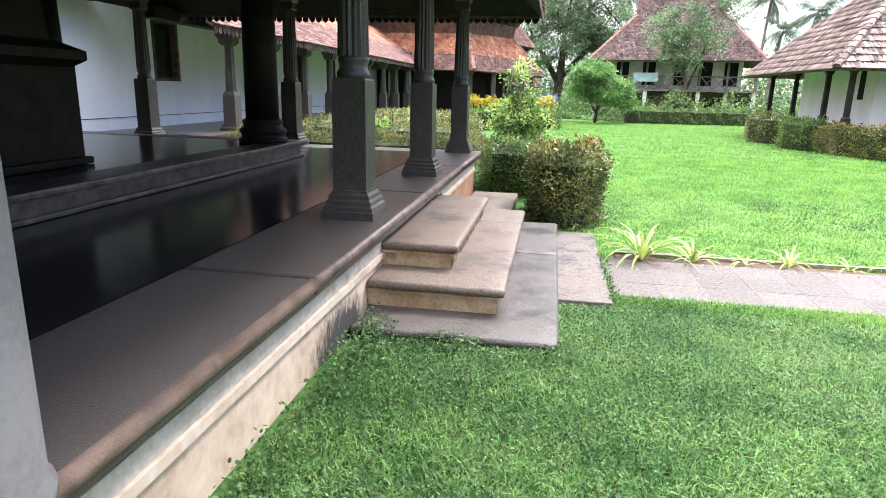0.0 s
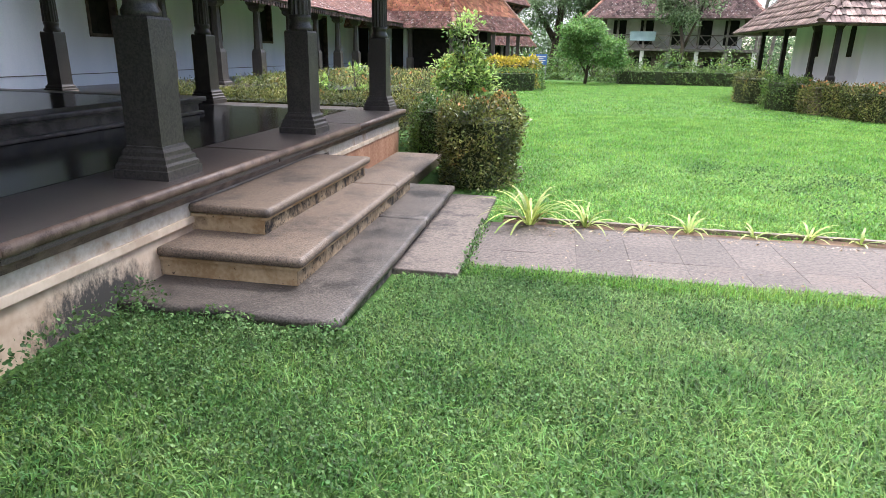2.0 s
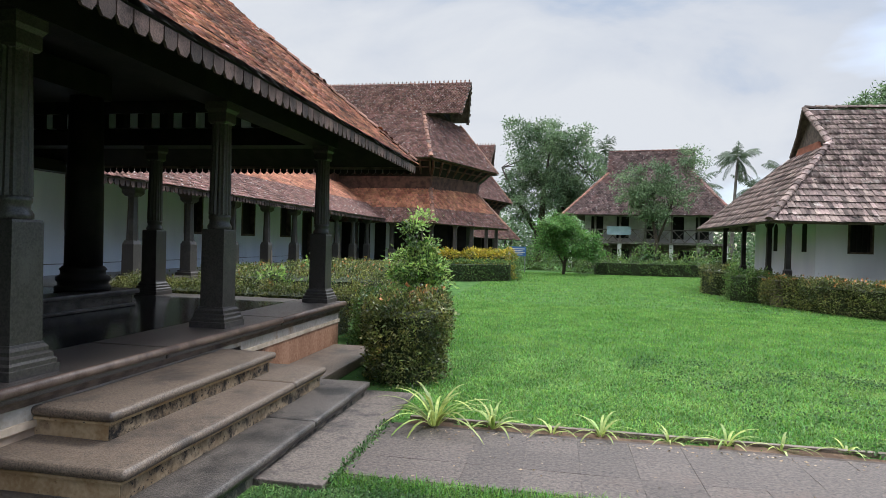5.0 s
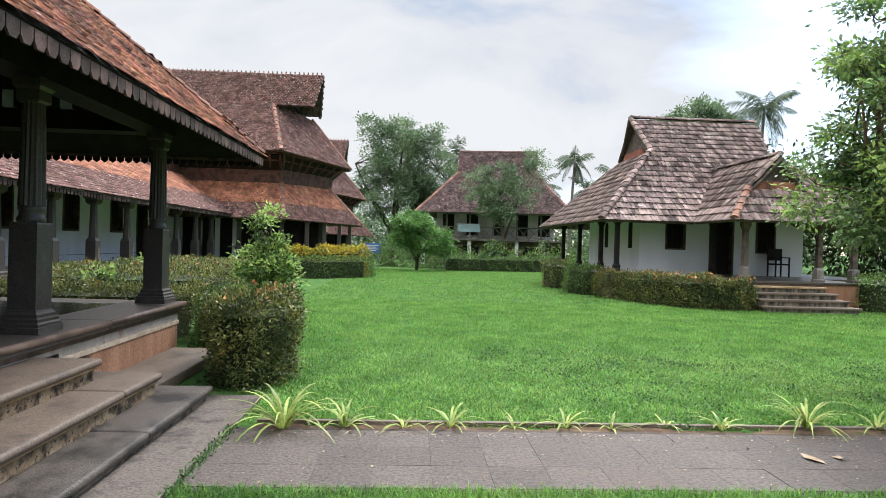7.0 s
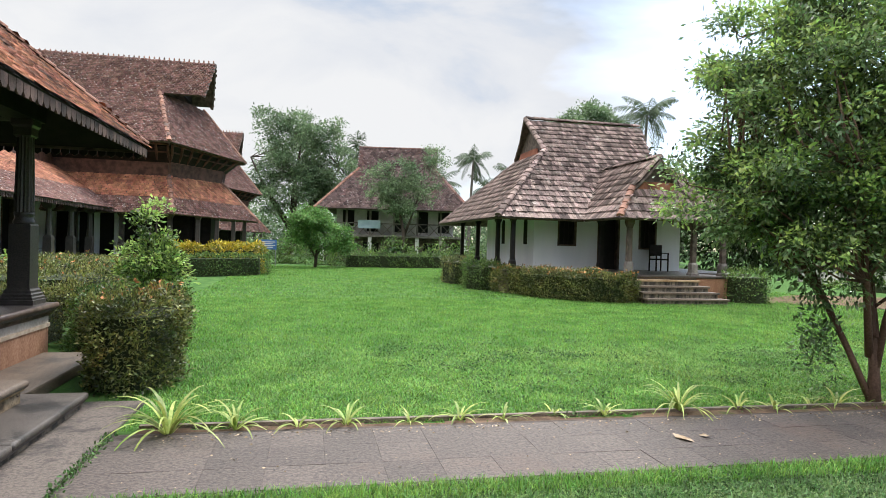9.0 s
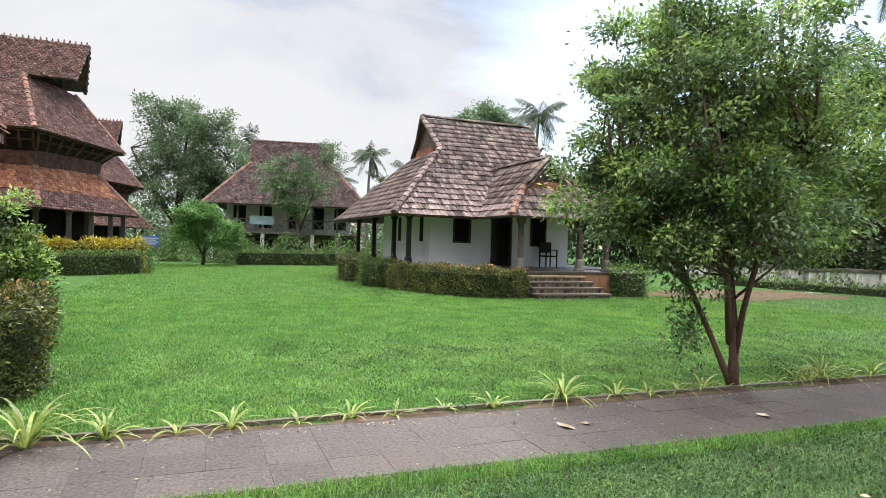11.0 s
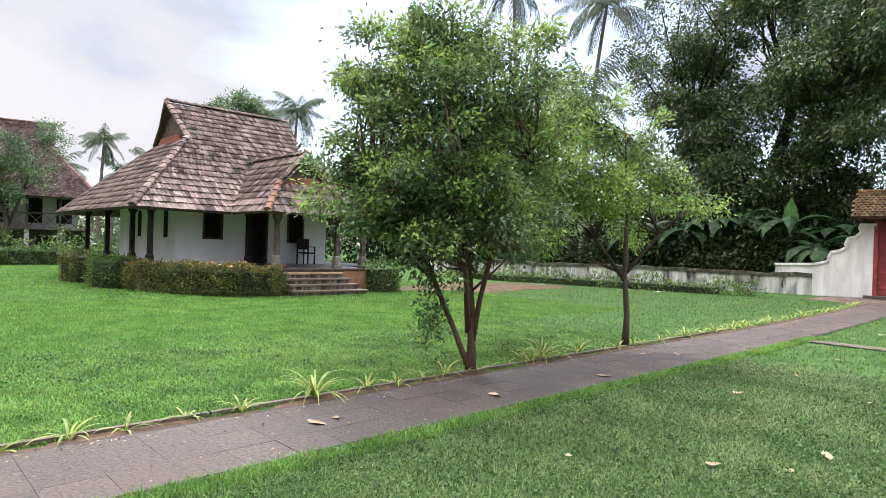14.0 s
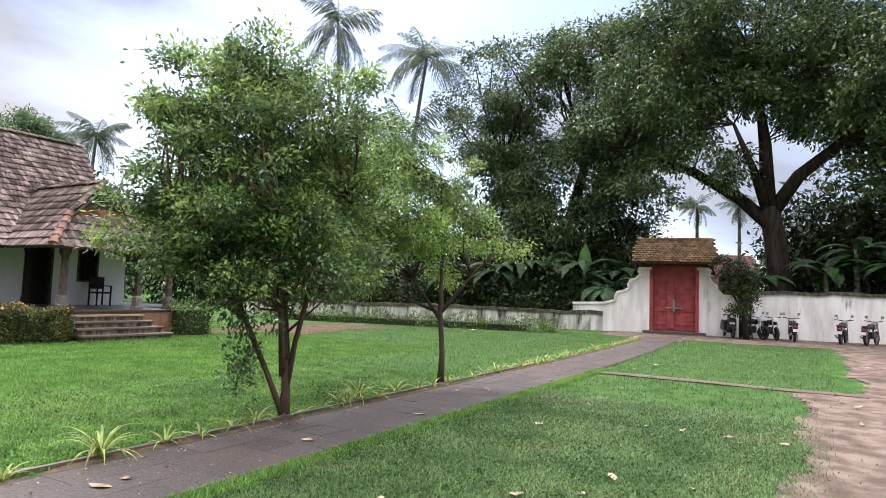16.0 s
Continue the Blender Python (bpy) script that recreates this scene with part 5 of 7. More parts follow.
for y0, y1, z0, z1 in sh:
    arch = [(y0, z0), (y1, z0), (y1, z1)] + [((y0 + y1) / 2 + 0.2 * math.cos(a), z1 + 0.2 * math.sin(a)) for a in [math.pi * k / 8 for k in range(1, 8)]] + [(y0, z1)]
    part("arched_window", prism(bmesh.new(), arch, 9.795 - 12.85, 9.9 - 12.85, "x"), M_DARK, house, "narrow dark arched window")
for x, y in ((8.6, 20.75), (8.6, 22.45), (8.6, 25.2), (8.6, 27.8), (11.75, 20.7)):
    q = hl(x, y, 0)
    part("post", square([(0.10, 0.77), (0.10, 1.05), (0.07, 1.1), (0.065, 2.35), (0.11, 2.45), (0.11, 2.6)], None, q[0], q[1]), M_BLACKWOOD, house)
for x, y in ((11.55, 18.4), (13.75, 18.4), (14.8, 18.4)):
    q = hl(x, y, 0)
    part("post_base", square([(0.13, 0.78), (0.13, 0.84), (0.105, 0.88), (0.105, 1.12), (0.08, 1.18)], None, q[0], q[1]), M_GREYWOOD, house)
    part("post", square([(0.075, 1.18), (0.065, 2.2), (0.11, 2.35), (0.11, 2.5)], None, q[0], q[1]), M_WOOD, house)
# roof slopes
hx0, hx1, hy0, hy1, he, hs, hg, hgx, rz_ = 7.92, 17.7, 20.3, 29.7, 2.37, 0.893, 3.05, 2.70, 6.567
px0, px1, py0, ps = 10.92, 14.26, 17.85, 1.16
pm = (px0 + px1) / 2
yv = hy0 + (pm - px0) * ps / hs
front = [hl(*v) for v in ((hx0, hy0, he), (px0, hy0, he), (pm, yv, he + (pm - px0) * ps), (px1, hy0, he), (hx1, hy0, he), (hx1 - hgx, hy0 + hg, he + hs * hg), (hx1 - 2.25, 25, rz_), (hx0 + 2.5, 25, rz_), (hx0 + hgx, hy0 + hg, he + hs * hg))]
left = [hl(*v) for v in ((hx0, hy1, he), (hx0, hy0, he), (hx0 + hgx, hy0 + hg, he + hs * hg), (hx0 + hgx, hy1 - hg, he + hs * hg))]
back = [hl(*v) for v in ((hx1, hy1, he), (hx0, hy1, he), (hx0 + hgx, hy1 - hg, he + hs * hg), (hx0 + 2.5, 25, rz_), (hx1 - 2.25, 25, rz_), (hx1 - hgx, hy1 - hg, he + hs * hg))]
right = [hl(*v) for v in ((hx1, hy0, he), (hx1, hy1, he), (hx1 - hgx, hy1 - hg, he + hs * hg), (hx1 - hgx, hy0 + hg, he + hs * hg))]
gy_ = 0.86
pl = [hl(*v) for v in ((px0, hy0, he), (px0, py0, he), (px0 + gy_, py0 + gy_, he + ps * gy_), (pm, py0 + 0.7, he + (pm - px0) * ps), (pm, yv, he + (pm - px0) * ps))]
pr = [hl(*v) for v in ((px1, py0, he), (px1, hy0, he), (pm, yv, he + (pm - px0) * ps), (pm, py0 + 0.7, he + (pm - px0) * ps), (px1 - gy_, py0 + gy_, he + ps * gy_))]
pf = [hl(*v) for v in ((px0, py0, he), (px1, py0, he), (px1 - gy_, py0 + gy_, he + ps * gy_), (px0 + gy_, py0 + gy_, he + ps * gy_))]
for k, s in enumerate((front, left, back, right, pl, pr, pf)):
    bm = bmesh.new()
    slab(bm, s, 0.07)
    part("roof_deck", bm, M_WOOD, house)
    if k not in (2, 3):
        tiles(house, s, 0.125, 0.31, M_TILE_HOUSE, 61 + k, 0.055, singles={0: 290, 4: 40, 6: 40}.get(k, 0), arch=0.14)
up = Vector((0, 0, 0.07))
for a, b in ((front[0], front[8]), (front[4], front[5]), (pl[1], pl[2]), (pr[0], pr[4]), (front[8], front[7]), (pl[2], pl[3])):
    caps(house, Vector(a) + up, Vector(b) + up, 0.11, 0.32, M_RIDGE if a == pl[1] else M_TILE_HOUSE, "hip_cap")
caps(house, Vector(front[7]) + up, Vector(front[6]) + up, 0.12, 0.33, M_TILE_HOUSE)
caps(house, Vector(pl[3]) + up, Vector(pl[4]) + up, 0.11, 0.33, M_TILE_HOUSE)
ga_ = hx0 + hgx + 0.05 - 12.85
part("gable_panel", prism(bmesh.new(), [(-1.62, he + hs * hg + 0.08), (1.62, he + hs * hg + 0.08), (0, rz_ - 0.05)], ga_, ga_ + 0.06, "x"), M_WOOD, house)
part("gable_apron", prism(bmesh.new(), [(-1.2, he + hs * hg - 0.12), (1.2, he + hs * hg - 0.12), (0.9, he + hs * hg + 0.3), (-0.9, he + hs * hg + 0.3)], ga_ - 0.12, ga_ - 0.05, "x"), M_TILE_RED, house)
gz_ = py0 + gy_ + 0.04 - 25.0
gb_ = he + ps * gy_ + 0.1
part("porch_gable", prism(bmesh.new(), [(pm - 12.85 - 0.68, gb_), (pm - 12.85 + 0.68, gb_), (pm - 12.85, gb_ + 0.74)], gz_, gz_ + 0.05, "y"), M_WOOD, house)
part("porch_gable_tiles", prism(bmesh.new(), [(pm - 12.85 - 0.76, gb_ - 0.06), (pm - 12.85 + 0.76, gb_ - 0.06), (pm - 12.85 + 0.54, gb_ + 0.2), (pm - 12.85 - 0.54, gb_ + 0.2)], gz_ - 0.10, gz_ - 0.04, "y"), M_TILE_RED, house)
for sx in (-1, 1):
    bm = bmesh.new()
    tube(bm, [(pm - 12.85 + sx * 0.84, gz_ - 0.12, gb_ - 0.12), (pm - 12.85 + sx * 0.36, gz_ - 0.22, gb_ + 0.42), (pm - 12.85, gz_ - 0.30, gb_ + 0.86)], [0.05, 0.045, 0.05], 6)
    part("barge_board", bm, M_WOOD, house)
    bm = bmesh.new()
    tube(bm, [(ga_ - 0.08, sx * 1.68, he + hs * hg + 0.1), (ga_ - 0.16, sx * 0.84, he + hs * hg + 0.75), (ga_ - 0.28, 0, rz_ + 0.10)], [0.07, 0.06, 0.07], 6)
    part("barge_board", bm, M_WOOD, house)
# steps to the porch
hst = thing("house_steps", 12.9, 17.6, -0.12, "broad stone steps with worn pink treads before the house porch", "steps")
for k in range(4):
    y0, z0 = -0.62 + 0.3 * k, 0.02 + 0.165 * k
    x1 = 1.15 - 0.12 * k
    # black risers: the shadow under each tread is put into their colour
    part("riser", boxes((-1.45, x1 - 0.04, y0 + 0.05, 0.55, z0 - 0.1, z0 + 0.10)), M_STAIN_SHADE, hst)
    part("tread", boxes((-1.5, x1, y0, 0.56, z0 + 0.10, z0 + 0.16), bevel=0.015), M_OCHRE if k == 3 else M_STEP, hst)
part("plinth_face", boxes(hbox(13.72, 15.0, 18.135, 18.149, -0.1, 0.60)), M_TERRACOTTA, house, "terracotta plastered face beside the steps")
chair = thing("wooden_chair", 14.35, 21.35, 0.68, "dark wooden armchair standing on the house veranda", "chair")
part("seat", boxes((-0.25, 0.25, -0.25, 0.25, 0.40, 0.45), bevel=0.008), M_BLACKWOOD, chair)
part("backrest", boxes((-0.25, 0.25, 0.22, 0.26, 0.55, 0.95), bevel=0.008), M_BLACKWOOD, chair)
for sx in (-0.23, 0.23):
    part("armrest", boxes((sx - 0.025, sx + 0.025, -0.25, 0.25, 0.64, 0.67)), M_BLACKWOOD, chair)
    for sy in (-0.23, 0.23):
        part("leg", boxes((sx - 0.02, sx + 0.02, sy - 0.02, sy + 0.02, 0, 0.95 if sy > 0 else 0.65)), M_BLACKWOOD, chair)

# ---- two-storeyed building at the far side ----
bb = thing("balcony_building", 8.1, 47.7, -0.12, "two-storeyed old building with a wooden balcony and red tiled roof", "building", -11)
part("lower_wall", boxes((-5.4, 5.4, 1.4, 8.5, -0.1, 1.95)), M_WOOD, bb)
part("upper_wall", boxes((-4.6, 4.6, 2.0, 8.0, 2.05, 4.6)), M_FARWALL, bb)
part("balcony_floor", boxes((-5.6, 5.6, 0.3, 8.6, 1.92, 2.08)), M_GREYWOOD, bb)
for x in (-4.1, -2.2, -0.1, 1.7, 3.4):
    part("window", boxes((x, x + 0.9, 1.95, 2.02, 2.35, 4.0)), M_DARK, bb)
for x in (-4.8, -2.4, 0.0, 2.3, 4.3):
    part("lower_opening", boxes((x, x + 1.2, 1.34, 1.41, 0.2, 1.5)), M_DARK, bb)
for k in range(7):
    x = -5.4 + 1.8 * k
    part("post", boxes((x - 0.07, x + 0.07, 0.45, 0.59, 2.08, 4.1)), M_GREYWOOD, bb)
    part("lower_post", boxes((x - 0.13, x + 0.13, 0.4, 0.66, -0.1, 1.92)), M_GREYWOOD if k % 2 else M_FARWALL, bb)
    if k < 6:
        part("rail", boxes((x + 0.07, x + 1.73, 0.48, 0.56, 2.92, 3.0)), M_GREYWOOD, bb)
        bm = bmesh.new()
        tube(bm, [(x + 0.1, 0.52, 2.1), (x + 0.9, 0.52, 2.92)], [0.03, 0.03], 5)
        tube(bm, [(x + 0.1, 0.54, 2.92), (x + 0.9, 0.54, 2.1)], [0.03, 0.03], 5)
        tube(bm, [(x + 0.9, 0.52, 2.1), (x + 1.7, 0.52, 2.92)], [0.03, 0.03], 5)
        tube(bm, [(x + 0.9, 0.54, 2.92), (x + 1.7, 0.54, 2.1)], [0.03, 0.03], 5)
        part("cross_brace", bm, M_GREYWOOD, bb)
e0 = [(-5.9, -0.5, 4.0), (5.9, -0.5, 4.0), (3.05, 3.1, 7.4), (-3.05, 3.1, 7.4)]
e1 = [(-5.9, 9.5, 4.0), (-5.9, -0.5, 4.0), (-3.05, 3.1, 7.4), (-3.05, 5.9, 7.4)]
e2 = [(5.9, -0.5, 4.0), (5.9, 9.5, 4.0), (3.05, 5.9, 7.4), (3.05, 3.1, 7.4)]
e4 = [(-3.05, 3.1, 7.4), (3.05, 3.1, 7.4), (3.25, 4.5, 9.3), (-3.25, 4.5, 9.3)]
e5 = [(3.05, 5.9, 7.4), (-3.05, 5.9, 7.4), (-3.25, 4.5, 9.3), (3.25, 4.5, 9.3)]
e3 = [(5.9, 9.5, 4.0), (-5.9, 9.5, 4.0), (-3.05, 5.9, 7.4), (3.05, 5.9, 7.4)]
for k, s in enumerate((e0, e1, e2, e4, e5, e3)):
    bm = bmesh.new()
    slab(bm, s, 0.08)
    part("roof_deck", bm, M_WOOD, bb)
    if k < 4:
        tiles(bb, s, 0.2, 0.17, M_TILE_FAR, 81 + k, 0.04)
caps(bb, (-5.9, -0.5, 4.05), (-3.05, 3.1, 7.45), 0.13, 0.4, M_RIDGE, "hip_cap")
caps(bb, (5.9, -0.5, 4.05), (3.05, 3.1, 7.45), 0.13, 0.4, M_TILE_HALL, "hip_cap")
caps(bb, (-3.25, 4.5, 9.32), (3.25, 4.5, 9.32), 0.13, 0.4, M_TILE_HALL)
bd = thing("hanging_board", 6.35, 48.4, 2.45, "pale blue notice board hung on the balcony rail", "notice board", -11)
part("board_panel", boxes((-0.85, 0.85, -0.06, -0.02, 0.0, 0.62)), M_PALEBLUE, bd)
sg = thing("garden_sign", -0.35, 37.2, gzf(-0.35, 37.2), "blue notice sign with white writing on two posts", "sign", 4)
part("sign_board", boxes((-0.5, 0.5, -0.03, 0.0, 0.95, 1.5)), M_BLUE, sg)
for sx in (-0.45, 0.45):
    part("post", boxes((sx - 0.03, sx + 0.03, 0.0, 0.05, 0, 1.5)), M_STEEL, sg)
for k in range(4):
    part("writing_bar", boxes((-0.42, 0.42 - 0.12 * (k % 2), -0.036, -0.031, 1.35 - 0.1 * k, 1.395 - 0.1 * k)), M_PLATE, sg)

# ---- boundary wall and gate ----
WR = -80.0


def lowwall(name, a, b, z0, z1, thick, label, material, cap):
    a, b = Vector((*a, 0)), Vector((*b, 0))
    L = (b - a).length
    ang = math.degrees(math.atan2(b.y - a.y, b.x - a.x))
    t = new(name)
    t.matrix_basis = pose(a.x, a.y, 0, 0, 0, ang)
    structure(t, label, "wall")
    bm = bmesh.new()
    n = int(L / 0.5)
    R = rng(int(L * 10))
    top = [(L * k / n, z1 + R.normal(0, 0.018)) for k in range(n + 1)]
    prism(bm, [(0, z0), (L, z0)] + top[::-1], -thick / 2, thick / 2, "y")
    part("wall_face", bm, material, t)
    bm = bmesh.new()
    lo = [(s, z - 0.005) for s, z in top]
    hi = [(s, z + 0.12 + R.normal(0, 0.015)) for s, z in top]
    prism(bm, lo + hi[::-1], -thick / 2 - 0.05, thick / 2 + 0.05, "y")
    part("coping", bm, cap, t)
    return t


far_side(lowwall("wall_boundary_low", (22.9, 24.0), (26.45, 7.75), -0.3, 0.86, 0.35, "low whitewashed boundary wall, blackened and flaking", M_WALLDIRT, M_MOSSWALL))
far_side(lowwall("wall_boundary_high", (27.75, 2.6), (29.9, -10.0), -0.3, 1.85, 0.4, "whitewashed boundary wall with a mossy crumbling top", M_WHITEDIRT, M_MOSSWALL))
far_side(lowwall("bed_kerb", (19.6, 20.0), (22.3, 8.0), -0.3, 0.10, 0.12, "pale low kerb edging the planted bed", M_FARWALL, M_FARWALL))

gate = thing("gateway", 26.95, 5.2, 0.17, "white gateway with scrolled wing walls and a red double door", "gateway", WR)
lw = [(-0.95, 0), (-0.95, 2.75), (-1.45, 2.75), (-1.5, 2.62), (-1.42, 2.5), (-1.62, 2.3), (-1.85, 2.25), (-1.95, 2.05), (-1.9, 1.92), (-2.15, 1.78), (-2.42, 1.72), (-2.52, 1.52), (-2.5, 1.38), (-3.0, 1.25), (-4.4, 1.2), (-4.4, 0)]
rw = [(0.95, 0), (0.95, 2.75), (1.4, 2.75), (1.45, 2.6), (1.4, 2.45), (1.55, 2.2), (1.7, 2.12), (1.78, 1.9), (2.0, 1.7), (2.6, 1.68), (2.6, 0)]
for nm, w in (("wing_wall", lw), ("wing_wall", rw)):
    part(nm, prism(bmesh.new(), w, -0.2, 0.2, "y"), M_WHITEDIRT, gate)
    bm = bmesh.new()
    for a, b in zip(w[1:-2], w[2:-1]):
        s, e = Vector((a[0], 0, a[1] + 0.02)), Vector((b[0], 0, b[1] + 0.02))
        if (e - s).length > 0.02:
            m = Matrix.Translation((s + e) / 2) @ (e - s).to_track_quat("X", "Z").to_matrix().to_4x4() @ Matrix.Diagonal(((e - s).length + 0.05, 0.52, 0.09, 1))
            bmesh.ops.create_cube(bm, size=1.0, matrix=m)
    part("coping", bm, M_WHITEDIRT, gate)
part("sill", boxes((-2.6, 2.6, -0.75, 0.35, -0.3, 0.10), (-1.3, 1.3, -0.4, 0.3, 0.10, 0.2), bevel=0.015), M_STONE, gate)
for sx in (-1, 1):
    part("jamb", boxes((sx * 0.95 - 0.07, sx * 0.95 + 0.07, -0.22, 0.16, 0.2, 2.95)), M_DOOR, gate)
    dl = part("door_leaf", boxes((min(sx * 0.012, sx * 0.88), max(sx * 0.012, sx * 0.88), -0.02, 0.05, 0.2, 2.9)), M_DOOR, gate, "faded red wooden door leaf")
    for k in range(4):
        x0 = sx * (0.06 + 0.205 * k)
        x1 = sx * (0.06 + 0.205 * k + 0.195)
        part("plank", boxes((min(x0, x1), max(x0, x1), -0.04, -0.018, 0.24, 2.86), bevel=0.004), M_DOOR, dl)
    for z in (0.45, 1.0, 1.75, 2.5):
        part("ledge", boxes((min(sx * 0.04, sx * 0.88), max(sx * 0.04, sx * 0.88), -0.075, -0.04, z, z + 0.11), bevel=0.006), M_DOOR, dl)
part("wicket_board", boxes((-0.3, 0.0, -0.12, -0.076, 0.3, 1.95), bevel=0.006), M_DOOR, gate, "paler red wicket panel")
part("bolt", boxes((-0.35, 0.35, -0.15, -0.12, 1.12, 1.17), (-0.05, 0.05, -0.17, -0.12, 1.0, 1.5), bevel=0.008), M_STEEL, gate)
part("lintel", boxes((-1.3, 1.3, -0.25, 0.25, 2.9, 3.1)), M_REDWOOD, gate)
gf = [(-1.75, -1.0, 3.0), (1.75, -1.0, 3.0), (1.55, 0.25, 4.0), (-1.55, 0.25, 4.0)]
gbk = [(1.75, 1.5, 3.0), (-1.75, 1.5, 3.0), (-1.55, 0.25, 4.0), (1.55, 0.25, 4.0)]
for k, s in enumerate((gf, gbk)):
    bm = bmesh.new()
    slab(bm, s, 0.08)
    part("roof_deck", bm, M_REDWOOD, gate)
    tiles(gate, s, 0.15, 0.15, M_TILE_MOSS, 91 + k, 0.036, singles=200 if k == 0 else 0)
caps(gate, (-1.6, 0.25, 4.04), (1.6, 0.25, 4.04), 0.10, 0.3, M_TILE_MOSS)
for sx in (-1, 1):
    part("roof_end", prism(bmesh.new(), [(-0.95, 2.95), (1.45, 2.95), (0.25, 3.9)], sx * 1.5 - 0.04, sx * 1.5 + 0.04, "x"), M_REDWOOD, gate)
gate.scale = (0.85, 1.0, 0.91)
far_side(gate)
# neighbour roofs behind the gate
nb = thing("neighbour_house", 44.0, 10.2, -0.6, "neighbouring house with a brown tiled gable roof", "house", -70)
part("neighbour_wall", boxes((-3, 3, -2.5, 2.5, 0, 3.6)), M_REDWOOD, nb)
for sy in (-1, 1):
    s = [(-3.6, sy * 3.2, 3.3), (3.6, sy * 3.2, 3.3), (3.4, 0, 6.0), (-3.4, 0, 6.0)]
    bm = bmesh.new()
    slab(bm, s, 0.1)
    part("roof_deck", bm, M_WOOD, nb)
    tiles(nb, s, 0.3, 0.28, M_TILE_HALL, 95 + sy, 0.06)
nb2 = copy_thing(nb, pose(50.0, 5.6, 1.2, 0, 0, -60))
nb2.scale = (0.45, 0.6, 0.6)
far_side(nb)
far_side(nb2)


# ---- parked two-wheelers ----
def wheel(parent, y, r=0.25, w=0.05):
    wh = part("wheel", lathe([(r * 0.62, -w * 0.5), (r * 0.62, w * 0.5)], 18), M_BLACKPAINT, parent, "dark wheel disc")
    wh.matrix_basis = pose(0, y, r, 0, 90, 0)
    bm = bmesh.new()
    n, k = 20, 8
    rings = [[bm.verts.new(((r - w + w * math.cos(b)) * math.cos(a), (r - w + w * math.cos(b)) * math.sin(a), w * 0.9 * math.sin(b))) for b in [2 * math.pi * j / k for j in range(k)]] for a in [2 * math.pi * i / n for i in range(n)]]
    for i in range(n):
        for j in range(k):
            bm.faces.new((rings[i][j], rings[(i + 1) % n][j], rings[(i + 1) % n][(j + 1) % k], rings[i][(j + 1) % k]))
    smooth(part("tyre", bm, M_RUBBER, wh))
    return wh


def handlebar(t, y, z, wide=0.34):
    bm = bmesh.new()
    tube(bm, [(-wide, y + 0.12, z + 0.02), (-wide * 0.55, y + 0.02, z), (0, y - 0.02, z - 0.03), (wide * 0.55, y + 0.02, z), (wide, y + 0.12, z + 0.02)], [0.018] * 5, 7)
    part("handlebar", bm, M_BLACKPAINT, t)
    for sx in (-1, 1):
        bm = bmesh.new()
        tube(bm, [(sx * wide * 0.65, y, z), (sx * wide * 0.8, y - 0.02, z + 0.16)], [0.007, 0.007], 5)
        m = part("mirror_stalk", bm, M_BLACKPAINT, t)
        g = part("mirror", lathe([(0.02, -0.02), (0.06, -0.015), (0.062, 0.008), (0.0, 0.012)], 12), M_STEEL, m)
        g.matrix_basis = pose(sx * wide * 0.85, y - 0.02, z + 0.18, 90, 0, 0)


def build_scooter():
    t = thing("scooter", 0, 0, 0, "black motor scooter parked by the white wall", "scooter", 0, "parked two-wheelers")
    wheel(t, -0.62, 0.23, 0.055)
    wheel(t, 0.60, 0.23, 0.055)
    part("front_apron", boxes((-0.20, 0.20, -0.50, -0.40, 0.33, 0.88), bevel=0.04), M_BLACKPAINT, t)
    part("floorboard", boxes((-0.19, 0.19, -0.42, 0.12, 0.24, 0.32), bevel=0.02), M_BLACKPAINT, t)
    part("rear_body", boxes((-0.18, 0.18, 0.05, 0.85, 0.32, 0.68), bevel=0.07), M_BLACKPAINT, t)
    part("seat", boxes((-0.16, 0.16, 0.0, 0.78, 0.68, 0.79), bevel=0.04), M_SEAT, t)
    part("mudguard", boxes((-0.08, 0.08, -0.85, -0.42, 0.40, 0.50), bevel=0.03), M_BLACKPAINT, t)
    part("head_cowl", boxes((-0.17, 0.17, -0.53, -0.33, 0.88, 1.06), bevel=0.05), M_BLACKPAINT, t)
    part("headlight", boxes((-0.09, 0.09, -0.545, -0.53, 0.92, 1.02), bevel=0.006), M_LAMP_CLEAR, t)
    part("number_plate", boxes((-0.11, 0.11, -0.525, -0.515, 0.62, 0.70)), M_PLATE, t)
    part("tail_light", boxes((-0.09, 0.09, 0.84, 0.87, 0.55, 0.63), bevel=0.006), M_LAMP_RED, t)
    part("grab_rail", boxes((-0.14, 0.14, 0.78, 0.82, 0.76, 0.80), bevel=0.01), M_STEEL, t)
    handlebar(t, -0.42, 1.03)
    part("stand", boxes((-0.16, -0.13, 0.2, 0.24, 0.0, 0.26)), M_STEEL, t)
    return t


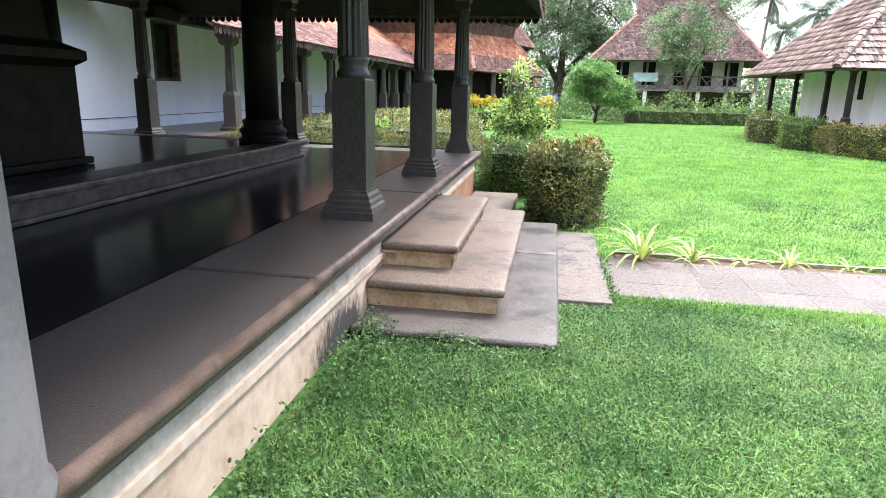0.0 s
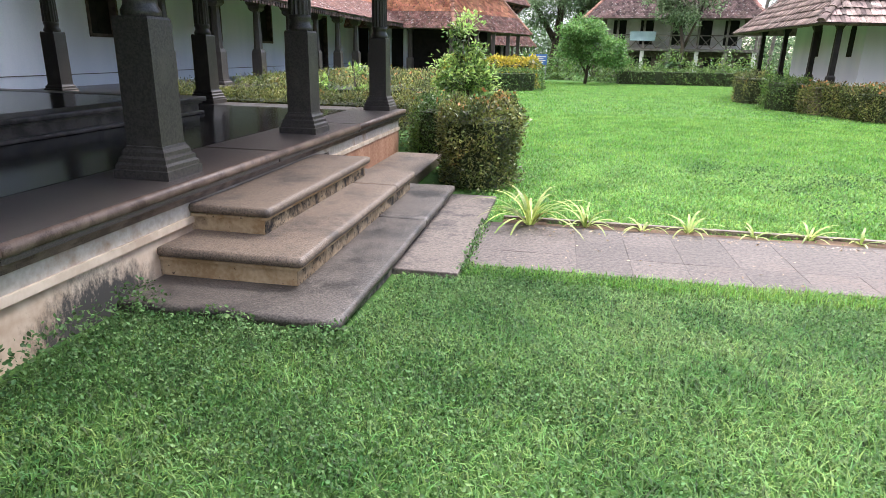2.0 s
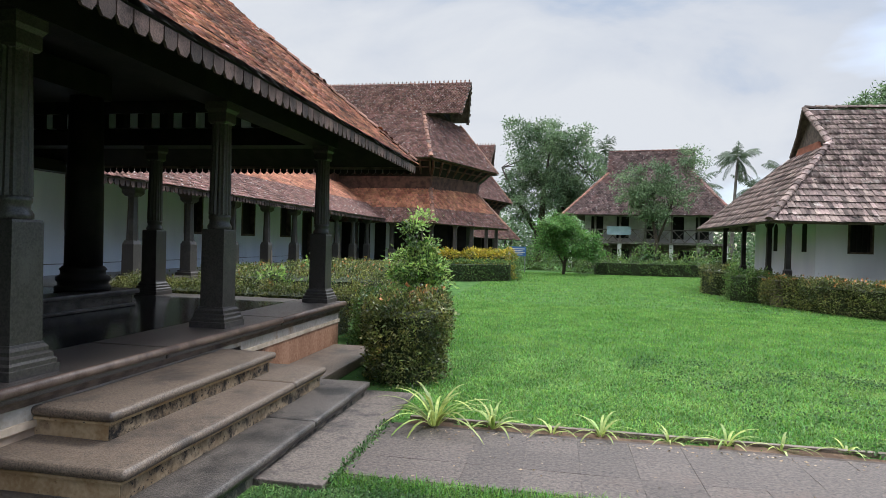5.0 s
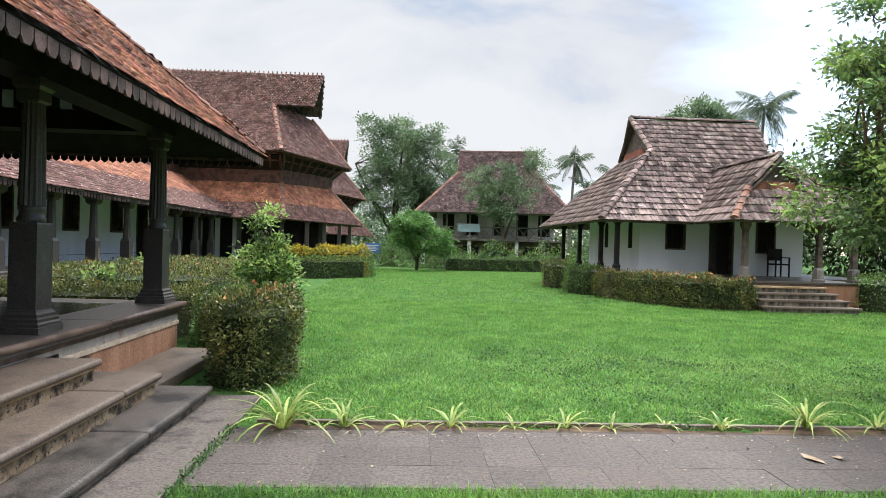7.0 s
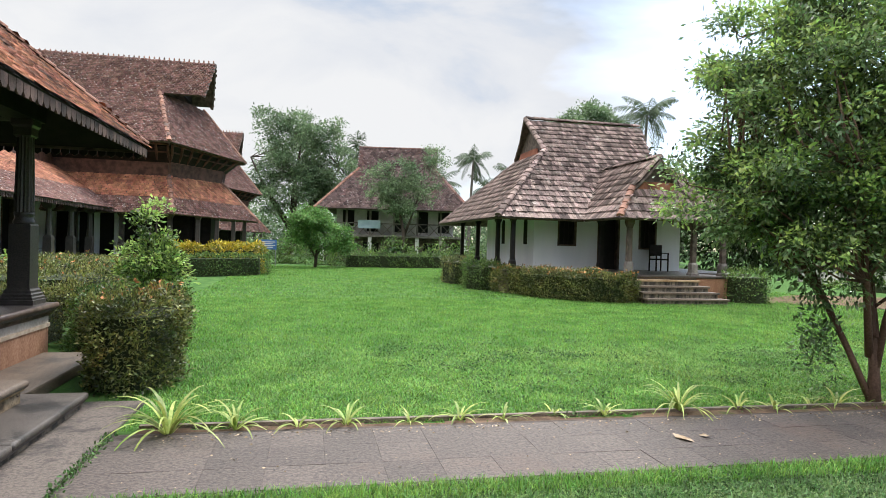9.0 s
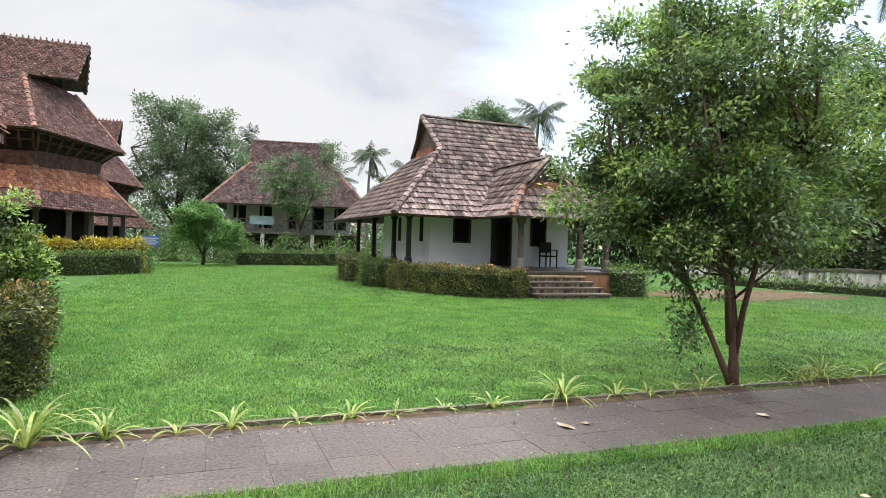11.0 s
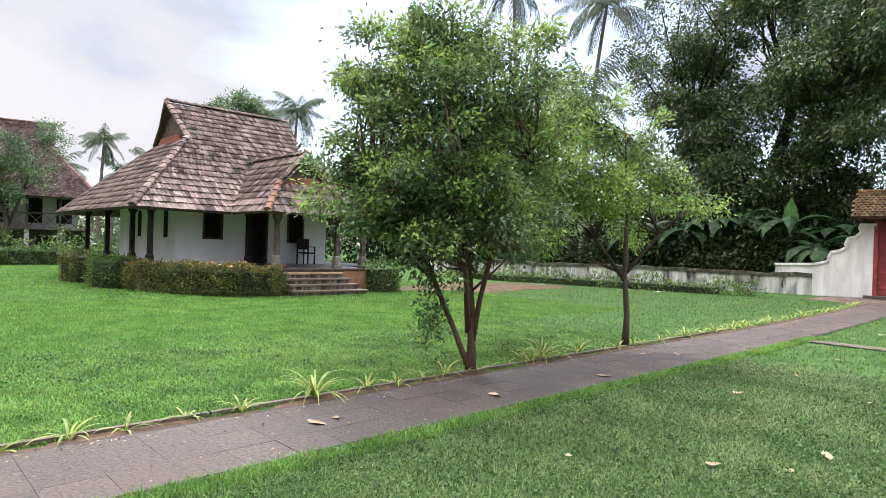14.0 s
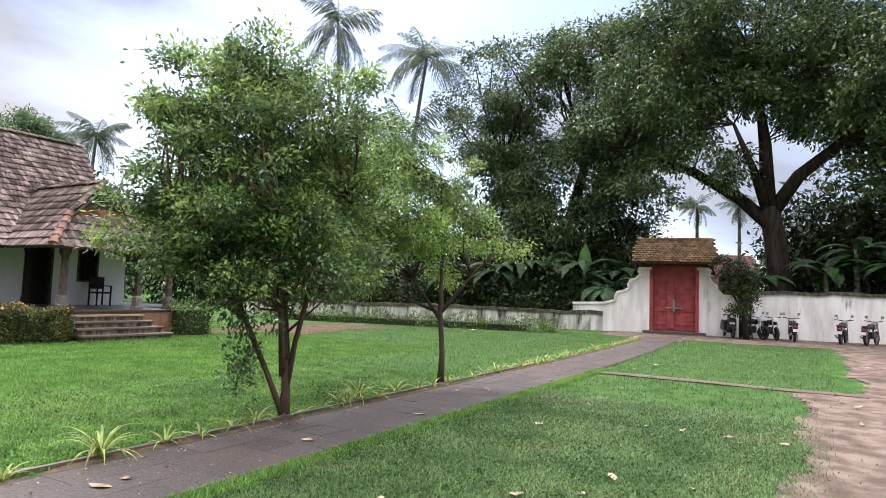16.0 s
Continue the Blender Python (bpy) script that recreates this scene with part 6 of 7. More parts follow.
def build_bike():
    t = thing("motorcycle", 0, 0, 0, "black motorcycle with chrome parts parked by the wall", "motorcycle", 0, "parked two-wheelers")
    wheel(t, -0.66, 0.30, 0.05)
    wheel(t, 0.62, 0.30, 0.055)
    for sx in (-0.09, 0.09):
        bm = bmesh.new()
        tube(bm, [(sx, -0.66, 0.30), (sx, -0.42, 0.92)], [0.022, 0.024], 8)
        part("fork_leg", bm, M_STEEL, t)
    bm = bmesh.new()
    tube(bm, [(0, -0.40, 0.82), (0, -0.12, 0.45), (0, 0.3, 0.42), (0, 0.5, 0.70)], [0.03] * 4, 7)
    part("bike_chassis", bm, M_BLACKPAINT, t)
    part("engine", boxes((-0.14, 0.14, -0.2, 0.22, 0.28, 0.56), bevel=0.03), M_SEAT, t)
    part("fuel_tank", boxes((-0.14, 0.14, -0.38, 0.10, 0.66, 0.88), bevel=0.07), M_BLACKPAINT, t)
    part("seat", boxes((-0.13, 0.13, 0.06, 0.78, 0.72, 0.82), bevel=0.035), M_SEAT, t)
    part("tail_cowl", boxes((-0.10, 0.10, 0.45, 0.92, 0.60, 0.73), bevel=0.03), M_BLACKPAINT, t)
    part("rear_mudguard", boxes((-0.08, 0.08, 0.70, 0.98, 0.42, 0.62), bevel=0.02), M_BLACKPAINT, t)
    part("number_plate", boxes((-0.10, 0.10, 0.985, 0.995, 0.44, 0.56)), M_PLATE, t)
    part("tail_light", boxes((-0.07, 0.07, 0.93, 0.96, 0.63, 0.69), bevel=0.006), M_LAMP_RED, t)
    part("headlight", boxes((-0.10, 0.10, -0.62, -0.46, 0.80, 0.98), bevel=0.04), M_LAMP_CLEAR, t)
    bm = bmesh.new()
    tube(bm, [(0.13, -0.1, 0.28), (0.15, 0.3, 0.25), (0.15, 0.8, 0.36)], [0.025, 0.035, 0.045], 8)
    part("exhaust", bm, M_STEEL, t)
    handlebar(t, -0.38, 0.99)
    part("stand", boxes((-0.20, -0.17, 0.05, 0.09, 0.0, 0.32)), M_STEEL, t)
    return t


sc = build_scooter()
sc.matrix_basis = pose(33.3, 4.05, gzf(33.3, 4.05) + 0.014, 0, 0, WR + 14)
bk = build_bike()
bk.matrix_basis = pose(33.4, 1.5, gzf(33.4, 1.5) + 0.014, 0, 0, WR + 178)
for x, y, a in ((33.6, 3.15, 42), (33.5, 2.35, 12), (33.5, -0.35, 160), (33.6, -1.35, 150)):
    copy_thing(bk, pose(x, y, gzf(x, y) + 0.014, 0, 0, WR + a))

# ---- hedges and shrubs ----
hedge("clipped_bush", [(-0.22, 7.75), (0.05, 7.5), (0.38, 7.5), (0.60, 7.8), (0.64, 8.4), (0.55, 9.0), (0.2, 9.2), (-0.18, 9.0), (-0.30, 8.3)], -0.1, 0.90, "clipped rounded bush of small bronze-green leaves beside the steps", M_LEAF_HEDGE, 101, 0.048, 3200, flowers=60, round_r=0.4, lumpy=0.07)
hedge("clipped_hedge", [(-1.05, 9.8), (0.1, 9.7), (0.3, 10.9), (-1.05, 11.2)], -0.1, 0.78, "dense green clipped hedge at the veranda end", M_LEAF_GREENH, 102, 0.045, 2600, flowers=30)
hedge("clipped_hedge", [(-5.9, 10.7), (-1.1, 10.45), (-1.1, 11.3), (-5.9, 11.7)], -0.1, 0.78, "low yellow-green clipped hedge behind the veranda", M_LEAF_HEDGE, 103, 0.042, 2800)
hedge("clipped_hedge", [(-5.7, 13.2), (-3.3, 12.6), (-1.6, 12.9), (-1.7, 15.5), (-5.7, 15.8)], -0.1, 0.9, "broad clipped garden hedge with reddish tips", M_LEAF_HEDGE, 104, 0.06, 700, flowers=60)
hedge("clipped_hedge", [(-5.6, 17.0), (-2.6, 16.6), (-2.4, 21.0), (-5.6, 21.5)], -0.1, 0.9, "broad clipped hedge along the gallery", M_LEAF_HEDGE, 105, 0.07, 420, flowers=30)
hedge("clipped_hedge", [(-3.6, 26.1), (-1.5, 26.9), (0.3, 28.4), (0.3, 29.2), (-1.8, 28.0), (-3.6, 27.2)], -0.1, 0.85, "dark green clipped hedge before the tiered hall", M_LEAF_GREENH, 106, 0.08, 420)
hedge("croton_row", [(-3.9, 27.4), (-1.8, 28.1), (0.0, 29.3), (-0.1, 30.0), (-2.0, 29.0), (-3.9, 28.4)], -0.1, 1.22, "bright yellow and green croton shrubs behind the hedge", M_LEAF_YELLOW, 107, 0.15, 320, lumpy=0.12)
hedge("clipped_hedge", [(7.95, 21.2), (8.5, 19.5), (9.25, 17.95), (9.9, 17.45), (10.7, 17.15), (11.3, 17.3), (11.3, 18.0), (10.4, 18.4), (9.6, 19.4), (8.8, 21.4)], -0.1, 0.82, "clipped hedge with orange flower heads before the house", M_LEAF_HEDGE, 108, 0.065, 1600, flowers=260, lumpy=0.08, round_r=0.25)
hedge("clipped_bush", [(7.3, 22.3), (7.7, 21.4), (8.3, 21.3), (8.7, 22.0), (8.3, 22.9), (7.6, 23.0)], -0.1, 0.95, "round clipped green bush at the hedge end", M_LEAF_GREENH, 110, 0.07, 700, lumpy=0.08, round_r=0.3)
hedge("clipped_bush", [(7.1, 25.3), (7.4, 24.2), (8.0, 24.0), (8.3, 24.8), (8.0, 25.7), (7.4, 25.9)], -0.1, 1.0, "round clipped bush with reddish young leaves", M_LEAF_HEDGE, 111, 0.07, 600, lumpy=0.08, round_r=0.3)
hedge("clipped_bush", [(14.6, 17.6), (15.2, 17.2), (15.9, 17.5), (16.0, 18.3), (15.2, 18.6), (14.7, 18.3)], -0.1, 0.95, "green garden bush beside the house steps", M_LEAF_GREENH, 112, 0.08, 420, lumpy=0.12, round_r=0.3)
hedge("far_hedge", [(3.3, 37.6), (12.2, 38.8), (12.2, 39.8), (3.2, 38.7)], -0.1, 0.85, "low green hedge along the far lawn edge", M_LEAF_GREENH, 113, 0.10, 330, lumpy=0.2)
SHRUBS = [(-1.0 + 1.7 * k, 41.2 + 0.8 * math.sin(k * 1.9), 0.4, 1.0, 0.7, 1.15 + 0.45 * math.sin(k * 2.7)) for k in range(16)]
far_side(hedge("bed_planting", [(19.95, 20.0), (22.6, 8.3), (23.5, 8.4), (20.9, 20.2)], 0.0, 0.55, "low yellow-green bedding plants along the wall", M_LEAF_GREENH, 115, 0.10, 330, lumpy=0.22))
for x, y, h, s in ((-0.65, 12.7, 2.1, 1), (-3.6, 12.4, 1.35, 2), (-2.7, 12.2, 1.2, 3)):
    tree("tall_shrub", x, y, -0.1, "tall loose shrub with pale green leaf tips", [[(0, 0, 0, 0.03), (0.03, 0, h * 0.5, 0.02), (0, 0.02, h, 0.008)], [(0, 0, 0, 0.025), (-0.15, 0.1, h * 0.6, 0.01)], [(0, 0, 0, 0.025), (0.2, -0.1, h * 0.55, 0.01)]],
         [(0, 0, h * 0.4, 0.36 * h / 1.9, 0.36 * h / 1.9, h * 0.33), (0, 0, h * 0.75, 0.2 * h / 1.9, 0.2 * h / 1.9, h * 0.22)], 200 if s == 1 else 30, 34, 0.085, M_LEAF_GREENH, M_BARK, 120 + s, 0.10, "shrub", 30, M_LEAF_TREE2, 0.0, group="tall shrubs")

# ---- trees on the lawn ----
lawn_tree = tree("lawn_tree", 7.9, 6.47, -0.1, "small many-stemmed lawn tree with glossy green leaves",
     [[(0.0, 0, -0.05, 0.078), (0.02, 0.02, 0.35, 0.053), (-0.02, 0.05, 1.0, 0.039), (-0.2, 0.15, 2.2, 0.027), (-0.35, 0.3, 4.2, 0.009)],
      [(0.02, 0.02, 0.3, 0.043), (0.08, -0.04, 0.9, 0.033), (0.2, -0.14, 1.6, 0.031), (0.6, -0.4, 2.7, 0.009)],
      [(-0.03, 0.02, 0.05, 0.039), (-0.17, 0.17, 0.55, 0.033), (-0.36, 0.36, 1.15, 0.035), (-0.9, 0.8, 2.2, 0.009)],
      [(-0.02, 0.05, 0.5, 0.043), (-0.25, -0.1, 1.3, 0.031), (-0.6, -0.35, 2.4, 0.009)],
      [(0.0, 0.0, 0.7, 0.039), (0.25, 0.35, 1.6, 0.027), (0.35, 0.7, 2.8, 0.009)]],
     [(-0.4, 0.4, 2.6, 1.1, 1.1, 1.05), (-0.42, 0.38, 3.6, 0.92, 0.92, 0.8), (-1.0, 0.9, 2.15, 0.75, 0.75, 0.55), (0.32, -0.2, 2.2, 0.88, 0.88, 0.7), (-0.55, 0, 1.75, 0.7, 0.7, 0.42), (-0.95, 0.9, 3.1, 0.65, 0.65, 0.6), (-1.0, 0.95, 3.8, 0.5, 0.5, 0.5), (0.25, -0.25, 3.75, 0.6, 0.6, 0.6), (0.62, -0.5, 2.95, 0.52, 0.52, 0.5), (-0.3, 0.35, 4.25, 0.5, 0.5, 0.38)],
     1300, 66, 0.07, M_LEAF_TREE, M_BARK_RED, 201, 0.13, twigs=300, second=M_LEAF_TREE2)
Rs = rng(231)
Cs = np.array([-0.42, 0.31, 0.62]) + Rs.normal(0, 1, (560, 3)) * np.array([0.11, 0.11, 0.18])
shoot = leaf_cloud("basal_shoot", Cs, (Cs - np.array([-0.38, 0.28, 0.45])) * 3, 0.07, M_LEAF_TREE, lawn_tree, 232, 0.0)
shoot["kind"] = "stuff"
tree("lawn_tree", 11.64, 6.45, -0.08, "young lawn tree with yellow-green leaves and a bare trunk",
     [[(0.0, 0, -0.05, 0.07), (0.02, 0.0, 0.5, 0.048), (-0.02, 0.04, 1.2, 0.042), (0.0, 0.05, 2.2, 0.03), (-0.05, 0.1, 3.6, 0.012)],
      [(-0.02, 0.04, 1.1, 0.036), (-0.4, 0.4, 1.8, 0.026), (-0.9, 0.8, 2.6, 0.012)],
      [(-0.02, 0.04, 1.2, 0.036), (0.4, -0.35, 1.9, 0.026), (1.0, -0.8, 2.6, 0.012)]],
     [(-0.7, 0.7, 3.0, 1.15, 1.15, 1.0), (0.15, 0.0, 2.65, 0.85, 0.85, 0.75), (-1.35, 1.25, 2.5, 0.85, 0.85, 0.7), (-1.6, 1.45, 3.1, 0.65, 0.65, 0.55), (-0.55, 0.6, 3.85, 0.8, 0.8, 0.55), (0.45, -0.25, 3.2, 0.6, 0.6, 0.5), (0.0, 0.2, 3.7, 0.6, 0.6, 0.5)],
     700, 62, 0.072, M_LEAF_TREE2, M_BARK, 202, 0.14, twigs=180, second=M_LEAF_TREE)

# ---- big trees behind the wall ----
far_side(tree("mango_tree", 31.2, 1.7, 0.1, "huge dark old mango tree with a thick trunk",
     [[(0, 0, -0.2, 0.75), (0, 0, 0.6, 0.52), (-0.1, 0.1, 2.2, 0.46), (-0.1, 0.3, 4.2, 0.42), (-0.2, 0.5, 5.4, 0.4)],
      [(-0.2, 0.4, 4.6, 0.3), (-0.3, 1.6, 5.8, 0.25), (-0.6, 3.4, 7.0, 0.2), (-1.0, 6.5, 8.2, 0.08)],
      [(-0.1, 0.5, 5.0, 0.32), (-0.4, -0.6, 6.6, 0.26), (-0.8, -2.4, 8.0, 0.2), (-1.2, -5.0, 9.6, 0.06)],
      [(-0.2, 0.5, 5.2, 0.32), (-0.8, 0.6, 8.0, 0.24), (-1.2, 0.9, 10.5, 0.08)],
      [(-0.1, 0.5, 5.0, 0.24), (-1.4, 1.0, 6.8, 0.16), (-2.6, 1.6, 8.4, 0.06)]],
     [(-0.8, 1.2, 12.4, 4.0, 4.6, 2.8), (-0.8, 5.4, 9.6, 2.4, 2.8, 2.0), (-0.9, -4.5, 11.2, 3.0, 4.2, 2.6), (-1.2, -8.5, 9.5, 2.8, 3.4, 2.6), (-2.6, 2.6, 9.4, 1.6, 2.4, 1.2), (-1.6, -2.8, 8.8, 1.8, 2.2, 1.2), (-0.5, -9.5, 6.5, 2.0, 2.4, 1.8), (-0.6, -5.5, 7.0, 1.2, 1.6, 0.8), (-0.3, -3.6, 6.4, 1.2, 1.5, 1.0), (-1.6, 3.6, 12.0, 2.0, 2.6, 1.8), (-1.5, 3.2, 7.2, 1.4, 1.6, 0.9), (-1.3, 4.8, 6.8, 1.0, 1.2, 0.9), (-1.5, 3.0, 10.4, 2.2, 2.4, 1.7), (-1.0, 0.4, 9.8, 1.8, 1.8, 1.3), (0.4, -3.2, 9.2, 2.0, 2.6, 1.6)],
     1800, 76, 0.21, M_LEAF_DARK, M_BARK_BACKLIT, 211, 0.42, twigs=200, droop=0.8))
far_side(tree("mango_tree", 34.0, 12.2, 0.0, "tall dark spreading tree behind the low wall",
     [[(0, 0, -0.2, 0.5), (0, 0.1, 3.0, 0.42), (0.2, -0.5, 6.0, 0.34), (0.3, -1.2, 9.0, 0.2)], [(0.1, 0, 4.0, 0.3), (0, 1.8, 6.5, 0.2), (-0.4, 3.4, 9.0, 0.08)], [(0.1, -0.2, 5.0, 0.25), (-0.4, -2.5, 7.5, 0.16), (-0.6, -4.0, 10.0, 0.06)]],
     [(0, -0.5, 11.5, 3.0, 4.2, 3.0), (-0.4, 2.8, 8.8, 2.6, 2.4, 2.6), (-0.4, -3.0, 8.4, 2.6, 2.2, 2.4), (-0.4, 0, 6.4, 2.6, 3.6, 2.0), (0.3, -1.5, 14.5, 2.4, 3.4, 1.6), (-0.6, 4.6, 11.0, 1.8, 2.2, 2.6), (-0.8, 1.2, 4.2, 2.0, 3.0, 1.6), (-0.6, -2.6, 4.8, 1.6, 1.6, 1.6), (-1.2, 3.4, 13.2, 2.0, 2.6, 1.9), (-0.8, -4.2, 11.6, 2.0, 2.2, 2.2)],
     1300, 84, 0.21, M_LEAF_DARK, M_BARK_BACKLIT, 212, 0.42, twigs=160, droop=0.8))
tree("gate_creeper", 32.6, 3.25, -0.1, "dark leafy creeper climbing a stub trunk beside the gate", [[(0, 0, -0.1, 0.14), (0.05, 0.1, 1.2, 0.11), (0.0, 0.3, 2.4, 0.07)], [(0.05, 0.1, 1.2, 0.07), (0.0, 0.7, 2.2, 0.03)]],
     [(0, 0.25, 2.7, 0.5, 0.65, 0.7), (-0.1, 0.6, 3.2, 0.35, 0.45, 0.45), (-0.1, 0.1, 1.7, 0.3, 0.35, 0.7)], 140, 46, 0.12, M_LEAF_WOOD, M_BARK_BACKLIT, 215, 0.16, "creeper", 30)
# undergrowth and woods behind the boundary wall
R = rng(77)


def woods(name, label, blobs, clumps, per, leaf, clump_r, material, seed):
    C0, D0 = blob_points(rng(seed), blobs, clumps, 0.4)
    k = np.repeat(np.arange(clumps), per)
    C = C0[k] + rng(seed + 1).normal(0, 1, (len(k), 3)) * clump_r
    C[:, 2] = np.maximum(C[:, 2], gz(C[:, 0], C[:, 1]) + 0.05)
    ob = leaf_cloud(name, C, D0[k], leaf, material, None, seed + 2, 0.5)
    return tagged(ob, label, "woodland", "", "stuff")


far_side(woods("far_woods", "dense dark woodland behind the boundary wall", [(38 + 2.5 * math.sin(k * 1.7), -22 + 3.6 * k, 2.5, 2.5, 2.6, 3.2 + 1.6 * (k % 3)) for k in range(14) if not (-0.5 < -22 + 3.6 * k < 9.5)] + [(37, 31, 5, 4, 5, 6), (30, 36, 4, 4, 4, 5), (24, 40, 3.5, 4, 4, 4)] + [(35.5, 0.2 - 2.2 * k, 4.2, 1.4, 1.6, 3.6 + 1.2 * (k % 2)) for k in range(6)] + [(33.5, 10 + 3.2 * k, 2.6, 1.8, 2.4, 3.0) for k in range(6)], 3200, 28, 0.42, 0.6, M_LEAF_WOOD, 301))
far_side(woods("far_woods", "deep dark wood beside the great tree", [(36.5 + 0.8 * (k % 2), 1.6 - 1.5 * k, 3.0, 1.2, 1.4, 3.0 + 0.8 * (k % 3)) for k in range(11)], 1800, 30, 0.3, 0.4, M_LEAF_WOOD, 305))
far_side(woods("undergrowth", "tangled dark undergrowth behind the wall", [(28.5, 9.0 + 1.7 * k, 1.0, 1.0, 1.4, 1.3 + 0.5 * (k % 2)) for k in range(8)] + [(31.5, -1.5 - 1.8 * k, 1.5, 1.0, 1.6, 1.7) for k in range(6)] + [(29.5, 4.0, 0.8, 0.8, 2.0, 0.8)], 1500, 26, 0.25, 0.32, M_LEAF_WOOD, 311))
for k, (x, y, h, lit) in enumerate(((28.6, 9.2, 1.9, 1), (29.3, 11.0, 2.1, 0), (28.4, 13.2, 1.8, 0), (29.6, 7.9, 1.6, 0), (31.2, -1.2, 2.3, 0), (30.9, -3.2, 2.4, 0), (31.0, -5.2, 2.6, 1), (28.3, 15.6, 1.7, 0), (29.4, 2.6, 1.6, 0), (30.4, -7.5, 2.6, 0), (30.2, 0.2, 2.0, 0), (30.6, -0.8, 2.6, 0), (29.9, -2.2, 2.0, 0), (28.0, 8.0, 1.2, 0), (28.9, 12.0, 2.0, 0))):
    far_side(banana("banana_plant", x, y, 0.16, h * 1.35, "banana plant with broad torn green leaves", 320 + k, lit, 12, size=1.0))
for k, (x, y, h, fr, lean) in enumerate(((33.0, 27.0, 19.4, 3.4, (0.3, 1.0)), (36.5, 24.4, 17.4, 3.6, (0.3, -1.3)), (35.0, 23.2, 11.6, 3.4, (0, 0)), (16.8, 58.7, 9.7, 2.2, (0.3, 0)), (18.0, 59.5, 7.2, 2.1, (0.6, 0)), (20.8, 57.7, 8.4, 2.3, (-0.3, 0)), (29.0, 48.6, 12.8, 3.0, (0.4, 0)), (6.4, 66.0, 10.8, 2.8, (0, 0)), (14.6, 63.0, 7.6, 2.6, (0, 0)), (50.0, 7.8, 8.6, 1.5, (0, 0)), (52.0, 5.2, 8.8, 1.5, (0, 0)))):
    palm("coconut_palm", x, y, gzf(x, y) - 0.1, h, "tall coconut palm with feathery drooping fronds", 340 + k, lean, 0.13, fr * 1.08, 26)

# ---- trees behind the lawn ----
tree("broad_tree", 0.0, 60.0, -0.2, "broad rain tree with an open grey-green crown", [[(0, 0, 0, 0.5), (0.3, 0, 3, 0.4), (0.5, 0, 7, 0.2), (1, 0, 11, 0.05)], [(0.2, 0, 2.6, 0.3), (-2, 0, 6, 0.18), (-3.5, 0, 9, 0.05)], [(0.3, 0, 3, 0.3), (3, 0, 6, 0.18), (4.5, 0, 8.5, 0.05)]],
     [(0.8, 0, 10.0, 3.6, 3.0, 3.0), (-2.8, 0, 8.0, 2.6, 2.5, 2.4), (4.0, 0, 7.6, 2.8, 2.5, 2.4), (0.5, -1, 6.0, 4.5, 2.5, 2.0), (2.5, -0.5, 11.0, 2.0, 2.0, 1.6)], 760, 60, 0.24, M_LEAF_HAZE, M_BARK, 401, 0.42, twigs=90)
tree("courtyard_tree", 8.3, 44.2, -0.15, "slender tree with airy foliage before the balcony building", [[(0, 0, 0, 0.16), (0.1, 0, 2.2, 0.12), (-0.3, 0, 4, 0.08), (-0.8, 0, 7, 0.02)], [(0.1, 0, 2.0, 0.1), (0.9, 0, 4.2, 0.06), (1.5, 0, 7, 0.02)]],
     [(-1.2, 0, 5.6, 1.5, 1.2, 1.3), (1.2, 0, 6.3, 1.7, 1.3, 1.5), (0, 0, 4.6, 1.6, 1.2, 1.2), (2.2, 0, 7.3, 1.0, 1.0, 0.8)], 260, 50, 0.17, M_LEAF_HAZE, M_BARK, 402, 0.28, twigs=60)
tree("round_shrub_tree", 2.3, 36.8, -0.12, "rounded bright green garden tree at the lawn's end", [[(0, 0, 0, 0.1), (0.1, 0, 1.2, 0.07), (0, 0, 2.6, 0.03)], [(0, 0, 0.6, 0.06), (0.7, 0, 1.8, 0.03)], [(0, 0, 0.6, 0.06), (-0.7, 0, 1.8, 0.03)]],
     [(-0.4, 0, 2.2, 0.95, 0.8, 0.85), (0.55, 0, 1.7, 1.1, 0.8, 0.7), (-0.1, 0, 2.8, 0.7, 0.7, 0.55), (1.2, 0, 1.1, 0.55, 0.5, 0.35), (-0.9, 0, 1.4, 0.6, 0.5, 0.55)], 460, 46, 0.13, M_LEAF_BRIGHT, M_BARK, 403, 0.20, twigs=50)
tree("broad_tree", 25.3, 51.0, -0.2, "leafy tree rising behind the small house", [[(0, 0, 0, 0.4), (0, 0, 6, 0.25), (0, 0, 12, 0.06)]], [(0, 0, 12.0, 2.8, 2.4, 1.7), (-1.4, 0, 11.0, 1.6, 1.6, 1.2), (1.6, 0, 10.6, 1.8, 1.6, 1.4)], 300, 56, 0.26, M_LEAF_HAZE, M_BARK, 404, 0.40, twigs=40)
woods("shrubbery", "loose green shrubbery below the balcony building", SHRUBS, 800, 30, 0.16, 0.24, M_LEAF_GREENH, 421)
woods("tree_line", "distant line of hazy green trees", [(-30 + 7 * k, 85 + 4 * math.sin(k * 2.1), 3, 4.5, 3, 4 + 1.5 * (k % 2)) for k in range(16)] + [(-8 + 5 * k, 62 + 3 * math.sin(k * 1.3), 1.5, 3.5, 2, 2.2 + (k % 2)) for k in range(10)], 2200, 26, 0.5, 0.9, M_LEAF_HAZE, 411)
for k, (x, y, h) in enumerate(((7.4, 41.0, 1.9), (11.2, 41.2, 1.5), (13.5, 41.8, 1.3))):
    banana("garden_croton", x, y, -0.15, h * 0.55, "large-leaved pale green garden shrub", 430 + k, 0, 12, "garden shrubs", 0.45)

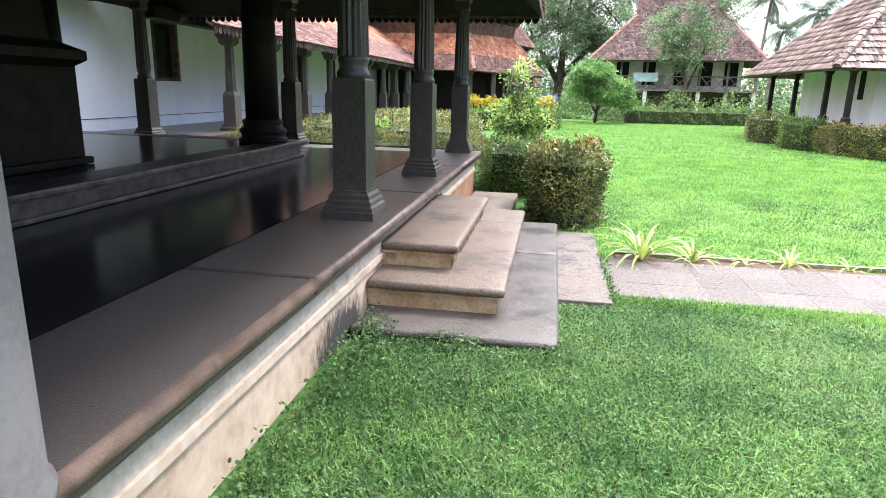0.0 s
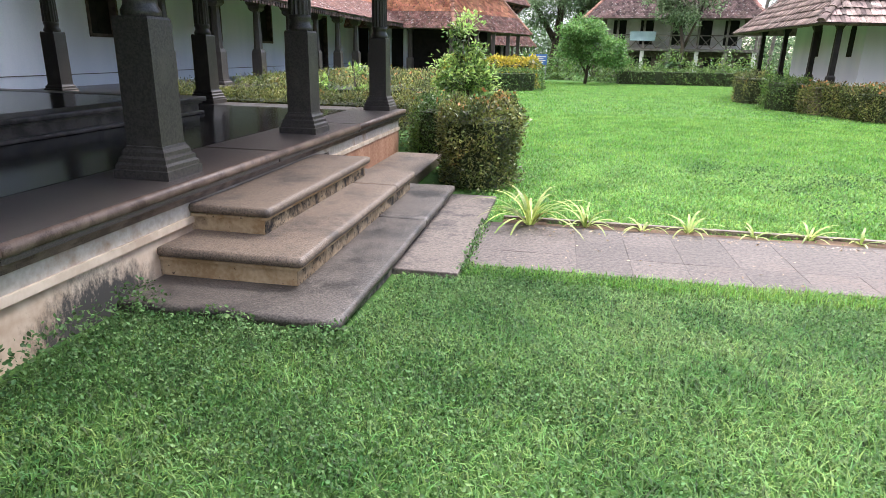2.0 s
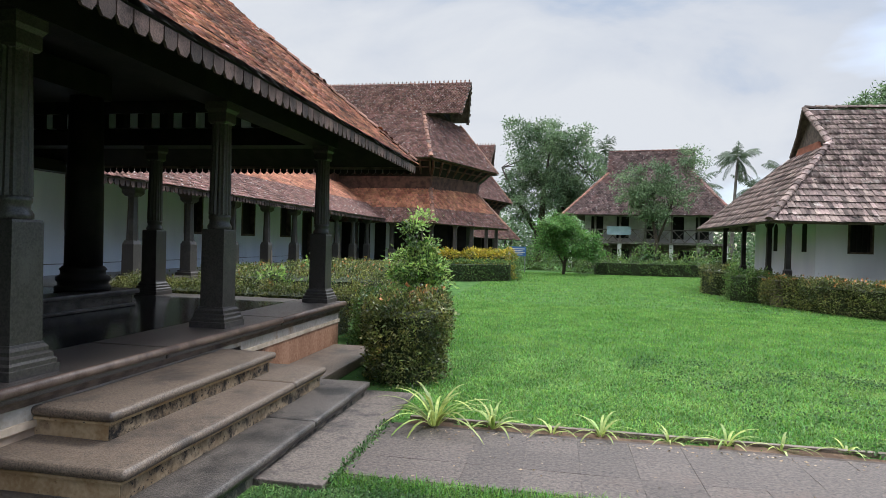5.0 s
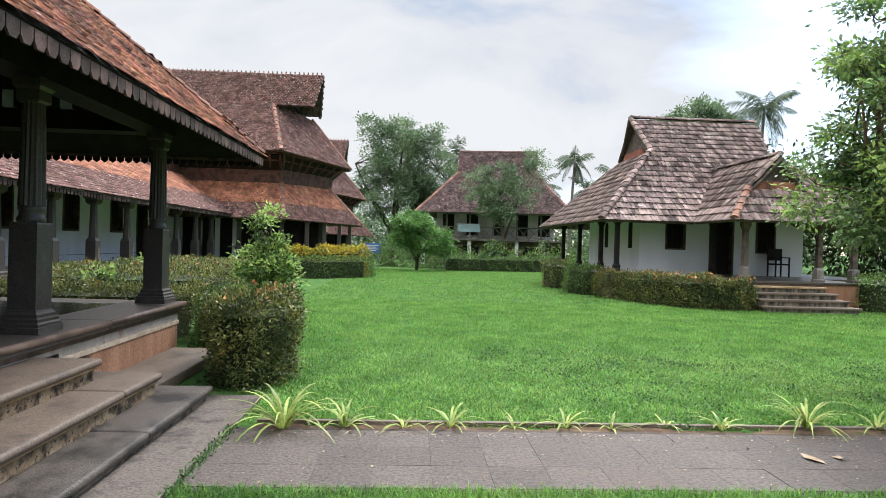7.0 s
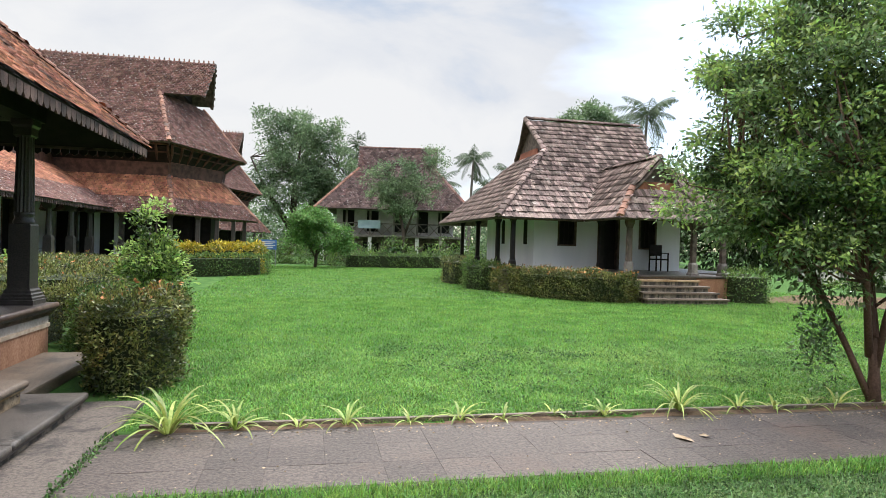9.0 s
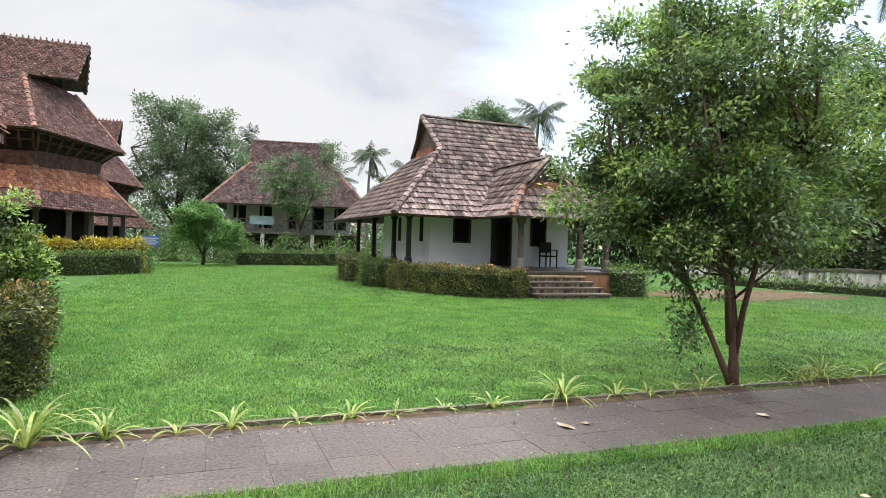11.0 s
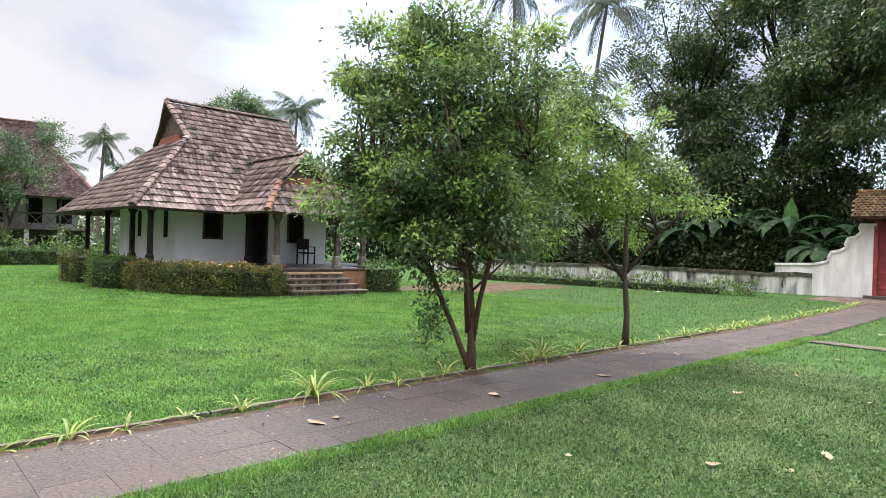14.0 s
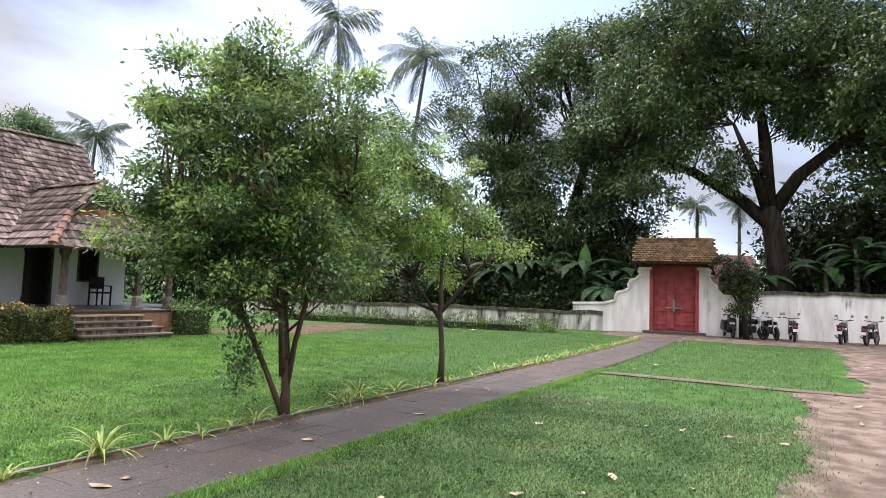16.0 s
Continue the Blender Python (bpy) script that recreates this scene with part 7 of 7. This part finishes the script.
# ---- path with its tiles ----
path = new("garden_path")
structure(path, "worn brown tiled garden path edged with striped grass plants", "path")
xs = np.arange(0.5, 30.6, 0.5)
V, F = [], []
for k, x in enumerate(xs):
    z, c = gzf(x, 5.5) + 0.017, float(path_y(x))
    V += [(float(x), c - 0.66, z), (float(x), c + 0.66, z)]
    if k:
        F.append((2 * k - 2, 2 * k, 2 * k + 1, 2 * k - 1))
mesh_np("path_bed", V, F, M_PATHBED, path)
bm = boxes((-0.1994, 0.1994, -0.1994, 0.1994, -0.03, 0.02), bevel=0.0015)
bmesh.ops.recalc_face_normals(bm, faces=bm.faces)
tile_me = bpy.data.meshes.new("path_tile")
bm.to_mesh(tile_me)
bm.free()
tile_me.materials.append(M_PATH)
for k in range(74):
    for j in range(3):
        x, y = 0.75 + 0.4 * k, float(path_y(0.75 + 0.4 * k)) - 0.4 + 0.4 * j
        ob = new("path_tile", tile_me)
        ob.parent = path
        ob.matrix_basis = pose(x, y, gzf(x, y) + 0.002 + R.normal(0, 0.001), R.normal(0, 0.2), R.normal(0, 0.2), R.normal(0, 0.2))
structure(part("path_edging", boxes((0.7, 16.0, 6.37, 6.42, -0.2, -0.062)), M_STEP), "thin stone edging strip along the path", "kerb")


# ---- striped plants along the path ----
def strap_plant(seed, n, L):
    t = thing("spider_plant", 0, 0, 0, "clump of arching green and yellow striped strap leaves", "plant", 0, "plants along the path")
    R = rng(seed)
    for i in range(n):
        V, F = [], []
        az = 2 * math.pi * i / n + R.uniform(-0.4, 0.4)
        e = R.uniform(0.7, 1.45)
        ll = L * R.uniform(0.6, 1.15)
        d = np.array([math.cos(az), math.sin(az), 0])
        side = np.array([-math.sin(az), math.cos(az), 0])
        p = np.array([0, 0, 0.0]) + d * 0.02
        rows = []
        for k in range(9):
            rows.append(p.copy())
            p = p + (d * math.cos(e) + np.array([0, 0, math.sin(e)])) * ll / 8
            e -= R.uniform(0.16, 0.30)
            p[2] = max(p[2], 0.012)
        ribbon(V, F, rows, [0.006, 0.011, 0.014, 0.014, 0.013, 0.011, 0.008, 0.005, 0.001], side)
        mesh_np("leaf", V, F, M_BLADE, t)
    return t


kinds = [strap_plant(500, 30, 0.66), strap_plant(501, 13, 0.46), strap_plant(502, 9, 0.40), strap_plant(503, 17, 0.50)]
spots = [(0.95, 6.22, 0, 1.0), (1.45, 6.3, 3, 1.0), (1.95, 6.3, 2, 0.9), (2.35, 6.33, 1, 1.0), (2.9, 6.32, 2, 0.8), (3.35, 6.35, 1, 0.9), (3.75, 6.33, 2, 0.9), (4.25, 6.4, 2, 0.8), (4.75, 6.36, 1, 0.9), (5.55, 6.4, 0, 0.85)]
xk = 6.2
while xk < 29.0:
    spots.append((xk, float(path_y(xk)) + 0.84 + R.uniform(-0.06, 0.08), int(R.choice([1, 2, 2, 3])), float(R.uniform(0.75, 1.1))))
    xk += R.uniform(0.3, 0.6)
spots += [(9.4, 6.5, 0, 0.85), (9.1, 6.45, 3, 1.1)]
first = set()
for x, y, k, s in spots:
    ob = kinds[k]
    m = pose(x, y, gzf(x, y) + 0.0, 0, 0, float(R.uniform(0, 360)))
    if k in first:
        ob = copy_thing(ob, m)
    else:
        ob.matrix_basis = m
        first.add(k)
    ob.scale = (s, s, s) if k == 0 else (s * 0.85, s * 0.85, s * 0.68)

# ---- fallen leaves ----
for k in range(46):
    if k < 12:
        x, y = float(R.uniform(3, 22)), float(R.uniform(5.05, 6.1))
    else:
        x, y = float(R.uniform(5.5, 22)), float(R.uniform(-0.5, 4.6))
    big = [(5.05, 5.55), (7.1, 5.35), (9.0, 5.2)]
    if k < 3:
        x, y = big[k]
    s = 0.10 if k < 3 else float(R.uniform(0.035, 0.09))
    V = [(-s, 0, 0.004), (-s * 0.3, s * 0.45, 0.02), (s * 0.5, s * 0.4, 0.012), (s, 0.1 * s, 0.03), (s * 0.4, -s * 0.42, 0.016), (-s * 0.4, -s * 0.4, 0.01)]
    ob = mesh_np("dry_leaf", V, [(0, 1, 2, 5), (2, 3, 4, 5)], M_DEADLEAF)
    ob.matrix_basis = pose(x, y, gzf(x, y) + (0.022 if 5.0 < y < 6.2 else 0.03), 0, 0, float(R.uniform(0, 360)))
    tagged(ob, "curled dry brown fallen leaf lying on the ground", "leaf", "fallen leaves")


# ---- grass ----
def grass(name, label, n, x0, x1, y0, y1, h, w, seed, where=None, lean=0.7, material=M_GRASS, segs=2):
    R = rng(seed)
    x, y = R.uniform(x0, x1, n), R.uniform(y0, y1, n)
    if y1 - y0 > 0.5:
        x, y = x + R.normal(0, 0.3, n), y + R.normal(0, 0.22, n)
    ok = ~on_path(x, y) & ~((x < 0.13) & (y > 3.47) & (y < 7.3)) & ~((x < 0.56) & (y > 4.66) & (y < 7.3)) & (x > PX) & ~((x > 0.56) & (x < 30.5) & (np.abs(y - path_y(x)) < 0.60 + 0.04 * np.sin(x * 13.0) * np.sin(x * 5.3)))
    dirt = on_dirt(x + R.normal(0, 0.13, n), y + R.normal(0, 0.16, n)) | ((x > 0.6) & (x < 29) & (y > 6.1) & (y < path_y(x) + 0.80 + 0.08 * wob(x * 2, y)))
    dirt |= on_bare(x + R.normal(0, 0.35, n), y + R.normal(0, 0.35, n)) & (R.uniform(0, 1, n) < 0.75)
    ok &= ~dirt | (R.uniform(0, 1, n) < 0.05)
    if where is not None:
        ok &= where(x, y, R)
    x, y = x[ok], y[ok]
    n = len(x)
    base = np.stack([x, y, gz(x, y) - 0.005], 1)
    az = R.uniform(0, 2 * np.pi, n)
    d = np.stack([np.cos(az), np.sin(az), np.zeros(n)], 1)
    s = np.stack([-np.sin(az), np.cos(az), np.zeros(n)], 1)
    patch = R.uniform(0.85, 1.1, n)
    hh = (h * R.uniform(0.5, 1.3, n) * patch)[:, None]
    ww = (w * R.uniform(0.7, 1.3, n))[:, None]
    ln = (lean * R.uniform(0.3, 1.3, n))[:, None]
    up = np.array([0, 0, 1.0])
    if segs == 2:
        mid = base + up * hh * 0.6 + d * hh * ln * 0.35
        tip = base + up * hh * (1 - 0.25 * ln) + d * hh * ln
        V = np.stack([base - s * ww, base + s * ww, mid - s * ww * 0.8, mid + s * ww * 0.8, tip], 1).reshape(-1, 3)
        f = np.array([(0, 1, 3), (0, 3, 2), (2, 3, 4)])
        F = (np.arange(n)[:, None, None] * 5 + f[None]).reshape(-1, 3)
    else:
        tip = base + up * hh + d * hh * ln
        V = np.stack([base - s * ww, base + s * ww, tip], 1).reshape(-1, 3)
        F = np.arange(n * 3).reshape(-1, 3)
    ob = mesh_np(name, V, F, material)
    return tagged(ob, label, "grass", "", "stuff")


grass("near_grass", "short green lawn grass beside the veranda", 150000, -1.1, 4.6, 1.2, 4.98, 0.052, 0.0030, 601, lean=1.25, material=M_GRASS_WEEDY)
grass("side_grass", "short green lawn grass along the path", 140000, 4.6, 12.0, 0.6, 4.95, 0.048, 0.0042, 602, lean=1.2, material=M_GRASS_DRY)
grass("path_verge", "longer grass fringe at the path edge", 36000, 0.5, 16, 4.70, 5.03, 0.07, 0.0030, 603)
grass("lawn_grass", "bright green mown lawn grass", 150000, 0.5, 12.5, 6.3, 10.0, 0.042, 0.0045, 604, lean=1.2)
grass("lawn_grass", "bright green mown lawn grass", 170000, -1.0, 18.0, 10.0, 18.0, 0.04, 0.008, 605, segs=1)
grass("lawn_grass", "bright green mown lawn grass", 120000, -4.0, 20.0, 18.0, 38.5, 0.045, 0.015, 606, segs=1)
grass("lawn_grass", "bright green lawn grass near the wall", 95000, 12.0, 29.5, 0.4, 20.0, 0.045, 0.010, 607, segs=1, material=M_GRASS_DRY)
grass("near_grass", "short green lawn grass behind the camera path", 70000, -1.1, 8.5, -7.5, 1.2, 0.05, 0.006, 608, segs=1, material=M_GRASS_WEEDY)


def weeds(name, label, n, x0, x1, y0, y1, size, seed, clump):
    R = rng(seed)
    c = np.stack([R.uniform(x0, x1, clump), R.uniform(y0, y1, clump)], 1)
    p = c[R.integers(0, clump, n)] + R.normal(0, 0.14, (n, 2))
    ok = ~on_path(p[:, 0], p[:, 1]) & ~((p[:, 0] < 0.16) & (p[:, 1] > 3.40) & (p[:, 1] < 4.7)) & ~((p[:, 0] < 0.6) & (p[:, 1] > 4.6) & (p[:, 1] < 7.4)) & (p[:, 0] > PX + 0.03) & ~((p[:, 1] > 4.9) & (p[:, 1] < 6.25)) & ~on_dirt(p[:, 0], p[:, 1])
    p = p[ok]
    C = np.stack([p[:, 0], p[:, 1], gz(p[:, 0], p[:, 1]) + R.uniform(0.015, 0.06, len(p))], 1)
    ob = leaf_cloud(name, C, np.tile([0, 0, 0.2], (len(p), 1)), size, M_WEED, None, seed + 1, 0.0, 0.75, 0.7, six=True)
    return tagged(ob, label, "weeds", "", "stuff")


weeds("creeping_weeds", "low creeping weeds among the grass near the plinth", 42000, -1.1, 1.4, 1.3, 4.7, 0.0145, 611, 130)
weeds("creeping_weeds", "low creeping weeds among the grass", 20000, 1.2, 4.5, 1.3, 4.7, 0.0145, 614, 100)
weeds("creeping_weeds", "low creeping weeds among the lawn", 7000, 3.0, 13.0, 6.4, 10.5, 0.026, 612, 90)
weeds("creeping_weeds", "low creeping weeds in the side grass", 20000, 4.5, 11.0, 1.2, 4.8, 0.02, 613, 120)
R2 = rng(620)
n = 1700
p = np.stack([-1.07 + np.abs(R2.normal(0, 0.10, n)), 1.0 + 2.55 * R2.uniform(0, 1, n) ** 0.7], 1)
C = np.stack([p[:, 0], p[:, 1], R2.uniform(0.02, 0.20, n) * (1 - np.clip((p[:, 0] + 1.06) * 2, 0, 0.7))], 1)
tagged(leaf_cloud("plinth_weeds", C, np.tile([0.5, 0, 0.5], (n, 1)), 0.022, M_WEED, None, 621, 0.0, 0.7, 0.8, six=True), "leafy weeds growing at the foot of the plinth", "weeds", "", "stuff")
n = 1300
p = np.stack([R2.uniform(-1.0, 0.2, n), 3.44 - np.abs(R2.normal(0, 0.11, n)) * R2.uniform(0.2, 1.4, n)], 1)
C = np.stack([p[:, 0], p[:, 1], 0.01 + 0.10 * R2.uniform(0, 1, n) ** 1.6 * (0.6 + 0.4 * np.sin(p[:, 0] * 9.0))], 1)
tagged(leaf_cloud("step_weeds", C, np.tile([0, -0.5, 0.6], (n, 1)), 0.022, M_WEED, None, 622, 0.0, 0.7, 0.8, six=True), "leafy weeds at the foot of the steps", "weeds", "", "stuff")
n = 420
p = np.stack([0.56 + R2.normal(0, 0.025, n), 4.75 + 1.4 * R2.uniform(0, 1, n) ** 1.3], 1)
C = np.stack([p[:, 0], p[:, 1], -0.075 + 0.03 * R2.uniform(0, 1, n)], 1)
tagged(leaf_cloud("seam_weeds", C, np.tile([0, 0, 0.8], (n, 1)), 0.028, M_WEED, None, 623, 0.0, 0.5, 0.8, six=True), "small green weeds in the seam of the paving", "weeds", "", "stuff")
# leaf crumbs and soil bits along the path
n = 1500
x = R2.uniform(0.8, 26.0, n)
edge = np.where(R2.uniform(0, 1, n) < 0.72, 0.57 - np.abs(R2.normal(0, 0.09, n)), R2.uniform(-0.58, 0.58, n))
C = np.stack([x, path_y(x) + edge, gz(x, path_y(x)) + 0.026 + 0.004 * R2.uniform(0, 1, n)], 1)
O = np.concatenate([R2.normal(0, 1, (n, 2)), np.zeros((n, 1))], 1)
tagged(leaf_cloud("path_litter", C, O, 0.024, M_DEADLEAF, None, 631, 0.0, 0.5, 0.12), "small brown leaf crumbs scattered along the path edge", "leaf litter", "", "stuff")
